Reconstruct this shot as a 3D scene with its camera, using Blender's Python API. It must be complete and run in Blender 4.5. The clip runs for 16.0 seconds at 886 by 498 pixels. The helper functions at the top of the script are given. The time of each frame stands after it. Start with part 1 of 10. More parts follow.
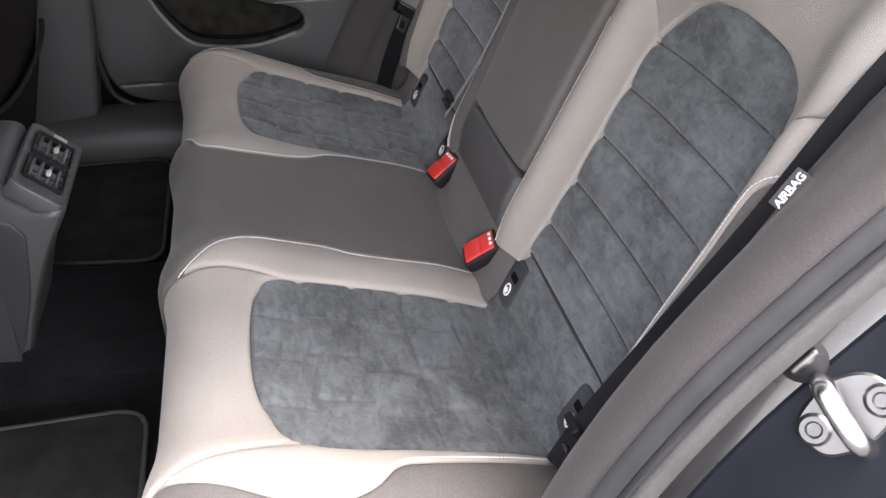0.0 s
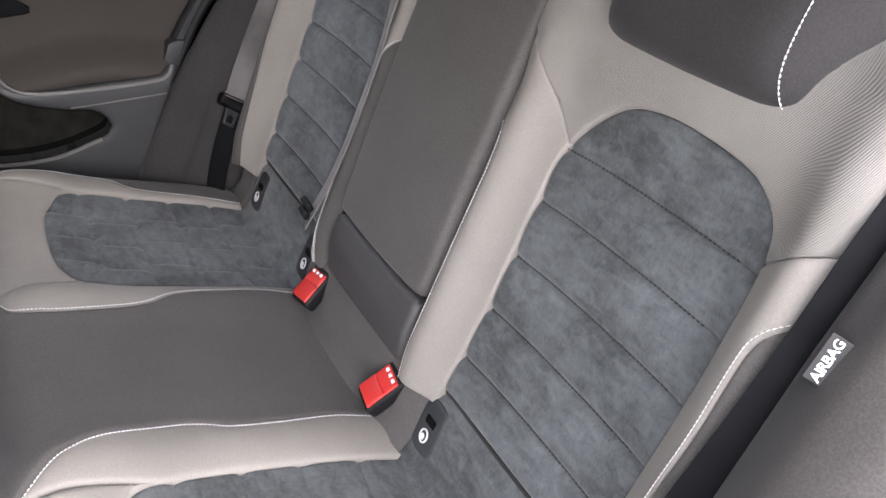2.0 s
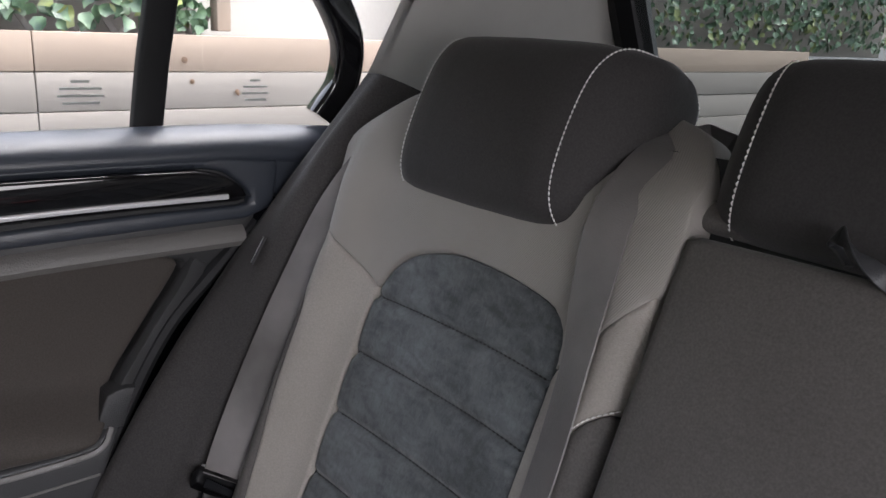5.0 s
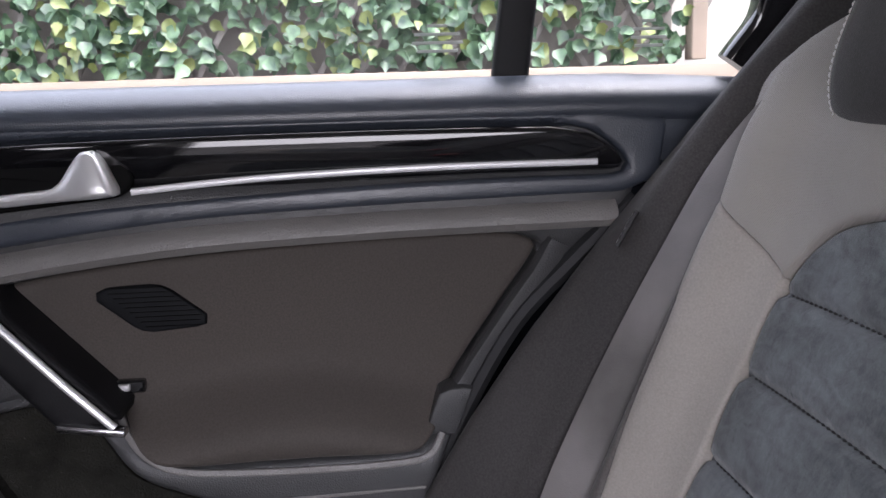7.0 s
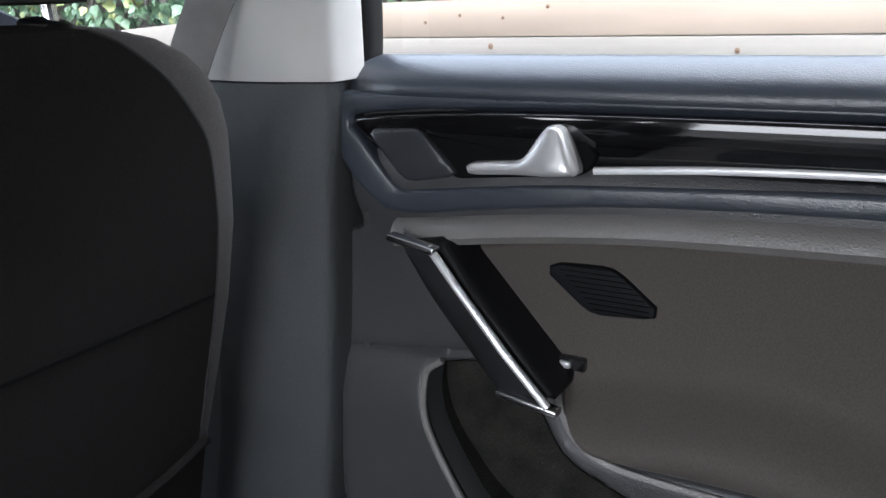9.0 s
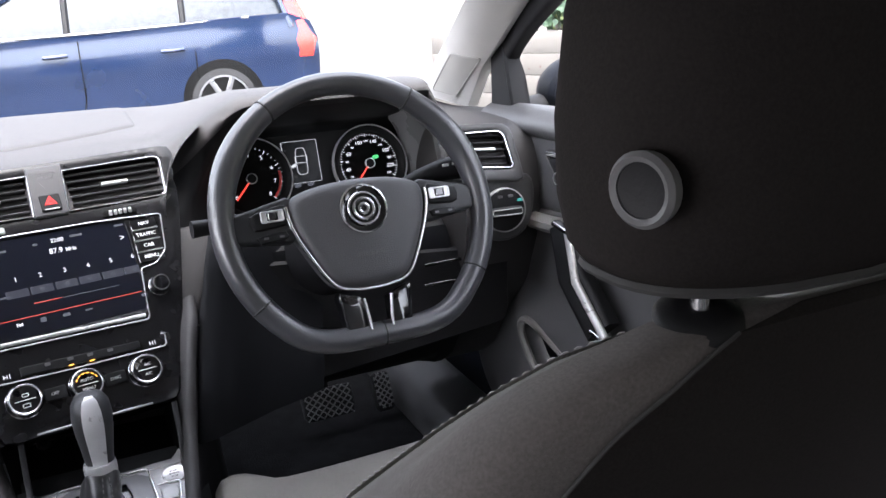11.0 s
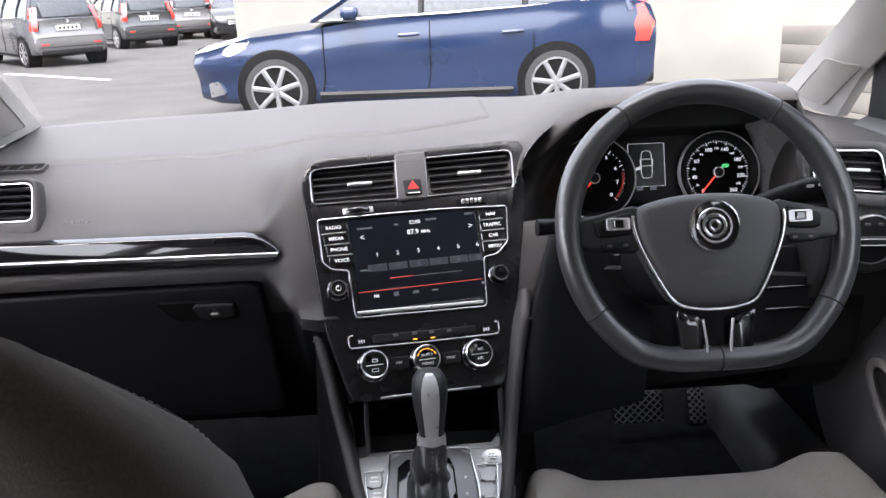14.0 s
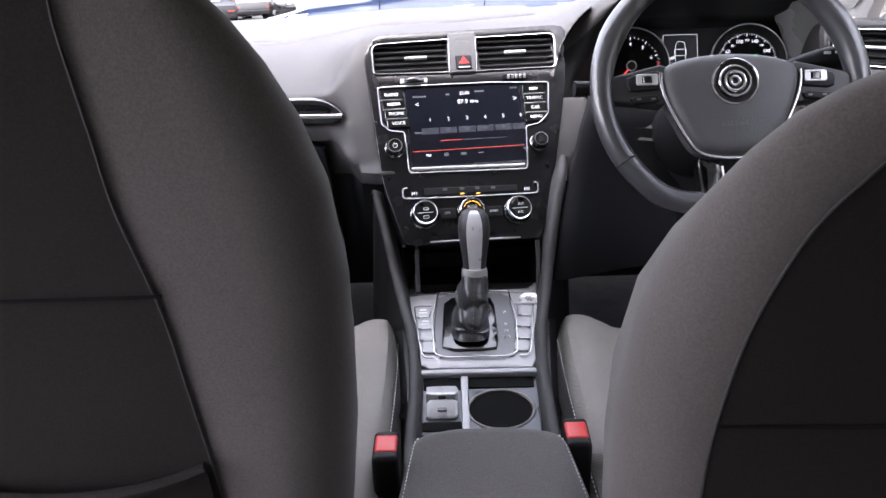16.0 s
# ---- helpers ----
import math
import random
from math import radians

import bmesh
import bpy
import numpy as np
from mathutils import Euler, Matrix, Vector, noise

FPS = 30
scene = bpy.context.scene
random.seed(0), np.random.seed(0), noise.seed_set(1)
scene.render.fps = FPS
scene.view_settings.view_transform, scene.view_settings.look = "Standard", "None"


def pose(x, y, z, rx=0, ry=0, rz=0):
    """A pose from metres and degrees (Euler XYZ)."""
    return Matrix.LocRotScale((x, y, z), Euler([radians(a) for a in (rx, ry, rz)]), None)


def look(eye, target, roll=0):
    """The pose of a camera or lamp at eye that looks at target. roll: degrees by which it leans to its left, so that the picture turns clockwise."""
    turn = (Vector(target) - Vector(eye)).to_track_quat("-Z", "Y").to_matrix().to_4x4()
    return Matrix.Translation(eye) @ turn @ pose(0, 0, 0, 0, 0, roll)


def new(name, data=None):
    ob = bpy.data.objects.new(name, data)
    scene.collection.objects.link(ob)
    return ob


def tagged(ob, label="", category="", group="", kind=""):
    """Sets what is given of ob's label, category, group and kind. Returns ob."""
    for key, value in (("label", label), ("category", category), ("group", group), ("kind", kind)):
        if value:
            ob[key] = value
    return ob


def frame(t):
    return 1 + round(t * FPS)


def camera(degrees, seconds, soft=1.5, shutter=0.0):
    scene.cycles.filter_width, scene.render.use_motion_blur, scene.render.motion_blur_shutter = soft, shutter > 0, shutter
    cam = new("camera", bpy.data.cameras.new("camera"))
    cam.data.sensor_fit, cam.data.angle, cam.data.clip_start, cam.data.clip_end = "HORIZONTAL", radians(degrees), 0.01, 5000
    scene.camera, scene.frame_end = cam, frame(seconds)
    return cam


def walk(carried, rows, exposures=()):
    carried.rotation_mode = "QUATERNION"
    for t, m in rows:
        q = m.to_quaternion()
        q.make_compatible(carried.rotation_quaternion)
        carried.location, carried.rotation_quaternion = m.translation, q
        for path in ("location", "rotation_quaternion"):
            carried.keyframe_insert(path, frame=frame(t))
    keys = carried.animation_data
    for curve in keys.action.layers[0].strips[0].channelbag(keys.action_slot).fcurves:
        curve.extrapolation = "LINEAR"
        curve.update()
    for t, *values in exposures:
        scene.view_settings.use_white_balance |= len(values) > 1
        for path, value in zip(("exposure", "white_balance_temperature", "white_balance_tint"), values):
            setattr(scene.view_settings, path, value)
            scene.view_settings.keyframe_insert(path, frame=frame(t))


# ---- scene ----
cam = camera(56.4, 16.0)
PATH = [
    (0, (-1.137, 0.334, 1.216), (0.466, -0.066, 0.088), 2.4),
    (0.5, (-1.081, 0.358, 1.221), (0.477, -0.213, 0.105), 2.6),
    (1, (-1.035, 0.367, 1.227), (0.481, -0.332, 0.126), 3.2),
    (1.5, (-0.982, 0.368, 1.227), (0.512, -0.41, 0.148), 3.1),
    (2, (-0.896, 0.369, 1.234), (0.591, -0.467, 0.189), 2.7),
    (2.5, (-0.783, 0.37, 1.226), (0.714, -0.532, 0.255), 3.0),
    (3, (-0.664, 0.371, 1.216), (0.851, -0.582, 0.322), 2.7),
    (3.5, (-0.55, 0.393, 1.212), (0.956, -0.623, 0.378), 2.7),
    (3.7, (-0.506, 0.39, 1.208), (0.997, -0.654, 0.401), 2.8),
    (5.8, (-0.109, 0.285, 1.054), (1.508, -0.847, 0.733), 0.0),
    (6, (-0.091, 0.269, 1.029), (1.609, -0.734, 0.707), -0.4),
    (6.5, (-0.074, 0.177, 1.028), (1.833, -0.3, 0.661), -1.5),
    (7, (-0.07, 0.137, 1.015), (1.89, 0.004, 0.641), -1.8),
    (7.5, (-0.073, 0.091, 1.008), (1.869, 0.316, 0.587), -2.2),
    (8, (-0.039, 0.066, 1.027), (1.832, 0.564, 0.529), -2.3),
    (8.5, (0.012, 0.084, 1.035), (1.8, 0.807, 0.507), -2.1),
    (9, (0.036, 0.124, 1.074), (1.681, 1.109, 0.505), -1.8),
    (9.5, (0.029, 0.187, 1.131), (1.48, 1.43, 0.539), -1.5),
    (10, (0.013, 0.275, 1.174), (1.236, 1.736, 0.567), -1.5),
    (10.2, (0.011, 0.304, 1.187), (1.141, 1.839, 0.582), -1.6),
    (12.3, (-0.032, 0.404, 1.254), (0.397, 2.25, 0.616), -2.3),
    (12.5, (-0.034, 0.406, 1.257), (0.349, 2.261, 0.615), -2.2),
    (13, (-0.035, 0.405, 1.255), (0.251, 2.28, 0.62), -1.9),
    (13.5, (-0.035, 0.403, 1.254), (0.165, 2.29, 0.621), -1.7),
    (14, (-0.041, 0.403, 1.253), (0.055, 2.298, 0.621), -1.9),
    (14.5, (-0.04, 0.391, 1.243), (-0.036, 2.291, 0.619), -2.0),
    (15, (-0.023, 0.352, 1.229), (-0.064, 2.246, 0.588), -1.9),
    (15.5, (-0.017, 0.287, 1.179), (-0.066, 2.177, 0.527), -1.8),
    (16, (-0.046, 0.215, 1.11), (-0.072, 2.105, 0.458), -1.7),
]
EXPOSURES = [(0.0, 3.38, 6700, 16), (2.0, 3.7, 6650, 16), (3.7, 3.85, 6650, 14), (5.8, 2.8, 6350, 18), (7.0, 3.42, 6300, 20), (8.0, 3.9, 6250, 18), (8.5, 3.75, 6100, 10), (9.5, 3.6, 6080, 12), (10.2, 3.8, 6150, 14), (12.3, 3.2, 6520, 15), (15.0, 3.3, 6500, 17), (16.0, 3.8, 6350, 20)]
walk(cam, [(t, look(eye, target, roll)) for t, eye, target, roll in PATH], EXPOSURES)


# ---- daylight: a bright overcast sky with a broad, weak sun ----
world = bpy.data.worlds.new("overcast_sky")
scene.world = world
world.use_nodes = True
wn = world.node_tree.nodes
sky = wn.new("ShaderNodeTexSky")
sky.sky_type = "NISHITA"
sky.sun_disc = False
sky.sun_elevation, sky.sun_rotation = radians(68), radians(202)
sky.air_density, sky.dust_density, sky.ozone_density = 1.0, 4.0, 1.0
soften = wn.new("ShaderNodeHueSaturation")
soften.inputs["Saturation"].default_value = 0.35
world.node_tree.links.new(sky.outputs[0], soften.inputs["Color"])
world.node_tree.links.new(soften.outputs[0], wn["Background"].inputs[0])
wn["Background"].inputs[1].default_value = 0.15
sun_data = bpy.data.lights.new("sun", "SUN")
sun_data.energy, sun_data.angle, sun_data.color = 0.5, radians(40), (1.0, 0.97, 0.93)
sun = new("sun", sun_data)
sun.matrix_world = look((-1.2, -3.0, 8), (0, 0, 0))


# added area lamp, standing in for the sky's light towards the open left doorway
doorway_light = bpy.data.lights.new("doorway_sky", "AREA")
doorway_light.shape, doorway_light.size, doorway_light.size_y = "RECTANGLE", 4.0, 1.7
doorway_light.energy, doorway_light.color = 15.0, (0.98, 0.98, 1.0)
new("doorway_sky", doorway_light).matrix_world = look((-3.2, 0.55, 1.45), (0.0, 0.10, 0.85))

# ---- materials ----
def material(name, colour, rough=0.6, metal=0.0, var=0.12, var_scale=18.0, grain="noise", grain_scale=500.0, bump=0.1,
             depth=0.001, coat=0.0, sheen=0.0, spec=0.5, stretch=(1, 1, 1), dark=None, rough_var=0.08, random_value=0.0, speck=0.0, speck_scale=520.0):
    m = bpy.data.materials.new(name)
    m.use_nodes = True
    nt = m.node_tree
    n, link = nt.nodes, nt.links.new
    b = n["Principled BSDF"]
    b.inputs["Metallic"].default_value = metal
    b.inputs["Coat Weight"].default_value = coat
    b.inputs["Coat Roughness"].default_value = 0.05
    b.inputs["Sheen Weight"].default_value = sheen
    b.inputs["Sheen Roughness"].default_value = 0.4
    b.inputs["Specular IOR Level"].default_value = spec
    co = n.new("ShaderNodeTexCoord")
    mp = n.new("ShaderNodeMapping")
    mp.inputs["Scale"].default_value = stretch
    link(co.outputs["Object"], mp.inputs["Vector"])
    big = n.new("ShaderNodeTexNoise")
    big.inputs["Scale"].default_value = var_scale
    big.inputs["Detail"].default_value = 5
    link(mp.outputs[0], big.inputs["Vector"])
    ramp = n.new("ShaderNodeValToRGB")
    ramp.color_ramp.elements[0].position, ramp.color_ramp.elements[1].position = 0.32, 0.68
    lo = dark or tuple(c * (1 - var) for c in colour)
    hi = tuple(min(1, c * (1 + var)) for c in colour)
    ramp.color_ramp.elements[0].color, ramp.color_ramp.elements[1].color = (*lo, 1), (*hi, 1)
    link(big.outputs["Fac"], ramp.inputs[0])
    tint = ramp.outputs[0]
    if random_value:
        info, hs, mr = n.new("ShaderNodeObjectInfo"), n.new("ShaderNodeHueSaturation"), n.new("ShaderNodeMapRange")
        mr.inputs["To Min"].default_value, mr.inputs["To Max"].default_value = 1 - random_value, 1 + random_value
        link(info.outputs["Random"], mr.inputs["Value"])
        link(mr.outputs[0], hs.inputs["Value"])
        link(tint, hs.inputs["Color"])
        tint = hs.outputs[0]
    if speck:
        dots, dm, dh = n.new("ShaderNodeTexNoise"), n.new("ShaderNodeMapRange"), n.new("ShaderNodeHueSaturation")
        dots.inputs["Scale"].default_value, dots.inputs["Detail"].default_value = speck_scale, 3
        dm.inputs["From Min"].default_value, dm.inputs["From Max"].default_value = 0.3, 0.7
        dm.inputs["To Min"].default_value, dm.inputs["To Max"].default_value = 1 - speck, 1 + speck
        link(mp.outputs[0], dots.inputs["Vector"])
        link(dots.outputs["Fac"], dm.inputs["Value"])
        link(dm.outputs[0], dh.inputs["Value"])
        link(tint, dh.inputs["Color"])
        tint = dh.outputs[0]
    link(tint, b.inputs["Base Color"])
    rr = n.new("ShaderNodeMapRange")
    rr.inputs["To Min"].default_value, rr.inputs["To Max"].default_value = max(0.02, rough - rough_var), min(1, rough + rough_var)
    link(big.outputs["Fac"], rr.inputs["Value"])
    link(rr.outputs[0], b.inputs["Roughness"])
    if bump:
        if grain == "cells":
            fine = n.new("ShaderNodeTexVoronoi")
            fine.feature = "DISTANCE_TO_EDGE"
            out = fine.outputs["Distance"]
        elif grain == "weave":
            fine = n.new("ShaderNodeTexWave")
            fine.wave_type, fine.bands_direction = "BANDS", "DIAGONAL"
            fine.inputs["Distortion"].default_value = 0.0
            fine.inputs["Detail"].default_value = 2
            fine.inputs["Detail Scale"].default_value = 3
            out = fine.outputs["Fac"]
        else:
            fine = n.new("ShaderNodeTexNoise")
            fine.inputs["Detail"].default_value = 4
            out = fine.outputs["Fac"]
        fine.inputs["Scale"].default_value = grain_scale
        link(mp.outputs[0], fine.inputs["Vector"])
        bp = n.new("ShaderNodeBump")
        bp.inputs["Strength"].default_value = bump
        bp.inputs["Distance"].default_value = depth
        link(out, bp.inputs["Height"])
        link(bp.outputs[0], b.inputs["Normal"])
    return m


def glass_pane(name, tint=(0.96, 0.98, 0.97), gloss=1.0):
    """Thin clear glass: it lets the view through and mirrors a little."""
    m = bpy.data.materials.new(name)
    m.use_nodes = True
    n, link = m.node_tree.nodes, m.node_tree.links.new
    n.remove(n["Principled BSDF"])
    clear, shine, mix = n.new("ShaderNodeBsdfTransparent"), n.new("ShaderNodeBsdfGlossy"), n.new("ShaderNodeMixShader")
    clear.inputs[0].default_value = (*tint, 1)
    shine.inputs["Roughness"].default_value = 0.02
    mix.inputs[0].default_value = 0.045 * gloss
    link(clear.outputs[0], mix.inputs[1])
    link(shine.outputs[0], mix.inputs[2])
    link(mix.outputs[0], n["Material Output"].inputs[0])
    return m


def glow(name, colour, strength):
    m = bpy.data.materials.new(name)
    m.use_nodes = True
    b = m.node_tree.nodes["Principled BSDF"]
    b.inputs["Base Color"].default_value = (0.02, 0.02, 0.02, 1)
    b.inputs["Roughness"].default_value = 0.3
    b.inputs["Emission Color"].default_value = (*colour, 1)
    b.inputs["Emission Strength"].default_value = strength
    return m


def suede(name):
    """Slate suede: brushed streaks, soft worn patches, a fine nap and a pale sheen."""
    m = material(name, (0.125, 0.137, 0.145), 0.95, grain="noise", grain_scale=1100, bump=0.3, sheen=0.30, spec=0.1)
    n, link = m.node_tree.nodes, m.node_tree.links.new
    b = n["Principled BSDF"]
    co = n.new("ShaderNodeTexCoord")
    total = None
    for scale, stretch, turn, detail, gain in ((9.0, (1, 1, 1), 0.3, 7, 1.05), (34.0, (1, 2.4, 2.4), 0.8, 6, 0.75), (120.0, (1.8, 1, 1), -0.5, 4, 0.45), (800.0, (1, 1, 1), 0.0, 2, 0.35)):
        mp, nz, ad = n.new("ShaderNodeMapping"), n.new("ShaderNodeTexNoise"), n.new("ShaderNodeMath")
        mp.inputs["Scale"].default_value = stretch
        mp.inputs["Rotation"].default_value = (turn, turn * 0.5, turn)
        nz.inputs["Scale"].default_value, nz.inputs["Detail"].default_value, nz.inputs["Distortion"].default_value = scale, detail, 0.8
        ad.operation = "MULTIPLY_ADD"
        ad.inputs[1].default_value = gain
        ad.inputs[2].default_value = -0.5 * gain
        link(co.outputs["Object"], mp.inputs["Vector"])
        link(mp.outputs[0], nz.inputs["Vector"])
        link(nz.outputs["Fac"], ad.inputs[0])
        if total is not None:
            link(total, ad.inputs[2])
            ad.inputs[1].default_value = gain
        total = ad.outputs[0]
    mr, hs = n.new("ShaderNodeMapRange"), n.new("ShaderNodeHueSaturation")
    mr.inputs["From Min"].default_value, mr.inputs["From Max"].default_value = 0.50, 1.15
    mr.inputs["To Min"].default_value, mr.inputs["To Max"].default_value = 0.50, 1.42
    link(total, mr.inputs["Value"])
    link(mr.outputs[0], hs.inputs["Value"])
    hs.inputs["Color"].default_value = (0.120, 0.129, 0.132, 1)
    link(hs.outputs[0], b.inputs["Base Color"])
    return m


TAUPE = material("taupe_seat_cloth", (0.315, 0.290, 0.262), 0.9, grain="noise", grain_scale=900, bump=0.35, var=0.06, var_scale=9, sheen=0.15, spec=0.2, speck=0.08)
CUSHION = material("grey_ribbed_seat_cloth", (0.235, 0.222, 0.205), 0.9, grain="weave", grain_scale=200, bump=0.5, depth=0.001, var=0.07, var_scale=9, sheen=0.1, spec=0.2, speck=0.1)
TWILL = material("taupe_twill_cloth", (0.300, 0.280, 0.257), 0.88, grain="weave", grain_scale=270, bump=0.5, depth=0.0008, var=0.06, var_scale=9, sheen=0.15, spec=0.2)
SUEDE = suede("slate_suede")
CHARCOAL = material("charcoal_seat_cloth", (0.100, 0.093, 0.088), 0.85, grain="noise", grain_scale=900, bump=0.3, var=0.08, var_scale=8, sheen=0.15, spec=0.25, speck=0.16)
# charcoal cloth darkened to paint the shade on the side bolsters
BOLSTER = material("shaded_bolster_cloth", (0.053, 0.050, 0.049), 0.85, grain="noise", grain_scale=900, bump=0.3, var=0.1, var_scale=8, sheen=0.1, spec=0.2, speck=0.2)
# lighter copy of the door plastic; paints the window light on the front door
FDOOR = material("lit_charcoal_door_plastic", (0.080, 0.079, 0.081), 0.42, grain="cells", grain_scale=380, bump=0.5, var=0.07, var_scale=7)
# cloth darkened to paint the shade on the front seats' backs
SEATBACK = material("charcoal_seat_back_cloth", (0.019, 0.0168, 0.0162), 0.9, grain="noise", grain_scale=800, bump=0.25, var=0.1, var_scale=6, sheen=0.0, spec=0.06, speck=0.16)
LOWERTRIM = material("dark_pillar_trim", (0.050, 0.053, 0.054), 0.55, spec=0.4, grain="cells", grain_scale=420, bump=0.4, var=0.12, var_scale=7, speck=0.12)
WEBBING = material("black_belt_webbing", (0.011, 0.0115, 0.013), 0.8, grain="noise", grain_scale=700, bump=0.3, var=0.3, var_scale=9, spec=0.1)
VINYL = material("black_grained_vinyl", (0.028, 0.029, 0.031), 0.45, spec=0.35, grain="cells", grain_scale=420, bump=0.25, var=0.1, var_scale=6)
RIM_LEATHER = material("black_rim_leather", (0.046, 0.047, 0.052), 0.30, spec=1.0, grain="cells", grain_scale=900, bump=0.15, var=0.08, var_scale=20, rough_var=0.03)
BOOT = material("black_boot_leather", (0.034, 0.034, 0.036), 0.36, spec=0.7, grain="cells", grain_scale=700, bump=0.1, var=0.1, var_scale=20)
DASH = material("charcoal_dash_skin", (0.035, 0.0333, 0.0337), 0.62, grain="cells", grain_scale=460, bump=0.45, var=0.05, var_scale=4, rough_var=0.03)
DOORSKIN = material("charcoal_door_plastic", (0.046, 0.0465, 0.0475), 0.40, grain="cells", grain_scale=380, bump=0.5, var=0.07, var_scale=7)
HRCLOTH = material("dark_head_restraint_cloth", (0.043, 0.0405, 0.0405), 0.8, grain="noise", grain_scale=900, bump=0.25, var=0.08, var_scale=8, sheen=0.15, spec=0.25, speck=0.16)
PADVINYL = material("grained_hub_vinyl", (0.075, 0.075, 0.080), 0.45, grain="cells", grain_scale=420, bump=0.6, var=0.08, var_scale=6)
DOORBELT = material("dark_soft_door_top", (0.036, 0.043, 0.056), 0.32, spec=0.7, grain="cells", grain_scale=420, bump=0.3, var=0.06, var_scale=6)
BAND = material("grained_grey_moulding", (0.17, 0.162, 0.155), 0.38, grain="cells", grain_scale=330, bump=0.7, var=0.06, var_scale=9)
INSERT = material("brown_grey_door_cloth", (0.066, 0.057, 0.050), 0.75, grain="noise", grain_scale=800, bump=0.15, var=0.06, var_scale=5, sheen=0.1, spec=0.3, speck=0.16)
STACKBLACK = material("satin_black_panel", (0.008, 0.008, 0.009), 0.22, spec=0.35, bump=0.0, var=0.3, var_scale=40, rough_var=0.05)
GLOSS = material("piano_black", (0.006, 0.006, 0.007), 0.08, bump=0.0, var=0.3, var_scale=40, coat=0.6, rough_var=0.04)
MATT = material("matt_black_plastic", (0.008, 0.008, 0.009), 0.55, spec=0.25, grain="noise", grain_scale=600, bump=0.15, var=0.15)
# near-black for black parts, and for shade put into recesses as colour
DEEP = material("black_parts_and_recess_shade", (0.004, 0.004, 0.004), 0.8, spec=0.1, bump=0.0, var=0.2)
CHROME = material("satin_chrome", (0.62, 0.62, 0.63), 0.22, 1.0, bump=0.05, var=0.05, var_scale=60)
SILVER = material("satin_silver_paint", (0.58, 0.58, 0.58), 0.30, 0.45, bump=0.05, var=0.05, var_scale=50)
# glove box black, also put on the lower panels as footwell shade
GLOVEBOX = material("black_plastic_and_footwell_shade", (0.006, 0.0065, 0.008), 0.6, spec=0.15, grain="cells", grain_scale=420, bump=0.3)
POCKETFELT = material("dark_olive_felt", (0.020, 0.0195, 0.0165), 1.0, grain="noise", grain_scale=420, bump=0.8, depth=0.003, var=0.35, var_scale=30, spec=0.1)
# lightened to paint the reflection beside the speedometer; the tray lip shares it
BINNACLE = material("lightened_satin_trim", (0.22, 0.22, 0.226), 0.26, 0.0, bump=0.05, var=0.08, var_scale=8)
GREYPLATE = material("brushed_grey_plate", (0.33, 0.33, 0.335), 0.36, 0.25, bump=0.15, grain_scale=300, stretch=(1, 14, 1), var=0.06, var_scale=30)
STEEL = material("bare_steel", (0.13, 0.128, 0.126), 0.45, 1.0, bump=0.12, grain_scale=160, var=0.14, var_scale=50)
CARPET = material("black_carpet", (0.008, 0.0083, 0.009), 1.0, grain="noise", grain_scale=420, bump=1.0, depth=0.004, var=0.35, var_scale=26, spec=0.1)
MATCLOTH = material("black_mat_pile", (0.016, 0.0165, 0.017), 1.0, grain="noise", grain_scale=650, bump=0.9, depth=0.003, var=0.3, var_scale=20, spec=0.1)
PILLAR = material("light_grey_pillar_trim", (0.50, 0.49, 0.465), 0.7, grain="noise", grain_scale=700, bump=0.2, var=0.03)
LINER = material("light_grey_headliner", (0.62, 0.61, 0.58), 0.95, grain="noise", grain_scale=500, bump=0.3, var=0.04)
# lighter copy of the seat cloth; paints the light on the sides
SEATSIDE = material("lit_seat_side_cloth", (0.088, 0.080, 0.076), 0.85, grain="noise", grain_scale=900, bump=0.25, var=0.06, var_scale=6, sheen=0.1, spec=0.3, speck=0.16)
GREYTHREAD = material("grey_seat_thread", (0.30, 0.29, 0.28), 0.7, bump=0.0, var=0.05)
STITCH = material("white_thread", (0.75, 0.74, 0.72), 0.7, bump=0.0, var=0.05)
SEAM = material("dark_seam_thread", (0.03, 0.03, 0.03), 0.8, bump=0.0, var=0.05)
BELT = material("grey_black_belt_webbing", (0.150, 0.140, 0.134), 0.45, grain="noise", grain_scale=700, bump=0.4, var=0.35, var_scale=9, sheen=0.2)
RED = material("red_release_button", (0.62, 0.035, 0.03), 0.35, bump=0.05, var=0.06)
RUBBER = material("black_rubber_seal", (0.018, 0.0185, 0.020), 0.6, spec=0.25, grain="noise", grain_scale=300, bump=0.2, var=0.2, var_scale=30)
PAINT = material("black_body_paint", (0.006, 0.007, 0.010), 0.42, spec=0.05, bump=0.03, grain_scale=90, var=0.2, coat=0.0)
TAG = material("grey_woven_tag", (0.035, 0.035, 0.036), 0.8, grain="noise", grain_scale=900, bump=0.3, var=0.1)
BRIGHT = material("bright_satin_ring", (0.75, 0.75, 0.76), 0.3, 0.2, bump=0.0, var=0.03)
LITPRINT = glow("lit_white_print", (0.9, 0.93, 1.0), 0.10)
PRINT = material("white_print", (0.78, 0.78, 0.76), 0.6, bump=0.0, var=0.04)
DIMPRINT = material("grey_embossed_letters", (0.085, 0.085, 0.088), 0.5, bump=0.0, var=0.04)
CLEAR = glass_pane("clear_glass")
# tint deepened to hold back light from behind on the front seats
TINTED = glass_pane("tinted_glass", (0.30, 0.33, 0.33))

# ---- mesh tools ----
from mathutils import geometry

V3 = Vector
BASES = {}


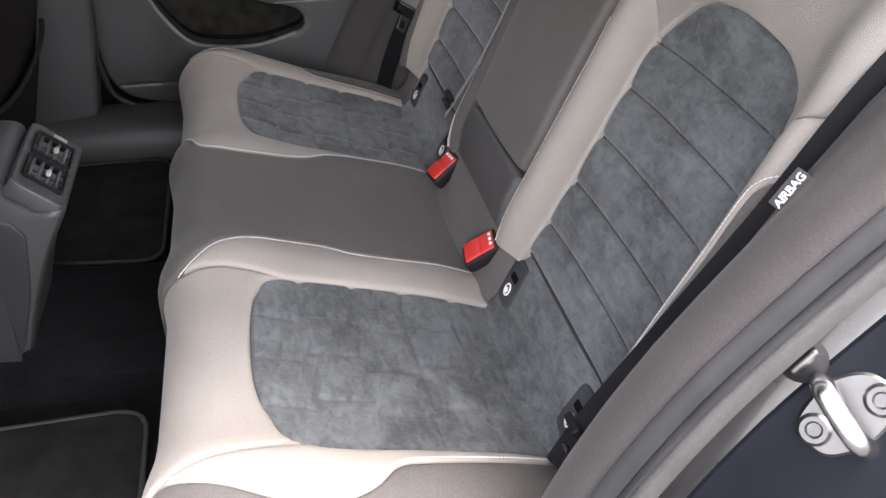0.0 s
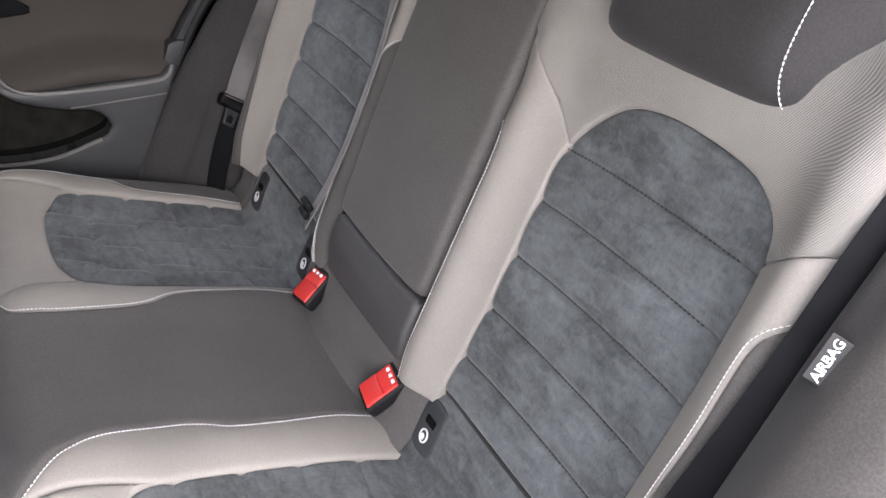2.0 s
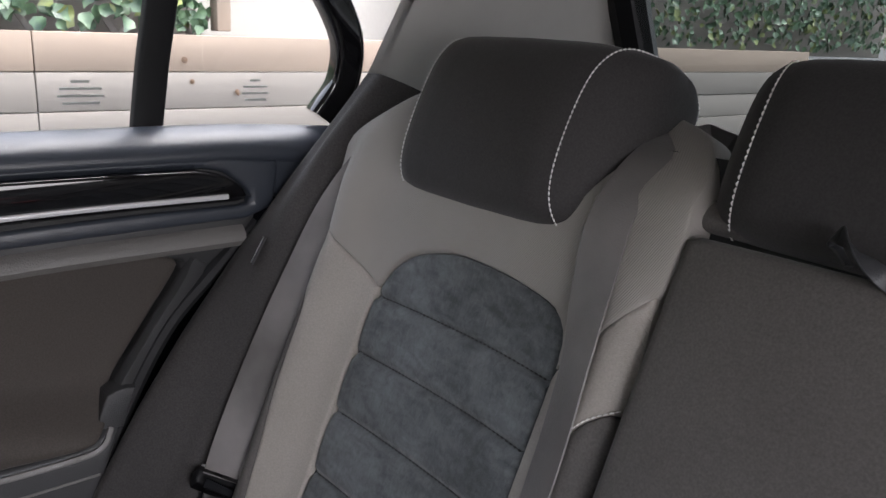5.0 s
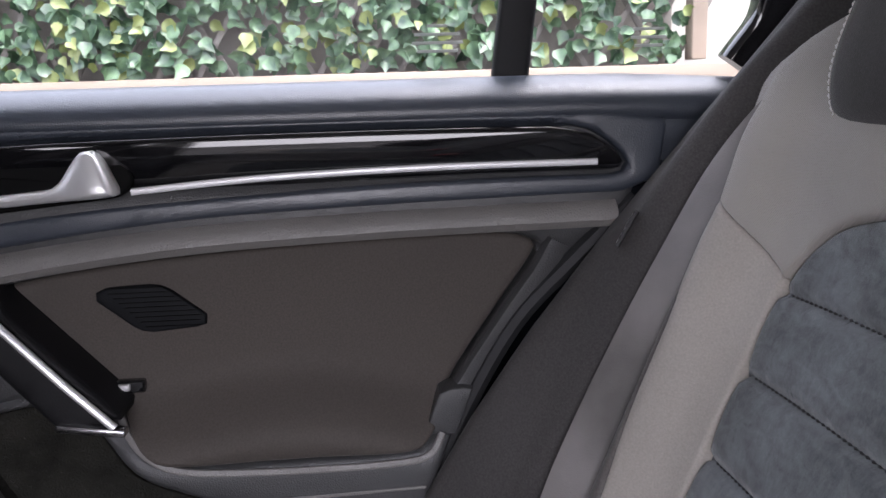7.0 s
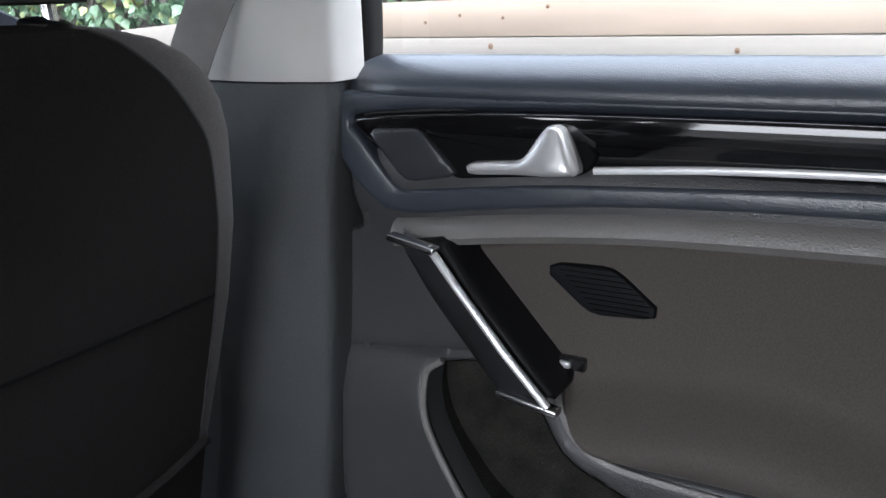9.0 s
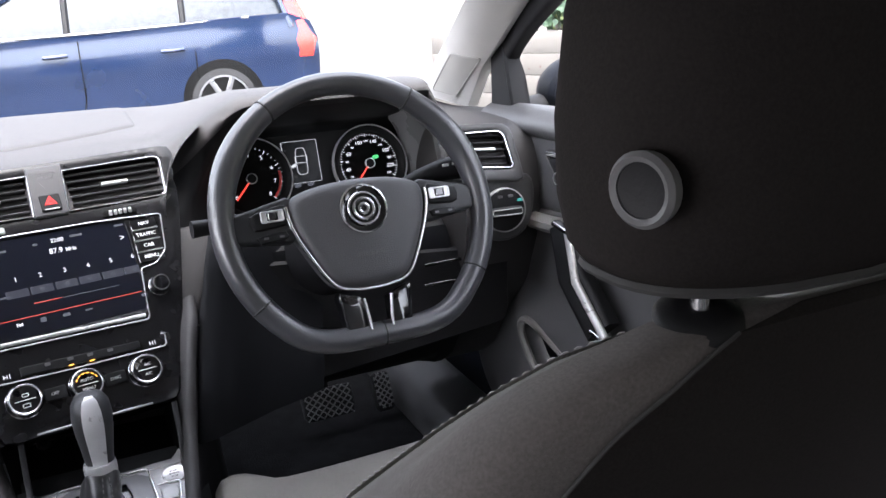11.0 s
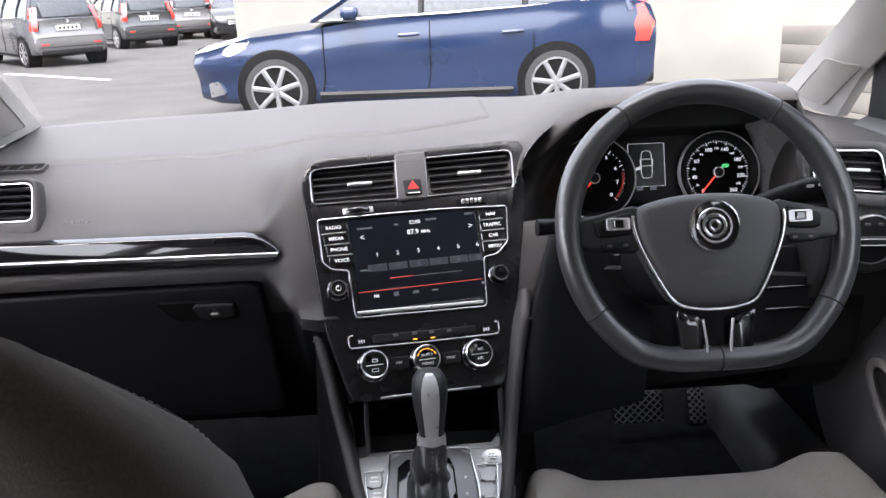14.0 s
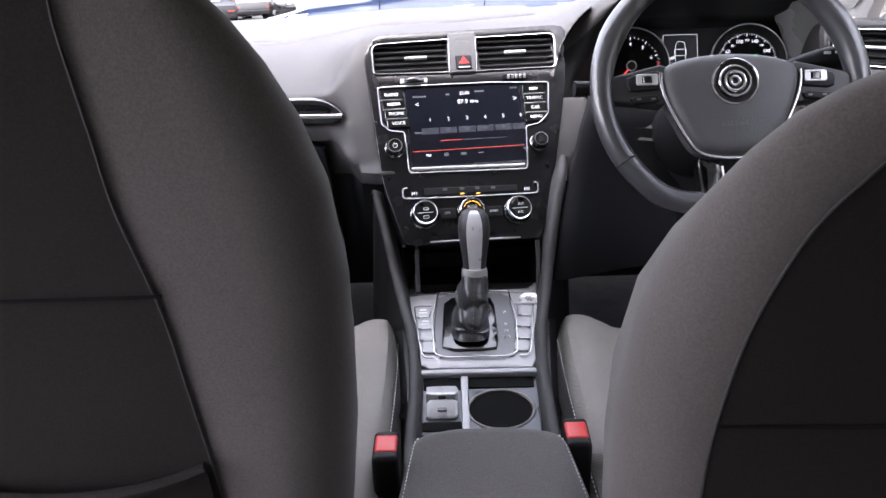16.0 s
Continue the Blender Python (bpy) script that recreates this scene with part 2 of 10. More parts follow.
def thing(name, base, label, category, group="", kind=""):
    """A top-level thing: an Empty at its base that carries its parts."""
    ob = new(name)
    ob.location = base
    ob.empty_display_size = 0.02
    BASES[ob.name] = Matrix.Translation(base).inverted()
    return tagged(ob, label, category, group, kind)


def link_mesh(name, g, mat, angle=38):
    me = bpy.data.meshes.new(name)
    me.from_pydata([tuple(v) for v in g.v], [], g.f)
    me.validate()
    bm = bmesh.new()
    bm.from_mesh(me)
    bmesh.ops.recalc_face_normals(bm, faces=bm.faces)
    bm.to_mesh(me)
    bm.free()
    me.polygons.foreach_set("use_smooth", [True] * len(me.polygons))
    me.set_sharp_from_angle(angle=radians(angle))
    if mat:
        me.materials.append(mat)
    return me


def part(name, g, mat, parent, label="", angle=38):
    ob = new(name, link_mesh(name, g, mat, angle))
    ob.parent = parent
    ob.matrix_parent_inverse = BASES.get(parent.name, Matrix.Identity(4))
    if label:
        tagged(ob, label)
    return ob


def setting(name, g, mat, label, category, angle=38, kind="structure"):
    return tagged(new(name, link_mesh(name, g, mat, angle)), label, category, "", kind)


def spline(pts, n=8, closed=False):
    """A smooth line through the points (2D or 3D)."""
    p = [np.array(q, float) for q in pts]
    k, out = len(p), []
    for i in range(k if closed else k - 1):
        if closed:
            a, b, c, d = p[i - 1], p[i], p[(i + 1) % k], p[(i + 2) % k]
        else:
            b, c = p[i], p[i + 1]
            a = p[i - 1] if i else 2 * b - c
            d = p[i + 2] if i + 2 < k else 2 * c - b
        for j in range(n):
            t = j / n
            out.append(0.5 * (2 * b + (c - a) * t + (2 * a - 5 * b + 4 * c - d) * t * t + (3 * b - a - 3 * c + d) * t ** 3))
    if not closed:
        out.append(p[-1])
    return [tuple(q) for q in out]


def fillet(pts, r=0.01, n=5):
    """A closed outline with rounded corners; a point may carry its own radius."""
    out, k = [], len(pts)
    for i in range(k):
        a, b, c = (np.array(pts[j % k][:2], float) for j in (i - 1, i, i + 1))
        rad = pts[i][2] if len(pts[i]) > 2 else r
        u, w = a - b, c - b
        lu, lw = np.linalg.norm(u), np.linalg.norm(w)
        d = min(rad, lu * 0.48, lw * 0.48)
        p0, p1 = b + u / lu * d, b + w / lw * d
        if d < 1e-5:
            out.append(tuple(b))
            continue
        for j in range(n + 1):
            t = j / n
            out.append(tuple((1 - t) ** 2 * p0 + 2 * t * (1 - t) * b + t * t * p1))
    return out


def rrect(w, h, r, cx=0.0, cy=0.0, n=4):
    return fillet([(cx - w / 2, cy - h / 2), (cx + w / 2, cy - h / 2), (cx + w / 2, cy + h / 2), (cx - w / 2, cy + h / 2)], r, n)


def circle(cx, cy, r, n=24):
    return [(cx + r * math.cos(2 * math.pi * i / n), cy + r * math.sin(2 * math.pi * i / n)) for i in range(n)]


def inside(poly, q):
    p = np.array(poly, float)
    x, y = q[:, 0][:, None], q[:, 1][:, None]
    a, b = p, np.roll(p, -1, 0)
    cross = (a[:, 1] > y) != (b[:, 1] > y)
    xs = (b[:, 0] - a[:, 0]) * (y - a[:, 1]) / np.where(b[:, 1] == a[:, 1], 1e-12, b[:, 1] - a[:, 1]) + a[:, 0]
    return (np.sum(cross & (x < xs), 1) % 2) == 1


def dist(line, q, closed):
    p = np.array(line, float)
    a, b = (p, np.roll(p, -1, 0)) if closed else (p[:-1], p[1:])
    ab = b - a
    t = np.clip(((q[:, None, :] - a) * ab).sum(2) / np.maximum((ab * ab).sum(1), 1e-12), 0, 1)
    return np.sqrt((((a + t[..., None] * ab) - q[:, None, :]) ** 2).sum(2)).min(1)


def resample(line, step, closed):
    p = np.array(line, float)
    if closed:
        p = np.vstack([p, p[:1]])
    s = np.r_[0, np.cumsum(np.linalg.norm(np.diff(p, axis=0), axis=1))]
    n = max(4 if closed else 1, int(round(s[-1] / step)))
    at = np.linspace(0, s[-1], n + 1)
    q = np.column_stack([np.interp(at, s, p[:, i]) for i in range(p.shape[1])])
    return q[:-1] if closed else q


def inset(poly, d):
    p = np.array(poly, float)
    area = np.sum(p[:, 0] * np.roll(p[:, 1], -1) - np.roll(p[:, 0], -1) * p[:, 1])
    e = np.roll(p, -1, 0) - np.roll(p, 1, 0)
    nrm = np.column_stack([-e[:, 1], e[:, 0]]) / np.maximum(np.linalg.norm(e, axis=1), 1e-9)[:, None]
    return p + nrm * (d if area > 0 else -d)


def flat_h(u, v):
    return np.zeros(len(u))


class Geo:
    def __init__(self):
        self.v, self.f = [], []

    def add(self, vs, fs):
        o = len(self.v)
        self.v += [tuple(map(float, q)) for q in vs]
        self.f += [[o + i for i in f] for f in fs]
        return self

    def loft(self, rings, closed=True, cap=True):
        n, vs, fs = len(rings[0]), [q for r in rings for q in r], []
        for i in range(len(rings) - 1):
            for j in range(n if closed else n - 1):
                k = (j + 1) % n
                fs.append([i * n + j, i * n + k, (i + 1) * n + k, (i + 1) * n + j])
        if cap and closed:
            fs += [list(range(n))[::-1], [(len(rings) - 1) * n + j for j in range(n)]]
        return self.add(vs, fs)

    def tube(self, pts, r, n=8, closed=False, taper=None, flat=1.0):
        p = [V3(q) for q in pts]
        rings, ref = [], None
        for i, q in enumerate(p):
            if closed:
                t = p[(i + 1) % len(p)] - p[i - 1]
            else:
                t = p[min(i + 1, len(p) - 1)] - p[max(i - 1, 0)]
            t.normalize()
            if ref is None:
                ref = t.orthogonal().normalized()
            ref = (ref - t * ref.dot(t)).normalized()
            side = t.cross(ref)
            rad = r if taper is None else r * (1 + (taper - 1) * i / (len(p) - 1))
            rings.append([q + rad * (math.cos(2 * math.pi * j / n) * ref + flat * math.sin(2 * math.pi * j / n) * side) for j in range(n)])
        if closed:
            rings.append(rings[0])
        return self.loft(rings, True, not closed)

    def sweep(self, pts, normal, prof, closed=False):
        """A profile [(side, up)] along a line; up is the normal (one, or one a point)."""
        p = [V3(q) for q in pts]
        rings = []
        for i, q in enumerate(p):
            if closed:
                t = p[(i + 1) % len(p)] - p[i - 1]
            else:
                t = p[min(i + 1, len(p) - 1)] - p[max(i - 1, 0)]
            t.normalize()
            nn = V3(normal[i] if isinstance(normal, list) else normal)
            nn = (nn - t * nn.dot(t)).normalized()
            s = t.cross(nn)
            rings.append([q + s * a + nn * b for a, b in prof])
        if closed:
            rings.append(rings[0])
        return self.loft(rings, True, not closed)

    def rbox(self, c, size, r=0.005, m=None, n=3):
        sx, sy, sz = size
        r = min(r, sx * 0.49, sy * 0.49, sz * 0.49)
        rings = []
        for sgn in (-1, 1):
            ks = range(n + 1) if sgn < 0 else range(n, -1, -1)
            for k in ks:
                a = math.pi / 2 * k / n
                ins = r * (1 - math.sin(a))
                z = sgn * (sz / 2 - r * (1 - math.cos(a)))
                rings.append([(x, y, z) for x, y in rrect(sx - 2 * ins, sy - 2 * ins, max(r - ins, 0.0004) + 0.0002, 0, 0, 3)])
        m = m or Matrix.Identity(4)
        cc = V3(c)
        return self.loft([[cc + (m.to_3x3() @ V3(q)) for q in ring] for ring in rings])

    def lathe(self, prof, c, axis=(0, 0, 1), n=24):
        a = V3(axis).normalized()
        s = a.orthogonal().normalized()
        t = a.cross(s)
        cc = V3(c)
        return self.loft([[cc + a * h + max(r, 1e-4) * (math.cos(2 * math.pi * j / n) * s + math.sin(2 * math.pi * j / n) * t) for j in range(n)] for r, h in prof])

    def prism(self, poly, f, h0, h1, bev=0.001):
        ins = inset(poly, bev)
        p = np.array(poly, float)
        ring = lambda q, h: [tuple(w) for w in f(q[:, 0], q[:, 1], np.full(len(q), h))]
        return self.loft([ring(p, h0), ring(p, h1 - bev), ring(ins, h1)])

    def ring(self, outer, width, f, h0, h1):
        """A frame that follows an outline, of the given width towards its inside."""
        o = np.array(outer, float)
        i = inset(outer, width)
        o2, i2 = inset(outer, width * 0.2), inset(outer, width * 0.8)
        ring = lambda q, h: [tuple(w) for w in f(q[:, 0], q[:, 1], np.full(len(q), h))]
        rr = [ring(o, h0), ring(o, h1 - width * 0.2), ring(o2, h1), ring(i2, h1), ring(i, h1 - width * 0.2), ring(i, h0)]
        n = len(o)
        vs, fs = [q for r in rr for q in r], []
        for a in range(6):
            b = (a + 1) % 6
            for j in range(n):
                k = (j + 1) % n
                fs.append([a * n + j, a * n + k, b * n + k, b * n + j])
        return self.add(vs, fs)

    def patch(self, outline, f, height=flat_h, res=0.012, holes=(), er=0.012, ed=0.008, skirt=0.02, grooves=()):
        """A padded panel over an outline: height(u, v) above the surface f, edges rolled down, grooves pressed in."""
        loops = [resample(outline, res, True)] + [resample(h, res, True) for h in holes]
        pts, edges = [], []
        for lp in loops:
            o = len(pts)
            pts += [tuple(q) for q in lp]
            edges += [(o + i, o + (i + 1) % len(lp)) for i in range(len(lp))]
        lo, hi = loops[0].min(0), loops[0].max(0)
        gx, gy = np.meshgrid(np.arange(lo[0] + res / 2, hi[0], res), np.arange(lo[1] + res / 2, hi[1], res))
        q = np.column_stack([gx.ravel(), gy.ravel()])
        extra = []
        for k in (0.2, 0.5, 0.85):
            for i, lp in enumerate(loops):
                extra.append(inset(lp, er * k if i == 0 else -er * k))
        for line, w, g in grooves:
            ln = resample(line, res * 0.7, False)
            d = np.gradient(ln, axis=0)
            nn = np.column_stack([-d[:, 1], d[:, 0]]) / np.maximum(np.linalg.norm(d, axis=1), 1e-9)[:, None]
            extra += [ln, ln + nn * w * 0.9, ln - nn * w * 0.9, ln + nn * w * 2, ln - nn * w * 2]
        ex = np.vstack(extra)

        def bound(w):
            return np.min([dist(lp, w, True) for lp in loops], axis=0)

        def within(w):
            ok = inside(loops[0], w)
            for lp in loops[1:]:
                ok &= ~inside(lp, w)
            return ok
        ok = within(q) & (bound(q) > max(er, res * 0.5))
        q = q[ok]
        ex = ex[within(ex) & (bound(ex) > er * 0.15)]
        pts += [tuple(w) for w in ex] + [tuple(w) for w in q]
        cv, _, cf, *_ = geometry.delaunay_2d_cdt([Vector(w) for w in pts], edges, [], 0, 1e-5)
        c = np.array([(w[0], w[1]) for w in cv])
        tri = np.array([t for t in cf if len(t) == 3])
        keep = within(c[tri].mean(1))
        tri = tri[keep]
        d = bound(c)
        h = height(c[:, 0], c[:, 1])
        k = np.clip(1 - d / er, 0, 1)
        h = h - ed * (1 - np.sqrt(np.clip(1 - k * k, 0, 1)))
        for line, w, g in grooves:
            h = h - g * np.exp(-(dist(line, c, False) / w) ** 2)
        vs = [tuple(w) for w in f(c[:, 0], c[:, 1], h)]
        fs = [list(map(int, t)) for t in tri]
        if skirt:
            count = {}
            for t in fs:
                for a, b in ((t[0], t[1]), (t[1], t[2]), (t[2], t[0])):
                    count[(min(a, b), max(a, b))] = count.get((min(a, b), max(a, b)), []) + [(a, b)]
            low, base = {}, f(c[:, 0], c[:, 1], h - skirt)
            for e in count.values():
                if len(e) == 1:
                    a, b = e[0]
                    for w in (a, b):
                        if w not in low:
                            low[w] = len(vs)
                            vs.append(tuple(base[w]))
                    fs.append([b, a, low[a], low[b]])
        return self.add(vs, fs)

    def stitches(self, pts, normal, length=0.0040, gap=0.0009, r=0.0008, lift=0.0006):
        p = np.array(pts, float)
        s = np.r_[0, np.cumsum(np.linalg.norm(np.diff(p, axis=0), axis=1))]
        at = 0.0
        nn = V3(normal).normalized()
        while at + length < s[-1]:
            a, b = (V3([np.interp(w, s, p[:, i]) for i in range(3)]) for w in (at, at + length))
            t = (b - a).normalized()
            side = t.cross(nn).normalized()
            up = side.cross(t)
            a, b = a + up * lift, b + up * lift
            mid = (a + b) / 2 + up * r * 0.6
            rings = []
            for c, k in ((a, 0.45), (mid, 1.0), (b, 0.45)):
                rings.append([c + side * r * k, c + up * r * k, c - side * r * k, c - up * r * k])
            self.loft(rings)
            at += length + gap
        return self


def letters(text, size, f, u, v, h, spacing=1.0, bold=0.0, align="CENTER", turn=0.0):
    """Raised letters of the built-in font on the surface f, centred at (u, v)."""
    cu = bpy.data.curves.new("letters", "FONT")
    cu.body, cu.size, cu.align_x, cu.align_y = text, size, align, "CENTER"
    cu.space_character, cu.offset, cu.extrude = spacing, bold, 0.0004
    cu.resolution_u = 3
    tmp = bpy.data.objects.new("letters", cu)
    scene.collection.objects.link(tmp)
    me = bpy.data.meshes.new_from_object(tmp.evaluated_get(bpy.context.evaluated_depsgraph_get()))
    co = np.array([tuple(w.co) for w in me.vertices]).reshape(-1, 3)
    fs = [list(p.vertices) for p in me.polygons]
    bpy.data.objects.remove(tmp)
    bpy.data.curves.remove(cu)
    bpy.data.meshes.remove(me)
    g = Geo()
    if len(co):
        ca, sa = math.cos(radians(turn)), math.sin(radians(turn))
        x, y = co[:, 0] * ca - co[:, 1] * sa, co[:, 0] * sa + co[:, 1] * ca
        g.add(f(u + x, v + y, h + co[:, 2]), fs)
    return g


def frame_of(o, right, up):
    """A flat surface f(u, v, h) at o with the given right and up directions; h goes out of it."""
    o, r = np.array(o, float), np.array(right, float)
    r /= np.linalg.norm(r)
    w = np.array(up, float)
    w -= r * (w @ r)
    w /= np.linalg.norm(w)
    n = np.cross(r, w)
    f = lambda u, v, h: o + np.outer(np.atleast_1d(u), r) + np.outer(np.atleast_1d(v), w) + np.outer(np.atleast_1d(h) + np.zeros(len(np.atleast_1d(u))), n)
    return f


def ss(a, b, x):
    t = np.clip((np.asarray(x, float) - a) / (b - a), 0, 1)
    return t * t * (3 - 2 * t)


def bumpf(x, c, w):
    return np.exp(-((np.asarray(x, float) - c) / w) ** 2)

# ---- car shell: floor, sills, pillars, roof, panes ----
g = Geo()
g.rbox((0, 0.80, 0.29), (1.56, 3.2, 0.04), 0.01)
setting("floor", g, CARPET, "black carpeted car floor", "floor")
g = Geo()
ring = lambda y, w, h: [(-w, y, 0.30), (-w * 0.96, y, 0.30 + h * 0.7), (-w * 0.7, y, 0.30 + h), (w * 0.7, y, 0.30 + h), (w * 0.96, y, 0.30 + h * 0.7), (w, y, 0.30)]
g.loft([ring(0.3, 0.15, 0.06), ring(0.6, 0.15, 0.07), ring(1.0, 0.15, 0.12), ring(2.2, 0.16, 0.14)])
setting("floor_tunnel", g, CARPET, "black carpeted centre tunnel of the floor", "floor")
for s, nm in ((1, "sill_right"), (-1, "sill_left")):
    g = Geo()
    prof = spline([(0.60, 0.31), (0.605, 0.36), (0.635, 0.395), (0.70, 0.405), (0.735, 0.385), (0.745, 0.30)], 5)
    g.loft([[(s * x, y, z) for x, z in prof] for y in np.linspace(-0.1, 2.2, 16)], closed=False)
    setting(nm, g, DOORSKIN, "dark grey plastic door sill trim", "sill trim")
g = Geo()
g.rbox((0, 2.3, 0.59), (1.56, 0.04, 0.64), 0.01)
setting("wall_front", g, DEEP, "black bulkhead behind the dashboard", "bulkhead")
g = Geo()
g.rbox((0, -0.62, 0.66), (1.5, 0.04, 0.72), 0.01)
setting("wall_rear", g, DOORSKIN, "dark tailgate trim", "tailgate")
g = Geo()
prof = lambda y: spline([(-0.70, 1.27), (-0.62, 1.345), (-0.4, 1.385), (0, 1.40), (0.4, 1.385), (0.62, 1.345), (0.70, 1.27)], 5)
drop = lambda y: -0.05 * ss(1.0, 1.75, y) - 0.10 * (1 - ss(-0.75, -0.1, y))
taper = lambda y: 1.0 - 0.17 * float(ss(0.75, 1.42, y))
roof = lambda up: [[(x * taper(y), y, z + up + 0.04 * float(ss(0.9, 1.42, y)) * (abs(x) > 0.6) + float(drop(y))) for x, z in prof(y)] for y in np.linspace(-0.75, 1.42, 18)]
g.loft(roof(0.0), closed=False)
g.loft(roof(0.025), closed=False)
setting("ceiling", g, LINER, "light grey cloth headliner under the roof", "headliner")
g = Geo()
g.loft(roof(0.032), closed=False)
g.loft(roof(0.045), closed=False)
setting("roof_skin", g, PAINT, "dark blue-black painted roof of the car", "car body")


for s, nm in ((1, "right"), (-1, "left")):
    # windscreen pillars with their cloth speaker patches
    e1 = np.array([(0.722, 2.027, 1.0), (0.66, 1.76, 1.122), (0.615, 1.57, 1.21), (0.57, 1.38, 1.30)])
    e2 = np.array([(0.735, 1.82, 0.991), (0.715, 1.725, 1.071), (0.69, 1.54, 1.185), (0.65, 1.36, 1.28)])

    def trim_at(u, v, h, s=s):
        q, w = np.atleast_1d(np.asarray(u, float)) / 0.60, np.atleast_1d(np.asarray(v, float)) / 0.13
        p = np.array([np.column_stack([np.interp(q * 3, [0, 1, 2, 3], e[:, i]) for i in range(3)]) for e in (e1, e2)])
        lift = 0.014 * np.sin(np.pi * np.clip(w, 0, 1)) + h
        p = p[0] * (1 - w)[:, None] + p[1] * w[:, None] + np.array((-0.75, -0.62, 0.1)) * lift[:, None]
        return p * np.array((s, 1, 1))
    g = Geo()
    rows = []
    for q in np.linspace(-0.08, 1.0, 24):
        ws_ = np.linspace(0, 1, 9)
        front = [tuple(r) for r in trim_at(0 * ws_ + q * 0.60, ws_ * 0.13, 0 * ws_)]
        rear = [tuple(np.array(r) + np.array((s * 0.04, 0.035, -0.005))) for r in (front[-1], front[0])]
        rows.append(front + rear)
    g.loft(rows)
    post = setting("windscreen_pillar_" + nm, g, PILLAR, "light grey windscreen pillar trim", "pillar")
    out = fillet([(0.05 * 0.60, 0.28 * 0.13), (0.06 * 0.60, 0.76 * 0.13), (0.38 * 0.60, 0.90 * 0.13), (0.31 * 0.60, 0.30 * 0.13)], 0.010)
    g = Geo()
    g.patch(out, trim_at, lambda u, v: 0.003 + 0 * u, 0.010, (), 0.004, 0.002, 0.01)
    part("speaker_cover", g, material("grey_speaker_cloth_" + nm, (0.37, 0.36, 0.335), 0.9, grain="cells", grain_scale=330, bump=0.9, var=0.04), post, "grey woven speaker cover")
    g = Geo()
    g.ring(inset(out, -0.002).tolist(), 0.003, trim_at, -0.004, 0.005)
    part("speaker_rim", g, PILLAR, post)
    # centre pillars: light upper trim over a dark lower trim
    g = Geo()
    rings = []
    for z, y0, y1, x in ((1.006, 0.615, 0.80, 0.672), (1.08, 0.612, 0.77, 0.668), (1.2, 0.61, 0.72, 0.645), (1.36, 0.61, 0.70, 0.60)):
        m = (y0 + y1) / 2
        rings.append([(s * q[0], q[1], z) for q in fillet([(x + 0.05, y0), (x - 0.004, y0 + 0.004, 0.012), (x - 0.022, m, 0.05), (x - 0.006, y1, 0.02), (x + 0.05, y1)], 0.01, 4)])
    g.loft(rings)
    setting("centre_pillar_upper_" + nm, g, PILLAR, "light grey upper trim of the centre pillar", "pillar")
    g = Geo()
    rings = []
    for z, y0, y1, x in ((0.34, 0.69, 0.92, 0.66), (0.45, 0.675, 0.86, 0.67), (0.6, 0.655, 0.83, 0.672), (0.8, 0.637, 0.81, 0.674), (1.004, 0.622, 0.80, 0.674)):
        m = (y0 + y1) / 2
        rings.append([(s * q[0], q[1], z) for q in fillet([(x + 0.06, y0), (x - 0.002, y0 + 0.003, 0.012), (x - 0.024, m, 0.05), (x - 0.008, y1, 0.02), (x + 0.06, y1)], 0.01, 4)])
    g.loft(rings)
    setting("centre_pillar_lower_" + nm, g, LOWERTRIM, "black grained lower trim of the centre pillar", "pillar")
    # rear quarter trim beside and behind the rear head restraints
    g = Geo()
    qp = spline([(-0.24, 0.94), (-0.27, 1.06), (-0.29, 1.12), (-0.31, 1.22), (-0.25, 1.30)], 4)
    qb = spline([(-0.70, 0.90), (-0.70, 1.0), (-0.68, 1.1), (-0.66, 1.2), (-0.62, 1.28)], 4)
    rows = []
    for k in np.linspace(0, 1, 10):
        rows.append([(s * (0.715 - 0.10 * (max(0.0, z0 - 1.0) / 0.3) ** 1.5 - 0.06 * k), y0 + (y1 - y0) * k, z0 + (z1 - z0) * k) for (y0, z0), (y1, z1) in zip(qp, qb)])
    g.loft(rows, closed=False)
    o = Geo()
    o.loft([[(x + s * 0.03, y, z) for x, y, z in r] for r in rows], closed=False)
    g.v += o.v
    g.f += [[i + len(rows) * len(rows[0]) for i in q] for q in o.f]
    setting("rear_pillar_" + nm, g, PILLAR, "light grey rear pillar trim", "pillar")
    # body side behind the rear seat
    g = Geo()
    g.rbox((s * 0.75, -0.42, 0.66), (0.05, 0.42, 0.70), 0.02)
    setting("wall_" + nm, g, DOORSKIN, "dark luggage side trim", "side trim")
    # roof rail above the doors
    g = Geo()
    g.tube(spline([(s * 0.585, 1.40, 1.305), (s * 0.63, 1.2, 1.325), (s * 0.68, 0.85, 1.325), (s * 0.69, 0.6, 1.315), (s * 0.69, 0.1, 1.30), (s * 0.70, -0.25, 1.24), (s * 0.70, -0.6, 1.12)], 5), 0.035, 10)
    setting("roof_rail_" + nm, g, PILLAR, "light grey trim along the roof rail", "roof rail")

# outer skin of the body
for nm, x, y0, y1 in (("right", 0.80, -0.85, 1.66), ("left", -0.80, 0.72, 1.66), ("left_rear", -0.80, -0.85, -0.24)):
    g = Geo()
    g.rbox((x, (y0 + y1) / 2, 0.585), (0.03, y1 - y0, 0.78), 0.012)
    setting("body_skin_" + nm, g, PAINT, "dark blue-black painted outer skin of the car", "car body")

for nm, x in (("right", 0.80), ("left", -0.80)):
    g = Geo()
    g.rbox((x, 2.06, 0.525), (0.03, 0.79, 0.66), 0.012)
    setting("front_wing_" + nm, g, PAINT, "dark blue-black painted front wing of the car", "car body")

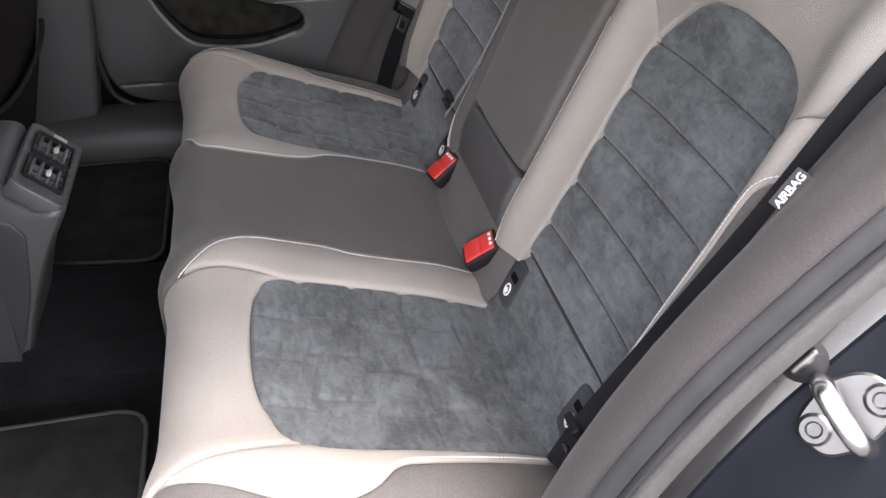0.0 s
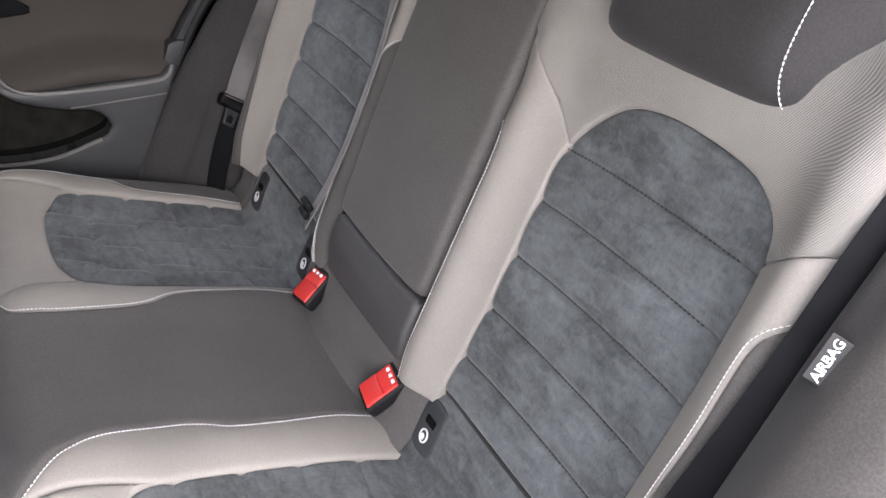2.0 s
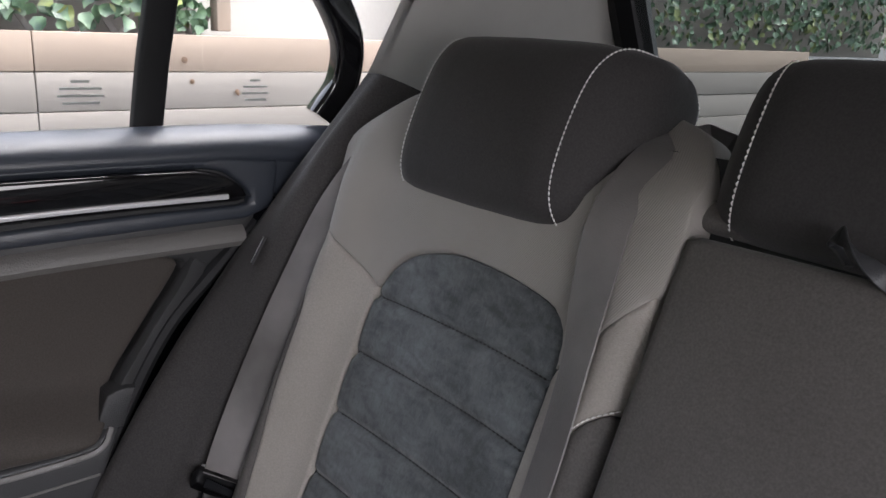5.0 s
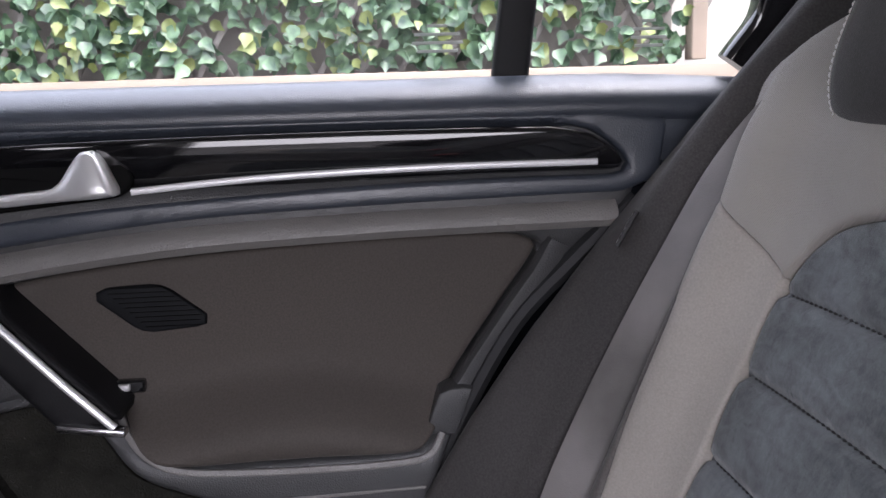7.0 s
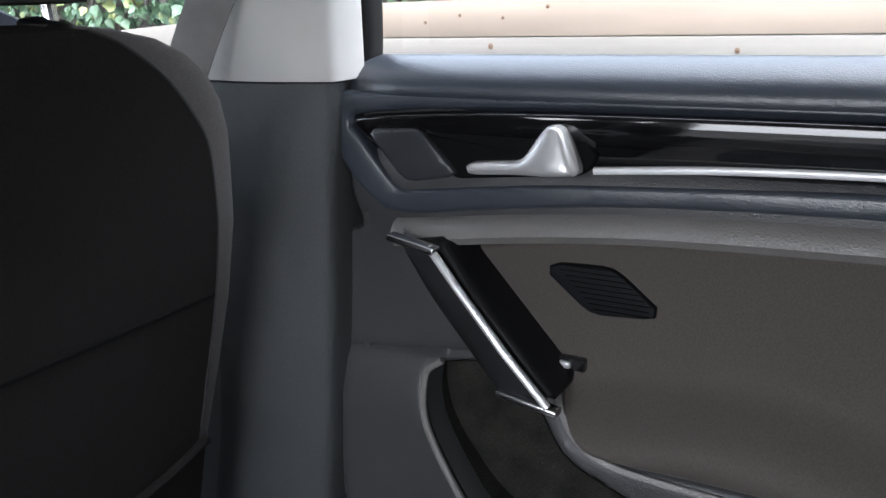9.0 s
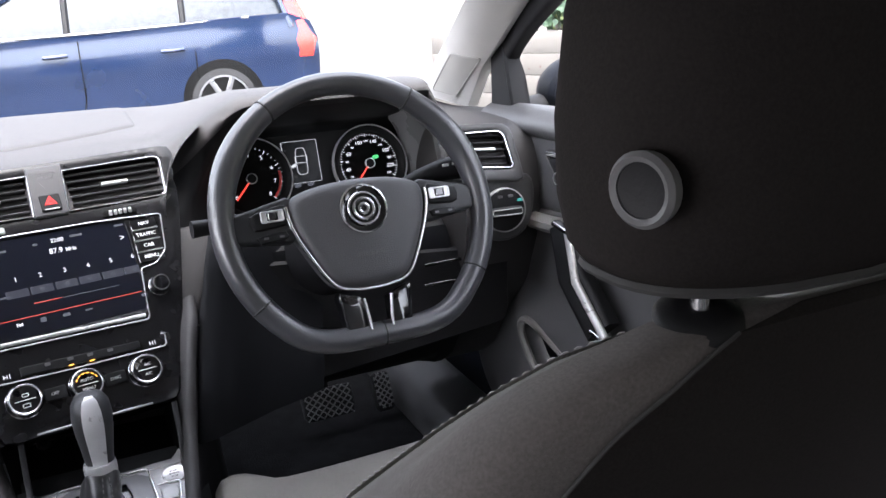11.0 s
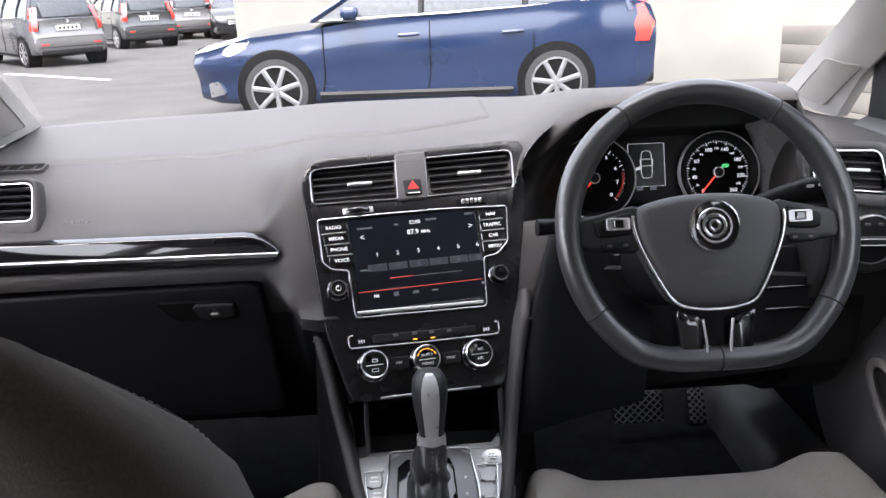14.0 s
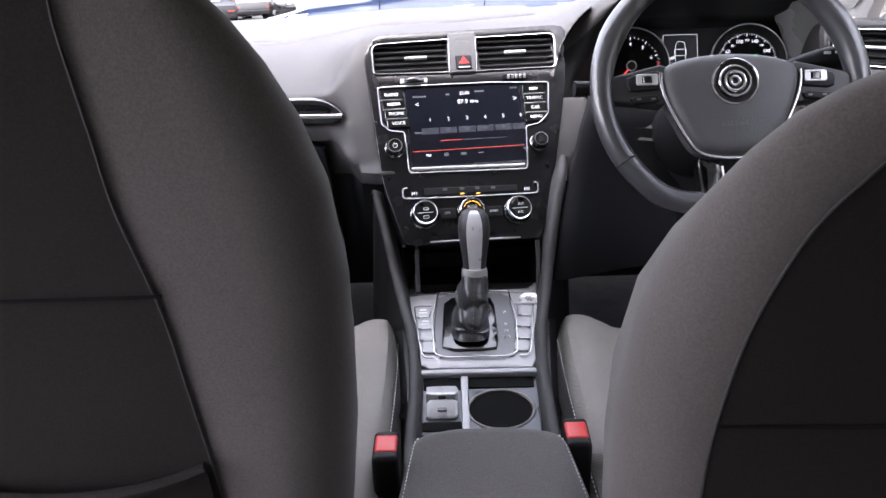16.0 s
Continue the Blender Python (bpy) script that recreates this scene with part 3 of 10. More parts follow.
# panes
g = Geo()
rows = []
for k in np.linspace(0, 1, 8):
    w = 0.76 - 0.10 * k
    rows.append([(x * w, 2.2 - 0.78 * k - 0.06 * x * x, 0.955 + 0.36 * k) for x in np.linspace(-1, 1, 13)])
g.loft(rows, closed=False)
ws = setting("window_1", g, CLEAR, "clear sloping windscreen", "windscreen")
ws.visible_shadow = False
g = Geo()
rows = []
for k in np.linspace(0, 1, 4):
    rows.append([(x * (0.6 - 0.06 * k), -0.78 + 0.20 * k + 0.03 * x * x, 1.0 + 0.27 * k) for x in np.linspace(-1, 1, 9)])
g.loft(rows, closed=False)
bw = setting("window_2", g, TINTED, "tinted rear window", "rear window")
bw.visible_shadow = False
g = Geo()
g.rbox((0, -0.68, 0.99), (1.3, 0.22, 0.03), 0.01)
setting("parcel_shelf", g, VINYL, "black parcel shelf behind the rear seat", "shelf")
g = Geo()
for x in (-0.62, 0.62):
    g.tube([(x, -0.76, 0.98), (x * 0.93, -0.58, 1.28)], 0.03, 8)
setting("trim_1", g, MATT, "black frame round the rear window", "window frame")

# left body side at the open rear doorway: cloth-covered lip, rubber seals, painted shut face
LIP = [(0.16, 0.36), (0.15, 0.52), (0.11, 0.66), (0.055, 0.77), (-0.01, 0.86), (-0.09, 0.95), (-0.17, 1.02), (-0.26, 1.10)]


def lip(off, x):
    p = spline(LIP, 6)
    out = []
    for i, q in enumerate(p):
        a, b = np.array(p[max(i - 1, 0)]), np.array(p[min(i + 1, len(p) - 1)])
        t = (b - a) / np.linalg.norm(b - a)
        nn = np.array((t[1], -t[0]))
        out.append((x, q[0] - nn[0] * off, q[1] - nn[1] * off))
    return out


g = Geo()
g.loft([lip(0.012, -0.728), lip(0.0050, -0.7330), lip(0.0015, -0.7365), lip(0.0030, -0.7410), lip(0.0090, -0.7450), lip(0.0150, -0.7468), lip(0.0185, -0.7445), lip(0.0230, -0.735)], closed=False)
sl = setting("door_seal_left", g, RUBBER, "grey-black rubber door seal round the open rear doorway", "door seal")
g = Geo()
g.loft([lip(0.020, -0.735), lip(0.0190, -0.7455), lip(0.0205, -0.7490), lip(0.0235, -0.7500), lip(0.0262, -0.7480), lip(0.0280, -0.735)], closed=False)
part("sealing_rib", g, RUBBER, sl)
g = Geo()
g.loft([lip(0.027, -0.735), lip(0.0275, -0.7475), lip(0.0300, -0.7520), lip(0.0360, -0.7545), lip(0.0430, -0.7550), lip(0.0470, -0.7520), lip(0.0480, -0.735)], closed=False)
part("sealing_bead", g, material("grey_outer_seal", (0.040, 0.039, 0.038), 0.6, grain="noise", grain_scale=300, bump=0.2, var=0.12, var_scale=24, speck=0.15, speck_scale=300), sl, "pale grey outer bead of the seal")
g = Geo()
g.loft([lip(0.035, -0.735), lip(0.055, -0.7400), lip(0.070, -0.7470), lip(0.075, -0.7520)], closed=False)
gutter = setting("body_gutter_left", g, material("dusty_black_paint", (0.005, 0.005, 0.006), 0.3, bump=0.2, grain_scale=120, var=0.5, var_scale=60, coat=0.4, speck=0.25, speck_scale=160), "dusty black gutter behind the door seal", "car body")
g = Geo()
g.lathe([(0.0, 0.0), (0.017, 0.0), (0.018, 0.003), (0.0155, 0.005), (0.0, 0.006)], lip(0.060, -0.7455)[23], (-0.75, 0.55, 0.35), 28)
plug = part("drain_plug", g, MATT, gutter, "round black plug")
g = Geo()
g.rbox(V3(lip(0.056, -0.7510)[23]), (0.008, 0.010, 0.026), 0.003, Matrix.Rotation(radians(38), 4, "X"))
part("plug_clip", g, STEEL, plug, "bare metal clip")
g = Geo()
g.loft([lip(0.0735, -0.7480), lip(0.0750, -0.7545), lip(0.0775, -0.7565), lip(0.083, -0.7630), lip(0.100, -0.790), lip(0.125, -0.830), lip(0.150, -0.862), lip(0.20, -0.875), lip(0.5, -0.88)], closed=False)
setting("body_side_left", g, PAINT, "dark blue-black painted door shut face of the car body", "car body")
# striker: a rounded plate with two bolts and a thick bow across
STRIKE = lip(0.0945, -0.7805)
SC = np.array(STRIKE[22]) * 0.4 + np.array(STRIKE[23]) * 0.6
f = frame_of(SC, np.array(lip(0.115, -0.814)[22]) - np.array(lip(0.085, -0.766)[22]), np.array(STRIKE[24]) - np.array(STRIKE[20]))
g = Geo()
out = fillet([(-0.025, -0.011, 0.011), (-0.019, -0.035, 0.014), (0.013, -0.038, 0.014), (0.026, -0.011, 0.012), (0.025, 0.018, 0.014), (0.012, 0.038, 0.014), (-0.013, 0.035, 0.014), (-0.026, 0.011, 0.012)], 0.012, 5)
g.prism(out, f, -0.006, 0.004, 0.0022)
strk = thing("door_striker", tuple(SC), "bare steel door striker bolted to the shut face", "door striker")
part("plate", g, STEEL, strk)
g = Geo()
loop = [(-0.024, 0.004, 0.000), (-0.026, 0.005, 0.016), (-0.020, 0.004, 0.028), (-0.004, 0.000, 0.031), (0.014, -0.004, 0.029), (0.024, -0.006, 0.018), (0.026, -0.006, 0.000)]
g.tube(spline([tuple(f(a, b, c)[0]) for a, b, c in loop], 5), 0.0072, 12, flat=1.25)
part("bow", g, CHROME, strk, "polished worn bow")
nrm = f(0, 0, 1)[0] - f(0, 0, 0)[0]
for a, b in ((-0.006, -0.025), (0.008, 0.025)):
    g = Geo()
    g.lathe([(0.0, 0.002), (0.0125, 0.002), (0.0125, 0.005), (0.0100, 0.0075), (0.0065, 0.0075), (0.005, 0.005), (0.0, 0.005)], f(a, b, 0)[0], nrm, 24)
    part("bolt", g, STEEL, strk)

# ---- rear seat ----
def back(u, v, h):
    return np.column_stack([u + 0 * v, -0.386 * v + 0.9225 * h, 0.48 + 0.9225 * v + 0.386 * h])


def hback(u, v):
    a = np.abs(u)
    h = 0.014 + 0.022 * bumpf(a, 0.165, 0.036) * (1 - 0.75 * ss(0.42, 0.56, v)) + 0.040 * bumpf(a, 0.565, 0.034) * (1 - 0.6 * ss(0.42, 0.58, v))
    h = h + 0.018 * ss(0.44, 0.53, v) - 0.075 * ss(0.565, 0.70, v)
    return h - 0.012 * ss(0.10, 0.0, v)


def side(pts, s):
    q = [(s * a, b) for a, b in pts]
    return q if s > 0 else q[::-1]


def on(f, hf, pts, lift=0.0):
    p = np.array(pts, float)
    return f(p[:, 0], p[:, 1], hf(p[:, 0], p[:, 1]) + lift)


ANCHOR = material("dark_anchor_fabric", (0.035, 0.038, 0.042), 0.7, grain="noise", grain_scale=900, bump=0.3, var=0.2, var_scale=30, speck=0.15)
backrest = thing("rear_bench_back", (0, -0.05, 0.45), "taupe and charcoal cloth rear backrest with slate suede centres", "car seat")
BN = (0, 0.9225, 0.386)
SUE_NEAR = spline([(0.222, 0.078), (0.226, 0.12), (0.232, 0.21), (0.233, 0.345), (0.235, 0.395), (0.245, 0.426), (0.272, 0.460), (0.310, 0.484), (0.363, 0.493), (0.412, 0.492), (0.460, 0.486), (0.486, 0.475), (0.505, 0.457), (0.517, 0.432), (0.522, 0.39), (0.523, 0.30), (0.517, 0.19), (0.510, 0.078)], 4)
SUE_FAR = spline([(0.205, 0.078), (0.216, 0.13), (0.224, 0.24), (0.224, 0.40), (0.226, 0.445), (0.236, 0.465), (0.254, 0.475), (0.300, 0.483), (0.345, 0.486), (0.384, 0.486), (0.419, 0.480), (0.458, 0.468), (0.486, 0.448), (0.497, 0.425), (0.501, 0.40), (0.502, 0.30), (0.500, 0.19), (0.496, 0.078)], 4)
INNER_FAR = spline([(0.139, 0.417), (0.160, 0.400), (0.176, 0.378), (0.186, 0.345), (0.190, 0.296), (0.192, 0.196), (0.185, 0.124), (0.174, 0.085), (0.158, 0.040)], 6)
INNER_NEAR = spline([(0.137, 0.405), (0.150, 0.386), (0.155, 0.350), (0.154, 0.31), (0.152, 0.25), (0.149, 0.135), (0.147, 0.04)], 6)
OUTER_STITCH = spline([(0.586, 0.402), (0.573, 0.385), (0.566, 0.36), (0.564, 0.28), (0.557, 0.21), (0.553, 0.15), (0.545, 0.035)], 6)
for s in (1, -1):
    seam_line = INNER_FAR if s > 0 else INNER_NEAR
    SUE = SUE_FAR if s > 0 else SUE_NEAR
    cut1 = min(range(len(SUE)), key=lambda i: abs(SUE[i][0] - 0.240) + abs(SUE[i][1] - 0.420))
    cut2 = min(range(len(SUE)), key=lambda i: abs(SUE[i][0] - 0.511) + abs(SUE[i][1] - 0.420))
    g = Geo()
    ribs = [(side(spline([(0.19, v - 0.006), (0.30, v), (0.42, v), (0.54, v - 0.004)], 5), s), 0.0038, 0.0065) for v in (0.134, 0.206, 0.278, 0.348, 0.414)]
    puff = lambda u, v: hback(u, v) - 0.003 + 0.003 * np.sin(np.pi * np.clip((v - 0.134) / 0.0715 % 1, 0, 1)) * (v < 0.418)
    g.patch(side(SUE, s), back, puff, 0.009, (), 0.010, 0.007, 0.02, ribs)
    sue = part("suede_panel", g, SUEDE, backrest, "slate grey suede centre panel with cross seams")
    for line, w, d in ribs:
        g = Geo()
        p = np.array(line)
        g.stitches(back(p[2:-2, 0], p[2:-2, 1], puff(p[2:-2, 0], p[2:-2, 1]) - 0.0050), BN, 0.004, 0.002, 0.0010, 0.0)
        part("seam_thread", g, SEAM, sue)
    g = Geo()
    inner = seam_line[::-1] + [(0.139, 0.510)] + SUE[:cut1 + 1][::-1] + [(0.212, 0.05)]
    g.patch(side(inner, s), back, hback, 0.010, (), 0.0045, 0.0035, 0.02)
    part("inner_bolster", g, TAUPE, backrest, "taupe cloth inner bolster")
    g = Geo()
    outer = SUE[cut2:] + [(0.512, 0.03)] + OUTER_STITCH[::-1] + [(0.612, 0.418), (0.626, 0.487)]
    g.patch(side(outer, s), back, hback, 0.010, (), 0.0045, 0.0035, 0.02)
    part("outer_bolster", g, TAUPE, backrest, "taupe cloth outer bolster")
    g = Geo()
    yoke = [(0.135, 0.512)] + spline([(0.134, 0.56), (0.142, 0.605), (0.160, 0.635), (0.20, 0.660), (0.30, 0.680), (0.48, 0.680), (0.57, 0.650), (0.618, 0.59), (0.630, 0.54), (0.628, 0.490)], 4) + SUE[cut1:cut2 + 1][::-1]
    g.patch(side(yoke, s), back, hback, 0.011, (), 0.0035, 0.003, 0.03)
    part("shoulder_panel", g, TWILL, backrest, "taupe twill shoulder panel")
    g = Geo()
    strip = [(0.139, 0.03), (0.139, 0.408)] + seam_line[1:]
    g.patch(side(strip, s), back, lambda u, v: hback(u, v) - 0.001, 0.010, (), 0.005, 0.004, 0.03)
    part("inner_strip", g, CHARCOAL, backrest, "charcoal cloth strip beside the armrest")
    g = Geo()
    edge = OUTER_STITCH + [(0.562, 0.03), (0.570, 0.15), (0.575, 0.22), (0.581, 0.30), (0.592, 0.38), (0.606, 0.412)]
    g.patch(side(edge, s), back, lambda u, v: hback(u, v) - 0.02 * ss(0.575, 0.60, np.abs(u)), 0.008, (), 0.005, 0.004, 0.04)
    part("outer_strip", g, CHARCOAL, backrest, "charcoal cloth outer edge")
    g = Geo()
    g.stitches(on(back, hback, side(seam_line, s), -0.0005), BN)
    part("stitching", g, STITCH, backrest, "white contrast stitching")
    if s < 0:
        g = Geo()
        g.stitches(on(back, hback, side([(a - 0.004, b) for a, b in OUTER_STITCH], s), 0.0), BN)
        part("stitching", g, STITCH, backrest, "white contrast stitching")
    # added dark tube that paints the crease's shadow
    g = Geo()
    g.tube([tuple(q) for q in on(back, hback, side(spline([(0.222, 0.075), (0.30, 0.072), (0.42, 0.072), (0.505, 0.075)], 6), s), -0.011)], 0.0035, 6)
    part("lower_crease", g, SEAM, backrest, "dark tube painting the shade in the crease above the lower roll")
    # rolled lower edge with the child-seat anchor covers
    rows = []
    rp = spline([(-0.060, 0.585), (-0.036, 0.552), (-0.016, 0.530), (-0.001, 0.500), (0.012, 0.470), (0.032, 0.450), (0.06, 0.438), (0.075, 0.42)], 4)
    for a, k in ((0.186, -0.03), (0.190, -0.008), (0.20, 0.0), (0.30, 0.003), (0.42, 0.003), (0.505, 0.0), (0.514, -0.006), (0.52, -0.03)):
        rows.append([(s * a, y + k, z + k * 0.6) for y, z in rp])
    g = Geo()
    g.loft(rows, closed=False)
    part("lower_roll", g, SUEDE, backrest, "slate suede lower roll")
    rows = []
    for a, k in ((0.515, -0.02), (0.525, 0.0), (0.58, 0.0), (0.60, -0.01), (0.62, -0.05)):
        rows.append([(s * a, y + k, z) for y, z in rp])
    g = Geo()
    g.loft(rows, closed=False)
    part("lower_corner", g, CHARCOAL, backrest)
    fa = lambda u, v, h: np.column_stack([u + 0 * v, np.interp(v, [-0.06, -0.03, 0.0, 0.035, 0.07], [0.032, 0.014, -0.001, -0.016, -0.036]) + 0.75 * h, np.interp(v, [-0.06, -0.03, 0.0, 0.035, 0.07], [0.450, 0.468, 0.500, 0.530, 0.552]) + 0.6 * h])
    for a in ((0.226, 0.490) if s < 0 else (0.214, 0.470)):
        g = Geo()
        o2 = [(s * a + x, y) for x, y in fillet([(-0.024, -0.030), (0.024, -0.030), (0.022, 0.040), (-0.022, 0.040)], 0.014)]
        g.patch(o2, fa, lambda u, v: 0.0045 + 0 * u, 0.007, (), 0.006, 0.003, 0.012)
        cover = part("anchor_cover", g, ANCHOR, backrest, "dark grey fabric child-seat anchor flap")
        g = Geo()
        g.ring([(s * a + x, y) for x, y in circle(0, -0.010, 0.0085, 18)], 0.002, fa, 0.002, 0.0062)
        g.prism([(s * a + x, y) for x, y in circle(0.002, -0.012, 0.004, 10)], fa, 0.002, 0.0062)
        part("anchor_mark", g, PRINT, cover, "pale round marking")
        g = Geo()
        g.prism([(s * a + x, y) for x, y in rrect(0.022, 0.012, 0.003, 0, 0.010)], fa, 0.002, 0.0055)
        part("finger_slot", g, DEEP, cover)
# fold-down armrest in the middle
g = Geo()
arm = fillet([(-0.136, 0.152), (0.128, 0.152), (0.134, 0.562), (-0.134, 0.562)], 0.012)
harm = lambda u, v: 0.036 + 0.006 * (1 - (u / 0.134) ** 2) + 0.004 * np.sin((v - 0.12) / 0.44 * np.pi)
g.patch(arm, back, harm, 0.011, (), 0.009, 0.009, 0.04)
part("folding_armrest", g, CHARCOAL, backrest, "charcoal cloth folding armrest, closed")
g = Geo()
g.patch(fillet([(-0.138, 0.147), (0.130, 0.147), (0.128, 0.050), (-0.134, 0.050)], 0.014), back, lambda u, v: 0.036 - 0.012 * ss(0.11, 0.05, v), 0.011, (), 0.010, 0.010, 0.04)
part("lower_pad", g, material("charcoal_armrest_pad", (0.070, 0.067, 0.068), 0.6, grain="noise", grain_scale=800, bump=0.25, var=0.08, var_scale=8, speck=0.12), backrest, "dark charcoal pad below the armrest")
g = Geo()
rows = []
for a, k in ((-0.205, 0.004), (-0.19, 0.010), (0.0, 0.012), (0.18, 0.010), (0.195, 0.004)):
    rows.append([(a, y + k, z + k * 0.5) for y, z in rp])
g.loft(rows, closed=False)
part("lower_roll", g, CHARCOAL, backrest, "charcoal cloth lower roll under the armrest")
g = Geo()
g.patch(fillet([(-0.150, 0.570), (0.150, 0.570), (0.150, 0.63), (0.115, 0.66), (-0.115, 0.66), (-0.150, 0.63)], 0.014), back, lambda u, v: 0.018 - 0.075 * ss(0.575, 0.65, v), 0.011, (), 0.010, 0.008, 0.05)
part("upper_pad", g, CHARCOAL, backrest, "charcoal cloth pad above the armrest")
g = Geo()
lp = [(-0.024, 0.560, 0.040), (-0.016, 0.564, 0.052), (0.000, 0.573, 0.058), (0.014, 0.582, 0.056), (0.020, 0.578, 0.046), (0.008, 0.566, 0.042)]
g.sweep(spline([tuple(back(np.array([a]), np.array([b]), np.array([c]))[0]) for a, b, c in lp], 5), (1, 0, 0.3), rrect(0.013, 0.0020, 0.0007))
part("pull_loop", g, VINYL, backrest, "dark webbing pull loop")
g = Geo()
rows = []
for v in np.linspace(-0.05, 0.63, 12):
    rows.append([tuple(back(np.array([a]), np.array([v]), np.array([h]))[0]) for a, h in ((-0.585, -0.03), (-0.58, 0.0), (0.58, 0.0), (0.585, -0.03), (0.55, -0.09), (-0.55, -0.09))])
g.loft(rows)
part("seat_back_core", g, VINYL, backrest, "black rear of the backrest")

# fixed side bolsters between backrest and door
for s in (1, -1):
    sb = thing("side_bolster", (s * 0.66, 0, 0.45), "charcoal cloth side bolster between rear seat and door", "seat bolster", "rear side bolsters")
    rows = []
    for v in np.linspace(-0.12, 0.66, 24):
        hi = float(np.interp(v, [-0.1, 0.1, 0.23, 0.32, 0.40, 0.50, 0.56, 0.70], [0.085, 0.080, 0.074, 0.067, 0.061, 0.046, 0.028, -0.03]))
        k = 1 - 0.25 * float(ss(0.50, 0.64, v)) if s > 0 else 1.0
        if s > 0:
            pk = float(np.interp(v, [-0.1, 0.0, 0.09, 0.18, 0.28, 0.38, 0.46, 0.56, 0.70], [0.170, 0.166, 0.160, 0.148, 0.128, 0.101, 0.076, 0.044, 0.0]))
            sec = spline([(0.612, hi - 0.14), (0.609, hi - 0.04), (0.614, hi - 0.008), (0.624, hi + 0.010), (0.638, hi + 0.024), (0.664, pk - 0.002), (0.686, pk - 0.005), (0.704, pk - 0.024), (0.717, pk - 0.075), (0.725, pk - 0.16)], 4)
        else:
            pk = float(np.interp(v, [-0.12, -0.021, 0.06, 0.124, 0.185, 0.246, 0.300, 0.354, 0.411, 0.468, 0.564, 0.672], [0.13, 0.154, 0.167, 0.171, 0.169, 0.1627, 0.152, 0.1375, 0.119, 0.098, 0.0516, 0.0])) - 0.004
            sec = spline([(0.612, hi - 0.14), (0.607, hi - 0.04), (0.611, hi - 0.008), (0.621, hi + 0.008), (0.640, hi * 0.6 + pk * 0.4), (0.665, hi * 0.22 + pk * 0.78), (0.690, pk - 0.004), (0.712, pk + 0.001), (0.7305, pk - 0.001), (0.737, pk - 0.012), (0.738, pk - 0.06), (0.735, pk - 0.16)], 4)
        rows.append([tuple(back(np.array([s * (0.66 + (a - 0.66) * k)]), np.array([v]), np.array([h]))[0]) for a, h in sec])
    g = Geo()
    g.loft(rows, closed=True)
    part("cover", g, BOLSTER, sb)
    f = frame_of((s * 0.640, -0.076, 0.890), (0, 0.5, -0.866) if s > 0 else (0, -0.5, 0.866), (-0.9 * s, 0.38, 0.2))
    g = Geo()
    g.prism(rrect(0.036, 0.0155, 0.001), f, -0.001, 0.002, 0.0004)
    tg = part("airbag_tag", g, TAG, sb, "grey woven airbag tag")
    part("tag_lettering", letters("AIRBAG", 0.0098, f, 0, 0, 0.0022, 0.95, 0.0002), PRINT, tg)

# rear head restraints
def head_restraint(name, c, w, label, tall=0.155, lean=24, ends=(-1, 1)):
    hr = thing(name, c, label, "head restraint", "rear head restraints")
    m = Matrix.Rotation(radians(lean), 3, "X")
    sec = spline([(0.020, -0.068), (0.044, -0.060), (0.058, -0.036), (0.061, 0.010), (0.054, 0.048), (0.030, 0.069), (-0.020, 0.071), (-0.056, 0.056), (-0.060, 0.030), (-0.034, -0.020), (-0.006, -0.060)], 5, True)
    k = tall / 0.135
    ymax, ymin = max(p[0] for p in sec), min(p[0] for p in sec)

    def at(t, y, z, q=1.0):
        k = 0.42 * max(0.0, (abs(t) - 0.55) / 0.45) ** 2.0
        return V3(c) + V3((t * w / 2, 0, 0)) + m @ V3((0, ymin + (y * q - ymin) * (1 - k), z * q * k2))
    k2 = k
    g = Geo()
    rows = []
    for t, q in ((-1, 0.50), (-0.99, 0.76), (-0.96, 0.92), (-0.9, 0.99), (-0.8, 1), (-0.7, 1), (-0.6, 1.01), (-0.45, 1.02), (0, 1.03), (0.45, 1.02), (0.6, 1.01), (0.7, 1), (0.8, 1), (0.9, 0.99), (0.96, 0.92), (0.99, 0.76), (1, 0.50)):
        rows.append([at(t, y, z, q) for y, z in sec])
    g.loft(rows)
    body = part("cushion", g, HRCLOTH, hr, "charcoal cloth pad")
    for sd in ends:
        g = Geo()
        ln = [at(sd * (0.70 + 0.24 * (ymax - y) / (ymax - ymin)), y, z, 1.012) for y, z in sec]
        g.stitches(ln, (sd, 0.5, 0.2), 0.004, 0.0009, 0.0009, 0.0)
        part("stitching", g, STITCH, hr, "white contrast stitching")
    for t in (-0.28, 0.28):
        g = Geo()
        g.tube([V3(c) + V3((t * w, -0.01, -0.10)), V3(c) + V3((t * w, -0.005, -0.02))], 0.006, 10)
        part("post", g, CHROME, hr)
    return hr


head_restraint("head_restraint", (0.379, -0.240, 1.052), 0.312, "charcoal cloth rear head restraint with white piping on its ends", 0.170)
head_restraint("head_restraint", (-0.359, -0.240, 1.050), 0.302, "charcoal cloth rear head restraint with white piping on its ends", 0.165, ends=(-1,))
head_restraint("head_restraint", (0.0, -0.262, 1.064), 0.30, "smaller charcoal cloth middle head restraint", 0.14)

# cushion: a surface that runs up to the front and rolls down
SL, A0 = 0.416, radians(16)


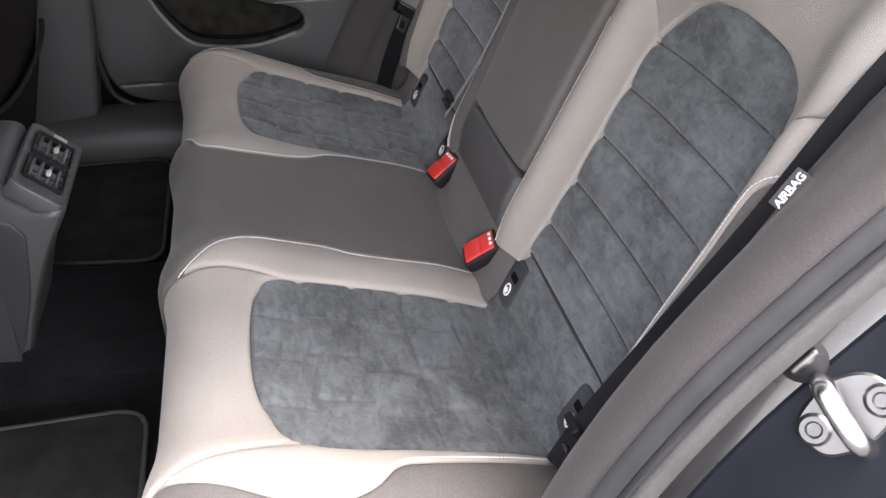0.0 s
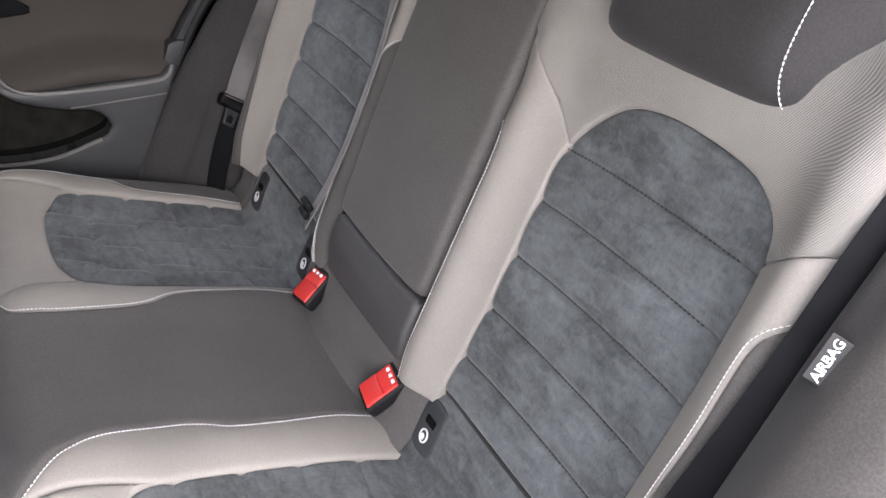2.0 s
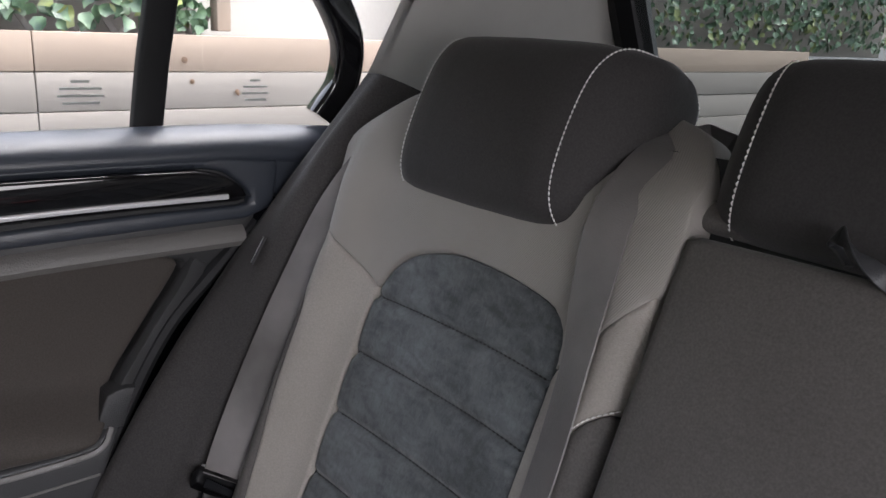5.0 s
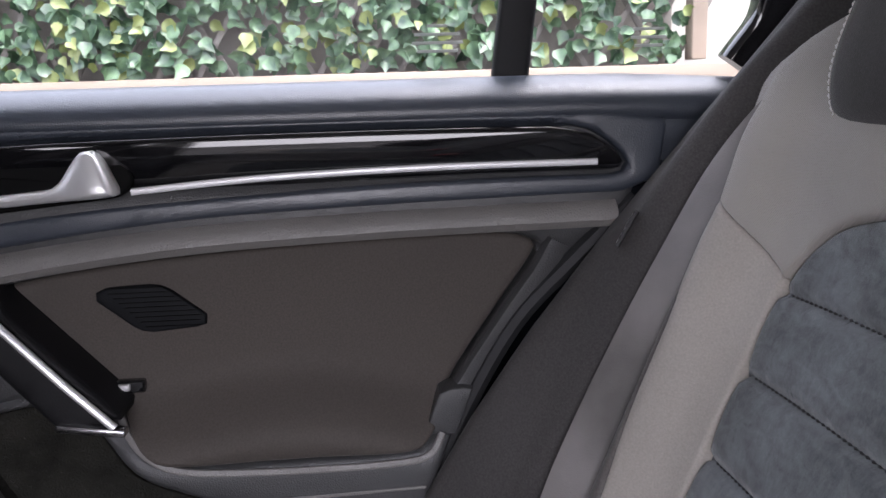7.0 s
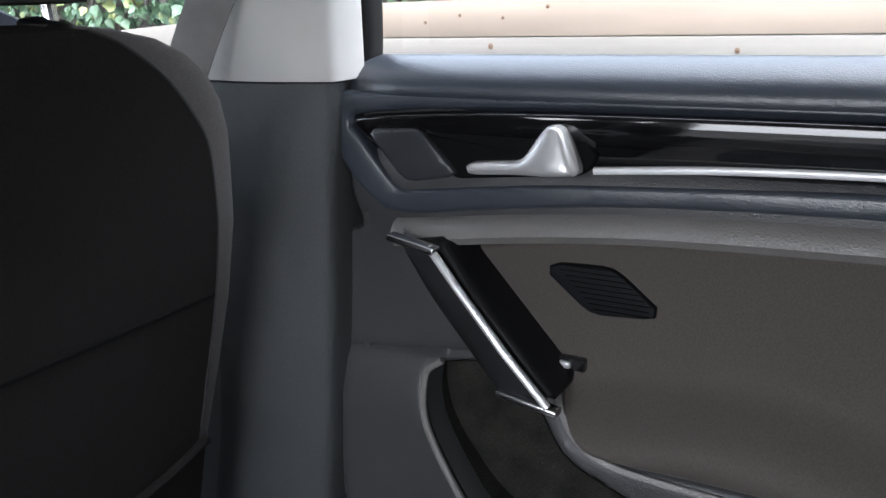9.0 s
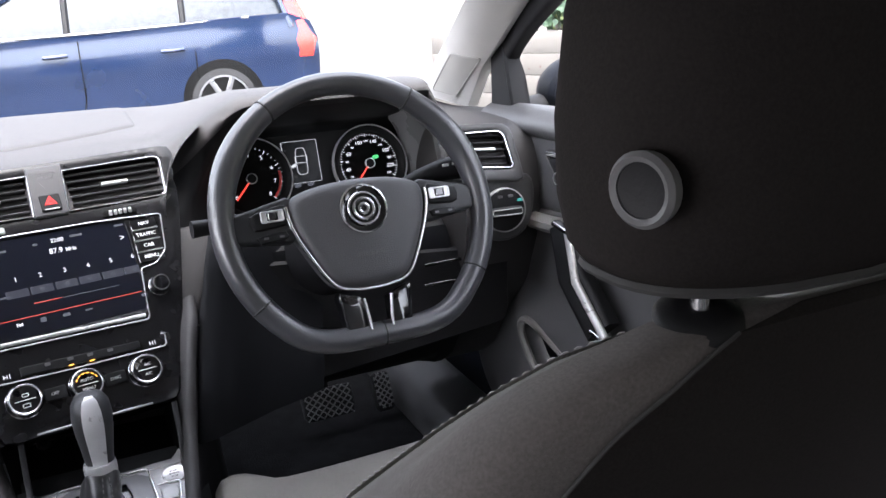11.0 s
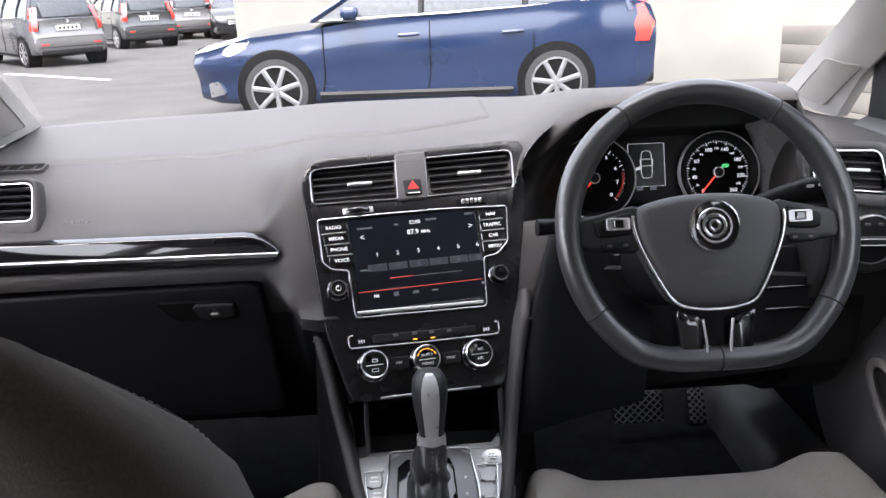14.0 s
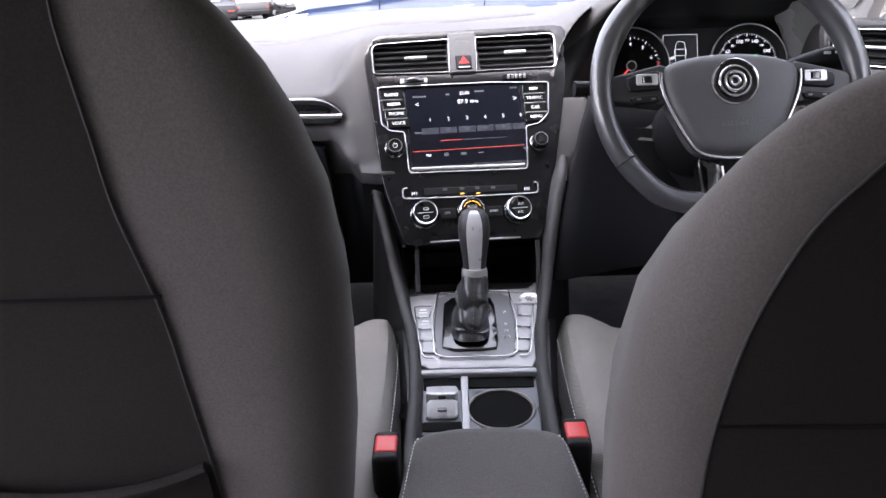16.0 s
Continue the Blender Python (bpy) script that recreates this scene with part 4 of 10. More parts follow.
def cush(u, s, h):
    u, s, h = (np.atleast_1d(np.asarray(q, float)) for q in (u, s, h))
    h = h + 0 * s
    r = 0.06
    t = np.clip((s - SL) / r, 0, radians(106))
    a = A0 - t
    y0, z0 = np.minimum(s, SL) * math.cos(A0), 0.44 + np.minimum(s, SL) * math.sin(A0)
    cy, cz = 0.40 + r * math.sin(A0), 0.5547 - r * math.cos(A0)
    bent = s > SL
    y = np.where(bent, cy - r * np.sin(a), y0)
    z = np.where(bent, cz + r * np.cos(a), z0)
    down = np.maximum(s - SL - r * radians(106), 0)
    z = z - down
    return np.column_stack([u + 0 * s, y - h * np.sin(a), z + h * np.cos(a)])


def hcush(u, s):
    a = np.abs(u)
    return 0.004 + 0.012 * bumpf(a, 0.165, 0.05) + 0.014 * bumpf(a, 0.55, 0.05) + 0.006 * bumpf(s, 0.39, 0.06) - 0.006 * ss(0.12, 0.0, s)


cushion = thing("rear_seat_cushion", (0, 0.25, 0.33), "taupe and charcoal cloth rear bench cushion with quilted suede centres", "car seat")
CST_NEAR = spline([(0.200, 0.475), (0.182, 0.450), (0.152, 0.422), (0.133, 0.387), (0.121, 0.329), (0.117, 0.285), (0.122, 0.258), (0.130, 0.233), (0.129, 0.16), (0.125, 0.09), (0.132, 0.03)], 5)
CST_FAR = spline([(0.200, 0.475), (0.176, 0.462), (0.136, 0.445), (0.124, 0.40), (0.134, 0.33), (0.146, 0.279), (0.166, 0.243), (0.176, 0.20), (0.180, 0.14), (0.180, 0.08), (0.172, 0.03)], 5)
CSUE = spline([(0.21, 0.03), (0.205, 0.175), (0.211, 0.343), (0.246, 0.376), (0.291, 0.386), (0.36, 0.389), (0.425, 0.386), (0.473, 0.372), (0.518, 0.337), (0.513, 0.19), (0.508, 0.03)], 5)
COUT = spline([(0.556, 0.475), (0.578, 0.42), (0.592, 0.36), (0.586, 0.30), (0.570, 0.265), (0.544, 0.238), (0.535, 0.195), (0.522, 0.03)], 5)
f1 = min(range(len(CSUE)), key=lambda i: abs(CSUE[i][0] - 0.211) + abs(CSUE[i][1] - 0.343))
f2 = min(range(len(CSUE)), key=lambda i: abs(CSUE[i][0] - 0.518) + abs(CSUE[i][1] - 0.337))
for s in (1, -1):
    CST = CST_FAR if s > 0 else CST_NEAR
    g = Geo()
    quilt = [(side(spline([(0.20, y), (0.30, y + 0.004), (0.42, y - 0.003), (0.53, y + 0.003)], 5), s), 0.0055, 0.0045) for y in (0.318, 0.242, 0.168, 0.092)]
    for a, y0, y1 in ((0.282, 0.05, 0.385), (0.360, 0.05, 0.385), (0.440, 0.05, 0.385)):
        for k in range(5):
            b0 = 0.028 + 0.0715 * k
            jog = 0.010 * (-1) ** k
            quilt.append((side([(a + jog, b0 + 0.004), (a + jog + 0.002, b0 + 0.066)], s), 0.0055, 0.0035))
    hq = lambda u, v: hcush(u, v) - 0.003
    g.patch(side(CSUE + [], s), cush, hq, 0.008, (), 0.008, 0.006, 0.02, quilt)
    part("suede_panel", g, SUEDE, cushion, "worn slate suede panel quilted in blocks")
    g = Geo()
    inn = CST[::-1][:-1] + [(0.196, 0.470)] + CSUE[:f1 + 1][::-1]
    g.patch(side(inn, s), cush, hcush, 0.010, (), 0.007, 0.005, 0.02)
    part("inner_panel", g, TAUPE, cushion, "taupe cloth inner panel")
    g = Geo()
    fr = CSUE[f1:f2 + 1] + fillet([(0.535, 0.40), (0.553, 0.46), (0.562, 0.60), (0.555, 0.665), (0.19, 0.665), (0.186, 0.60), (0.20, 0.462)], 0.01)[3:-3]
    g.patch(side(fr, s), cush, hcush, 0.011, (), 0.009, 0.006, 0.03)
    part("front_panel", g, TAUPE, cushion, "taupe cloth front panel rolled over the edge")
    g = Geo()
    ot = CSUE[f2:] + COUT[::-1] + [(0.553, 0.468)]
    g.patch(side(ot, s), cush, hcush, 0.010, (), 0.007, 0.005, 0.02)
    part("outer_panel", g, TAUPE, cushion, "taupe cloth outer panel")
    g = Geo()
    dk = COUT + [(0.60, 0.03), (0.655, 0.05), (0.665, 0.25), (0.66, 0.40), (0.635, 0.50), (0.61, 0.62), (0.565, 0.62)]
    g.patch(side(dk, s), cush, lambda u, v: hcush(u, v) - 0.002 - 0.09 * ss(0.60, 0.67, np.abs(u)), 0.011, (), 0.006, 0.004, 0.05)
    part("side_panel", g, CHARCOAL, cushion, "charcoal cloth side panel")
    g = Geo()
    g.stitches(on(cush, hcush, side([(a + 0.005, b) for a, b in CST], s), 0.0006), (0, -0.25, 0.96), r=0.0010)
    part("stitching", g, STITCH, cushion, "white contrast stitching")
    g = Geo()
    g.stitches(on(cush, hcush, side([(a - 0.004, b) for a, b in COUT], s), 0.0004), (0, -0.25, 0.96), r=0.0009)
    part("stitching", g, STITCH, cushion, "white contrast stitching")
g = Geo()
mid = CST_FAR[::-1] + [(0.182, 0.60), (0.18, 0.68), (-0.18, 0.68), (-0.182, 0.60)] + [(-a, b) for a, b in CST_NEAR]
g.patch(mid, cush, lambda u, v: hcush(u, v) + 0.004, 0.013, (), 0.007, 0.005, 0.04)
part("centre_panel", g, CHARCOAL, cushion, "charcoal cloth centre panel")
g = Geo()
g.rbox((0, 0.22, 0.375), (1.18, 0.48, 0.11), 0.02)
part("base", g, CARPET, cushion, "black base under the cushion")

# buckles and belts
for s in (1, -1):
    bk = thing("belt_buckle", (s * 0.131, 0.02, 0.49), "black belt buckle with a red release button", "belt buckle", "rear belt buckles")
    m = Matrix.Rotation(radians(-38), 3, "X") @ Matrix.Rotation(radians(10 * s), 3, "Z")
    g = Geo()
    g.rbox((s * 0.131, 0.018, 0.498), (0.048, 0.066, 0.024), 0.006, m.to_4x4())
    part("housing", g, MATT, bk)
    g = Geo()
    g.rbox(V3((s * 0.131, 0.018, 0.498)) + m @ V3((0, 0.013, 0.0108)), (0.041, 0.030, 0.008), 0.003, m.to_4x4())
    part("release_button", g, RED, bk, "bright red release button")
    g = Geo()
    g.rbox(V3((s * 0.131, 0.018, 0.498)) + m @ V3((0, -0.013, 0.0100)), (0.041, 0.024, 0.008), 0.003, m.to_4x4())
    part("button_frame", g, RED, bk)
    g = Geo()
    for k in (-0.011, 0.0, 0.011):
        g.rbox(V3((s * 0.131, 0.018, 0.498)) + m @ V3((k, -0.020, 0.0143)), (0.006, 0.005, 0.003), 0.001, m.to_4x4())
    part("marking", g, PRINT, bk)
belt = thing("seat_belt", (0.60, 0.0, 0.5), "grey seat belt lying beside the rear backrest", "seat belt", "rear seat belts")
g = Geo()
path = spline([tuple(back(np.array([a]), np.array([b]), np.array([c]))[0]) for a, b, c in ((0.575, 0.66, -0.14), (0.580, 0.635, -0.05), (0.586, 0.57, 0.008), (0.590, 0.49, 0.040), (0.592, 0.40, 0.052), (0.594, 0.30, 0.058), (0.591, 0.20, 0.062), (0.588, 0.148, 0.062))], 6)
turn = np.linspace(0, 1, len(path))
g.sweep(path, [V3((-0.55, 0.77, 0.32)).lerp(V3((-0.80, 0.55, 0.22)), float(0.5 + 0.5 * math.sin(9 * k))) for k in turn], [(a_, 0.0010 + (0.0007 if i_ % 2 else 0.0)) for i_, a_ in enumerate(np.linspace(-0.022, 0.022, 7))] + [(0.022, -0.0009), (-0.022, -0.0009)])
part("webbing", g, BELT, belt)
g = Geo()
g.sweep(spline([tuple(back(np.array([a]), np.array([b]), np.array([c]))[0]) for a, b, c in ((0.588, 0.140, 0.058), (0.590, 0.10, 0.058), (0.592, 0.05, 0.056), (0.592, -0.01, 0.050), (0.590, -0.06, 0.040))], 5), (-0.68, 0.68, 0.28), rrect(0.040, 0.0018, 0.0006))
part("lower_strap", g, WEBBING, belt, "black lower strap of the belt")
LT = frame_of(back(np.array([0.588]), np.array([0.142]), np.array([0.062]))[0], (0.70, 0.65, 0.28), (0.0, -0.386, 0.9225))
g = Geo()
g.patch(fillet([(-0.030, -0.011), (0.030, -0.013), (0.031, 0.010), (-0.029, 0.012)], 0.005), LT, lambda u, v: 0.008 + 0 * u, 0.006, (), 0.004, 0.004, 0.016)
tong = part("latch_body", g, MATT, belt, "black plastic latch plate")
g = Geo()
g.sweep([tuple(LT(a, b, 0.006)[0]) for a, b in spline([(0.028, 0.008), (0.0, 0.012), (-0.028, 0.012), (-0.034, 0.018), (-0.034, 0.026), (-0.026, 0.030)], 4)], tuple(LT(0, 0, 1)[0] - LT(0, 0, 0)[0]), rrect(0.006, 0.006, 0.002))
part("belt_loop", g, SILVER, tong, "grey metal belt loop")
g = Geo()
g.patch(fillet([(-0.013, -0.048), (0.011, -0.048), (0.014, -0.011), (-0.015, -0.011)], 0.004), LT, lambda u, v: 0.002 + 0 * u, 0.006, (rrect(0.012, 0.016, 0.002, -0.001, -0.034),), 0.001, 0.001, 0.003)
part("tongue", g, STEEL, tong, "bare steel tongue with a slot")
belt2 = thing("seat_belt", (0.24, 0.0, 0.5), "grey middle seat belt hanging down the front of the rear backrest", "seat belt", "rear seat belts")
g = Geo()
path = [tuple(back(np.array([a]), np.array([b]), np.array([c]))[0]) for a, b, c in ((0.205, 0.640, -0.12), (0.205, 0.655, -0.06), (0.205, 0.630, 0.0), (0.203, 0.568, 0.038), (0.196, 0.50, 0.040), (0.189, 0.44, 0.036), (0.185, 0.36, 0.032), (0.184, 0.26, 0.031), (0.188, 0.17, 0.034), (0.203, 0.085, 0.040))]
path = spline(path, 6)
turn = [float(ss(0.55, 0.42, (q[2] - 0.48 - 0.016) / 0.9225)) for q in path]
g.sweep(path, [V3((-0.12, 0.91, 0.38)).lerp(V3((0.35, 0.86, 0.36)), k) for k in turn], rrect(0.042, 0.0018, 0.0006))
part("webbing", g, BELT, belt2)
g = Geo()
for v, w in ((0.115, 0.030), (0.10, 0.024)):
    q = back(np.array([0.208]), np.array([v]), np.array([0.046]))[0]
    g.rbox(q, (w, 0.010, 0.016), 0.003, Matrix.Rotation(radians(-22), 4, "X"))
part("latch_body", g, MATT, belt2, "black plastic latch plate")
belt3 = thing("seat_belt", (-0.60, 0.0, 0.5), "black seat belt tucked beside the rear backrest", "seat belt", "rear seat belts")
g = Geo()
path = spline([tuple(back(np.array([a]), np.array([b]), np.array([c]))[0]) for a, b, c in ((-0.60, 0.76, -0.13), (-0.610, 0.68, -0.040), (-0.612, 0.60, 0.012), (-0.608, 0.50, 0.036), (-0.604, 0.36, 0.046), (-0.592, 0.20, 0.056), (-0.578, 0.08, 0.058), (-0.566, 0.0, 0.050))], 6)
ridge = [(a, 0.0012 + (0.0009 if i % 2 else 0.0)) for i, a in enumerate(np.linspace(-0.021, 0.021, 9))]
g.sweep(path, (-0.62, 0.72, 0.30), ridge + [(0.021, -0.0008), (-0.021, -0.0008)])
part("webbing", g, WEBBING, belt3, "black webbing")
g = Geo()
g.rbox((-0.563, 0.030, 0.550), (0.03, 0.010, 0.05), 0.003, Matrix.Rotation(radians(-30), 4, "X"))
part("latch_body", g, MATT, belt3)
g = Geo()
g.rbox((-0.560, 0.036, 0.520), (0.024, 0.004, 0.04), 0.001, Matrix.Rotation(radians(-30), 4, "X"))
part("tongue", g, STEEL, belt3)

# ---- right rear door ----
def door(u, v, h):
    return np.column_stack([0.705 - h + 0 * u, u + 0 * v, v + 0 * u])


def hdoor(u, v):
    return 0.030 * ss(0.74, 0.66, v) * (1 - 0.5 * ss(0.45, 0.55, u)) - 0.02 * ss(0.5, 0.38, v) + 0.010 * ss(0.84, 0.90, v) - 0.014 * ss(0.925, 0.945, v)


rear_door = thing("door_1", (0.72, 0.28, 0.38), "closed rear car door with charcoal plastic, brown cloth and gloss black trim", "car door", "", "structure")
INS = spline([(0.536, 0.842), (0.436, 0.860), (0.317, 0.872), (0.161, 0.880), (0.05, 0.882), (0.015, 0.880)], 4) + spline([(-0.004, 0.873), (-0.008, 0.860), (0.024, 0.813), (0.060, 0.762), (0.080, 0.730), (0.092, 0.702), (0.104, 0.686), (0.128, 0.675), (0.22, 0.673), (0.335, 0.673), (0.370, 0.682), (0.390, 0.702), (0.405, 0.726), (0.465, 0.79)], 4)
PKT = spline([(0.545, 0.705), (0.525, 0.722), (0.46, 0.730), (0.42, 0.705), (0.375, 0.660), (0.30, 0.632), (0.245, 0.622), (0.222, 0.600), (0.231, 0.572), (0.33, 0.545), (0.43, 0.548), (0.475, 0.566), (0.515, 0.610), (0.540, 0.655)], 5, True)
REAR = [(-0.108, 0.998), (-0.095, 0.91), (-0.03, 0.848), (0.023, 0.793), (0.072, 0.71), (0.112, 0.615), (0.15, 0.50), (0.18, 0.40)]
body = [(0.640, 0.998)] + spline(REAR, 4) + fillet([(0.20, 0.392), (0.52, 0.395, 0.05), (0.635, 0.425, 0.06), (0.664, 0.52, 0.05), (0.640, 0.87)], 0.03)[4:]
g = Geo()
g.patch(body, door, hdoor, 0.016, (INS, PKT), 0.008, 0.006, 0.03,
        [([(0.64, 0.722), (0.56, 0.728), (0.475, 0.742)], 0.003, 0.004), ([(0.66, 0.867), (0.61, 0.873)], 0.002, 0.003), ([(0.64, 0.452), (0.50, 0.455), (0.3, 0.45)], 0.003, 0.004)])
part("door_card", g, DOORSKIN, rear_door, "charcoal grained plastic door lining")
# soft roll under the window
g = Geo()
sec = spline([(0.765, 1.005), (0.752, 1.022), (0.735, 1.028), (0.715, 1.022), (0.698, 1.010), (0.692, 0.998), (0.695, 0.988), (0.705, 0.980)], 4)
rows = []
for y in np.linspace(0.645, -0.30, 24):
    e = float(ss(0.60, 0.648, y))
    q = float(ss(-0.05, -0.30, y))
    rows.append([(x + e * (0.735 - x) * 0.5, y, z - e * 0.012 - q * 0.01 - (0.045 * float(ss(-0.08, -0.13, y)) if z < 0.985 else 0.0)) for x, z in sec])
g.loft(rows, closed=False)
part("window_ledge", g, DOORBELT, rear_door, "dark soft-touch ledge under the window")
# gloss black moulding with a silver line, release handle and lock cover
GLS = spline([(0.614, 0.964), (0.600, 0.972), (0.47, 0.980), (0.3, 0.983), (0.1, 0.983), (-0.02, 0.981)], 4) + spline([(-0.055, 0.974), (-0.078, 0.958), (-0.091, 0.941)], 4) + spline([(-0.080, 0.937), (0.05, 0.937), (0.18, 0.934), (0.31, 0.928), (0.421, 0.921), (0.545, 0.907), (0.562, 0.905), (0.572, 0.912)], 4)
g = Geo()
upper = spline([(0.640, 0.996), (0.648, 0.978), (0.641, 0.947), (0.622, 0.915), (0.601, 0.894), (0.580, 0.879)], 4) + spline([(0.551, 0.878), (0.424, 0.895), (0.31, 0.906), (0.159, 0.912), (-0.041, 0.916), (-0.085, 0.916)], 4) + [(-0.122, 0.93), (-0.130, 0.985), (-0.07, 0.994), (0.2, 0.994)]
g.patch(upper, door, lambda u, v: 0.0125 + 0.004 * bumpf(u, 0.62, 0.04), 0.012, (inset(GLS, -0.003).tolist(),), 0.006, 0.005, 0.02)
part("upper_panel", g, DOORBELT, rear_door, "dark soft-touch panel round the gloss moulding")
g = Geo()
g.patch(GLS, door, lambda u, v: 0.0185 - 9.0 * (v - 0.976) ** 2 + 0 * u, 0.010, (), 0.004, 0.004, 0.03)
gl = part("gloss_moulding", g, GLOSS, rear_door, "gloss black moulding")
g = Geo()
ln = spline([(0.694, 0.366, 0.9345), (0.694, 0.25, 0.9425), (0.694, 0.1, 0.9465), (0.694, -0.062, 0.9465)], 8)
g.sweep(ln, (-1, 0, 0), rrect(0.0065, 0.008, 0.0025))
part("silver_line", g, BRIGHT, gl, "thin chrome strip")
g = Geo()
rc = fillet([(0.556, 0.962), (0.375, 0.968, 0.02), (0.36, 0.945, 0.015), (0.375, 0.930), (0.50, 0.918)], 0.008)
# raised black block; its colour paints the shade of a recess
g.prism(rc, door, 0.004, 0.0160, 0.002)
part("handle_recess", g, DEEP, gl, "black block painting the shaded recess behind the handle")
g = Geo()
g.patch(fillet([(0.596, 0.960), (0.534, 0.964), (0.493, 0.922), (0.552, 0.911, 0.012)], 0.006), door, lambda u, v: 0.022 + 0 * u, 0.012, (), 0.004, 0.003, 0.012)
part("lock_cover", g, material("dark_grey_lock_cover", (0.035, 0.037, 0.042), 0.3, bump=0.1, var=0.05), gl, "dark grey cover plate")
g = Geo()
HND = fillet([(0.482, 0.936, 0.003), (0.425, 0.941, 0.012), (0.412, 0.962, 0.012), (0.400, 0.975, 0.006), (0.388, 0.972, 0.008), (0.372, 0.9335, 0.004), (0.478, 0.926, 0.003)], 0.006)
g.patch(HND, door, lambda u, v: 0.034 + 0.010 * bumpf(u, 0.39, 0.03) - 0.008 * ss(0.93, 0.975, v), 0.007, (), 0.006, 0.006, 0.022)
part("release_handle", g, SILVER, gl, "satin silver release handle")
# light moulding below
g = Geo()
bl = spline([(0.690, 0.572, 0.862), (0.690, 0.53, 0.867), (0.690, 0.424, 0.882), (0.690, 0.31, 0.893), (0.690, 0.159, 0.899), (0.690, 0.05, 0.901), (0.690, -0.080, 0.9025)], 8)
g.sweep(bl, [V3((-0.72, 0, 0.69))] * len(bl), [(-0.0135, -0.008), (-0.0125, 0.000), (-0.005, 0.0035), (0.006, 0.0035), (0.0125, -0.001), (0.0140, -0.010)])
part("moulding", g, BAND, rear_door, "grained grey moulding that catches the light")
# cloth insert swelling into an armrest
g = Geo()


def hins(u, v):
    crease = 0.752 - 0.35 * np.clip(0.20 - u, 0, 1) * 0.6 - 0.02 * ss(0.25, 0.4, u)
    k = crease - v
    return -0.012 + 0.052 * ss(-0.012, 0.060, k) * (1 - 0.25 * ss(0.05, 0.10, k))


g.patch(inset(INS, 0.002).tolist(), door, hins, 0.010, (), 0.007, 0.006, 0.02)
part("cloth_insert", g, INSERT, rear_door, "brown-grey cloth insert with padded armrest")
g = Geo()
arm_edge = [(0.705 - float(hdoor(np.array([a]), np.array([b]))[0]) - 0.001, a, b) for a, b in spline([(0.092, 0.690), (0.104, 0.673), (0.13, 0.666), (0.22, 0.664), (0.33, 0.668), (0.370, 0.682), (0.392, 0.704), (0.400, 0.725)], 5)]
g.sweep(arm_edge, (-1, 0, 0.3), rrect(0.007, 0.006, 0.002))
# the pale colour paints the highlight along the armrest's edge
part("armrest_lip", g, BAND, rear_door, "armrest lip in pale grey that paints its highlight")
g = Geo()
g.sweep([(0.705 - float(hdoor(np.array([a]), np.array([b]))[0]), a, b) for a, b in spline([(0.11, 0.639), (0.2, 0.636), (0.283, 0.634)], 4)], (-1, 0, 0), rrect(0.003, 0.003, 0.001))
part("crease_bead", g, BAND, rear_door)
# trim band along the insert's slanting end
g = Geo()
st = spline([(-0.024, 0.872), (-0.007, 0.842), (0.015, 0.812), (0.050, 0.762), (0.070, 0.731)], 5)
g.sweep([(0.700, a, b) for a, b in st], (-1, 0, 0), [(-0.014, -0.01), (-0.013, 0.003), (-0.004, 0.006), (0.006, 0.006), (0.010, 0.0), (0.010, -0.01)])
part("insert_border", g, DOORSKIN, rear_door)
g = Geo()
g.patch(fillet([(0.060, 0.736), (0.092, 0.733), (0.110, 0.690), (0.078, 0.686)], 0.003), door, lambda u, v: 0.022 + 0 * u, 0.012, (), 0.003, 0.002, 0.03)
part("corner_block", g, DOORSKIN, rear_door)
# sloping grab handle
g = Geo()
STRAP = fillet([(0.556, 0.855), (0.506, 0.864), (0.383, 0.728), (0.442, 0.719)], 0.004)
g.patch(STRAP, door, lambda u, v: 0.044 - 0.010 * ss(0.80, 0.87, v), 0.012, (), 0.008, 0.008, 0.055)
grab = part("grab_handle", g, MATT, rear_door, "black sloping grab handle")
g = Geo()
g.sweep([(0.660, 0.513, 0.858), (0.652, 0.48, 0.826), (0.648, 0.43, 0.772), (0.650, 0.389, 0.727)], (-0.9, -0.4, 0.1), rrect(0.0075, 0.008, 0.003))
part("handle_edge", g, SILVER, grab, "satin silver edge")
for a, b, w in ((0.530, 0.860, 0.052), (0.412, 0.7235, 0.062)):
    g = Geo()
    g.rbox((0.659, a, b), (0.014, w, 0.007), 0.002, Matrix.Rotation(radians(10 if b > 0.8 else 8), 4, "X"))
    part("end_cap", g, CHROME, grab, "chrome end cap")
g = Geo()
GR = fillet([(0.420, 0.834, 0.008), (0.408, 0.842, 0.008), (0.353, 0.844, 0.012), (0.311, 0.810, 0.008), (0.314, 0.801, 0.008), (0.374, 0.796, 0.012)], 0.01)
g.patch(GR, door, lambda u, v: -0.006 + 0 * u, 0.01, (), 0.003, 0.002, 0.01)
sg = part("speaker_grille", g, GLOVEBOX, rear_door, "black perforated speaker grille")
g = Geo()
for i in range(9):
    z = 0.803 + i * 0.0048
    y0 = 0.370 + (z - 0.80) * 0.95
    y1 = max(0.314, 0.314 + (z - 0.812) * 1.1) if z > 0.812 else 0.317
    g.rbox((0.7105, (min(0.405, y0) + y1) / 2, z), (0.0012, max(0.02, min(0.405, y0) - y1 - 0.004), 0.0010), 0.0003)
tagged(part("grille_rib", g, DEEP, sg), kind="stuff")
g = Geo()
g.prism(rrect(0.046, 0.013, 0.003, 0.400, 0.744), door, -0.02, -0.004, 0.002)
sw = part("window_switch", g, GLOSS, rear_door, "black window switch panel")
g = Geo()
g.rbox((0.7075, 0.396, 0.7445), (0.006, 0.012, 0.007), 0.002)
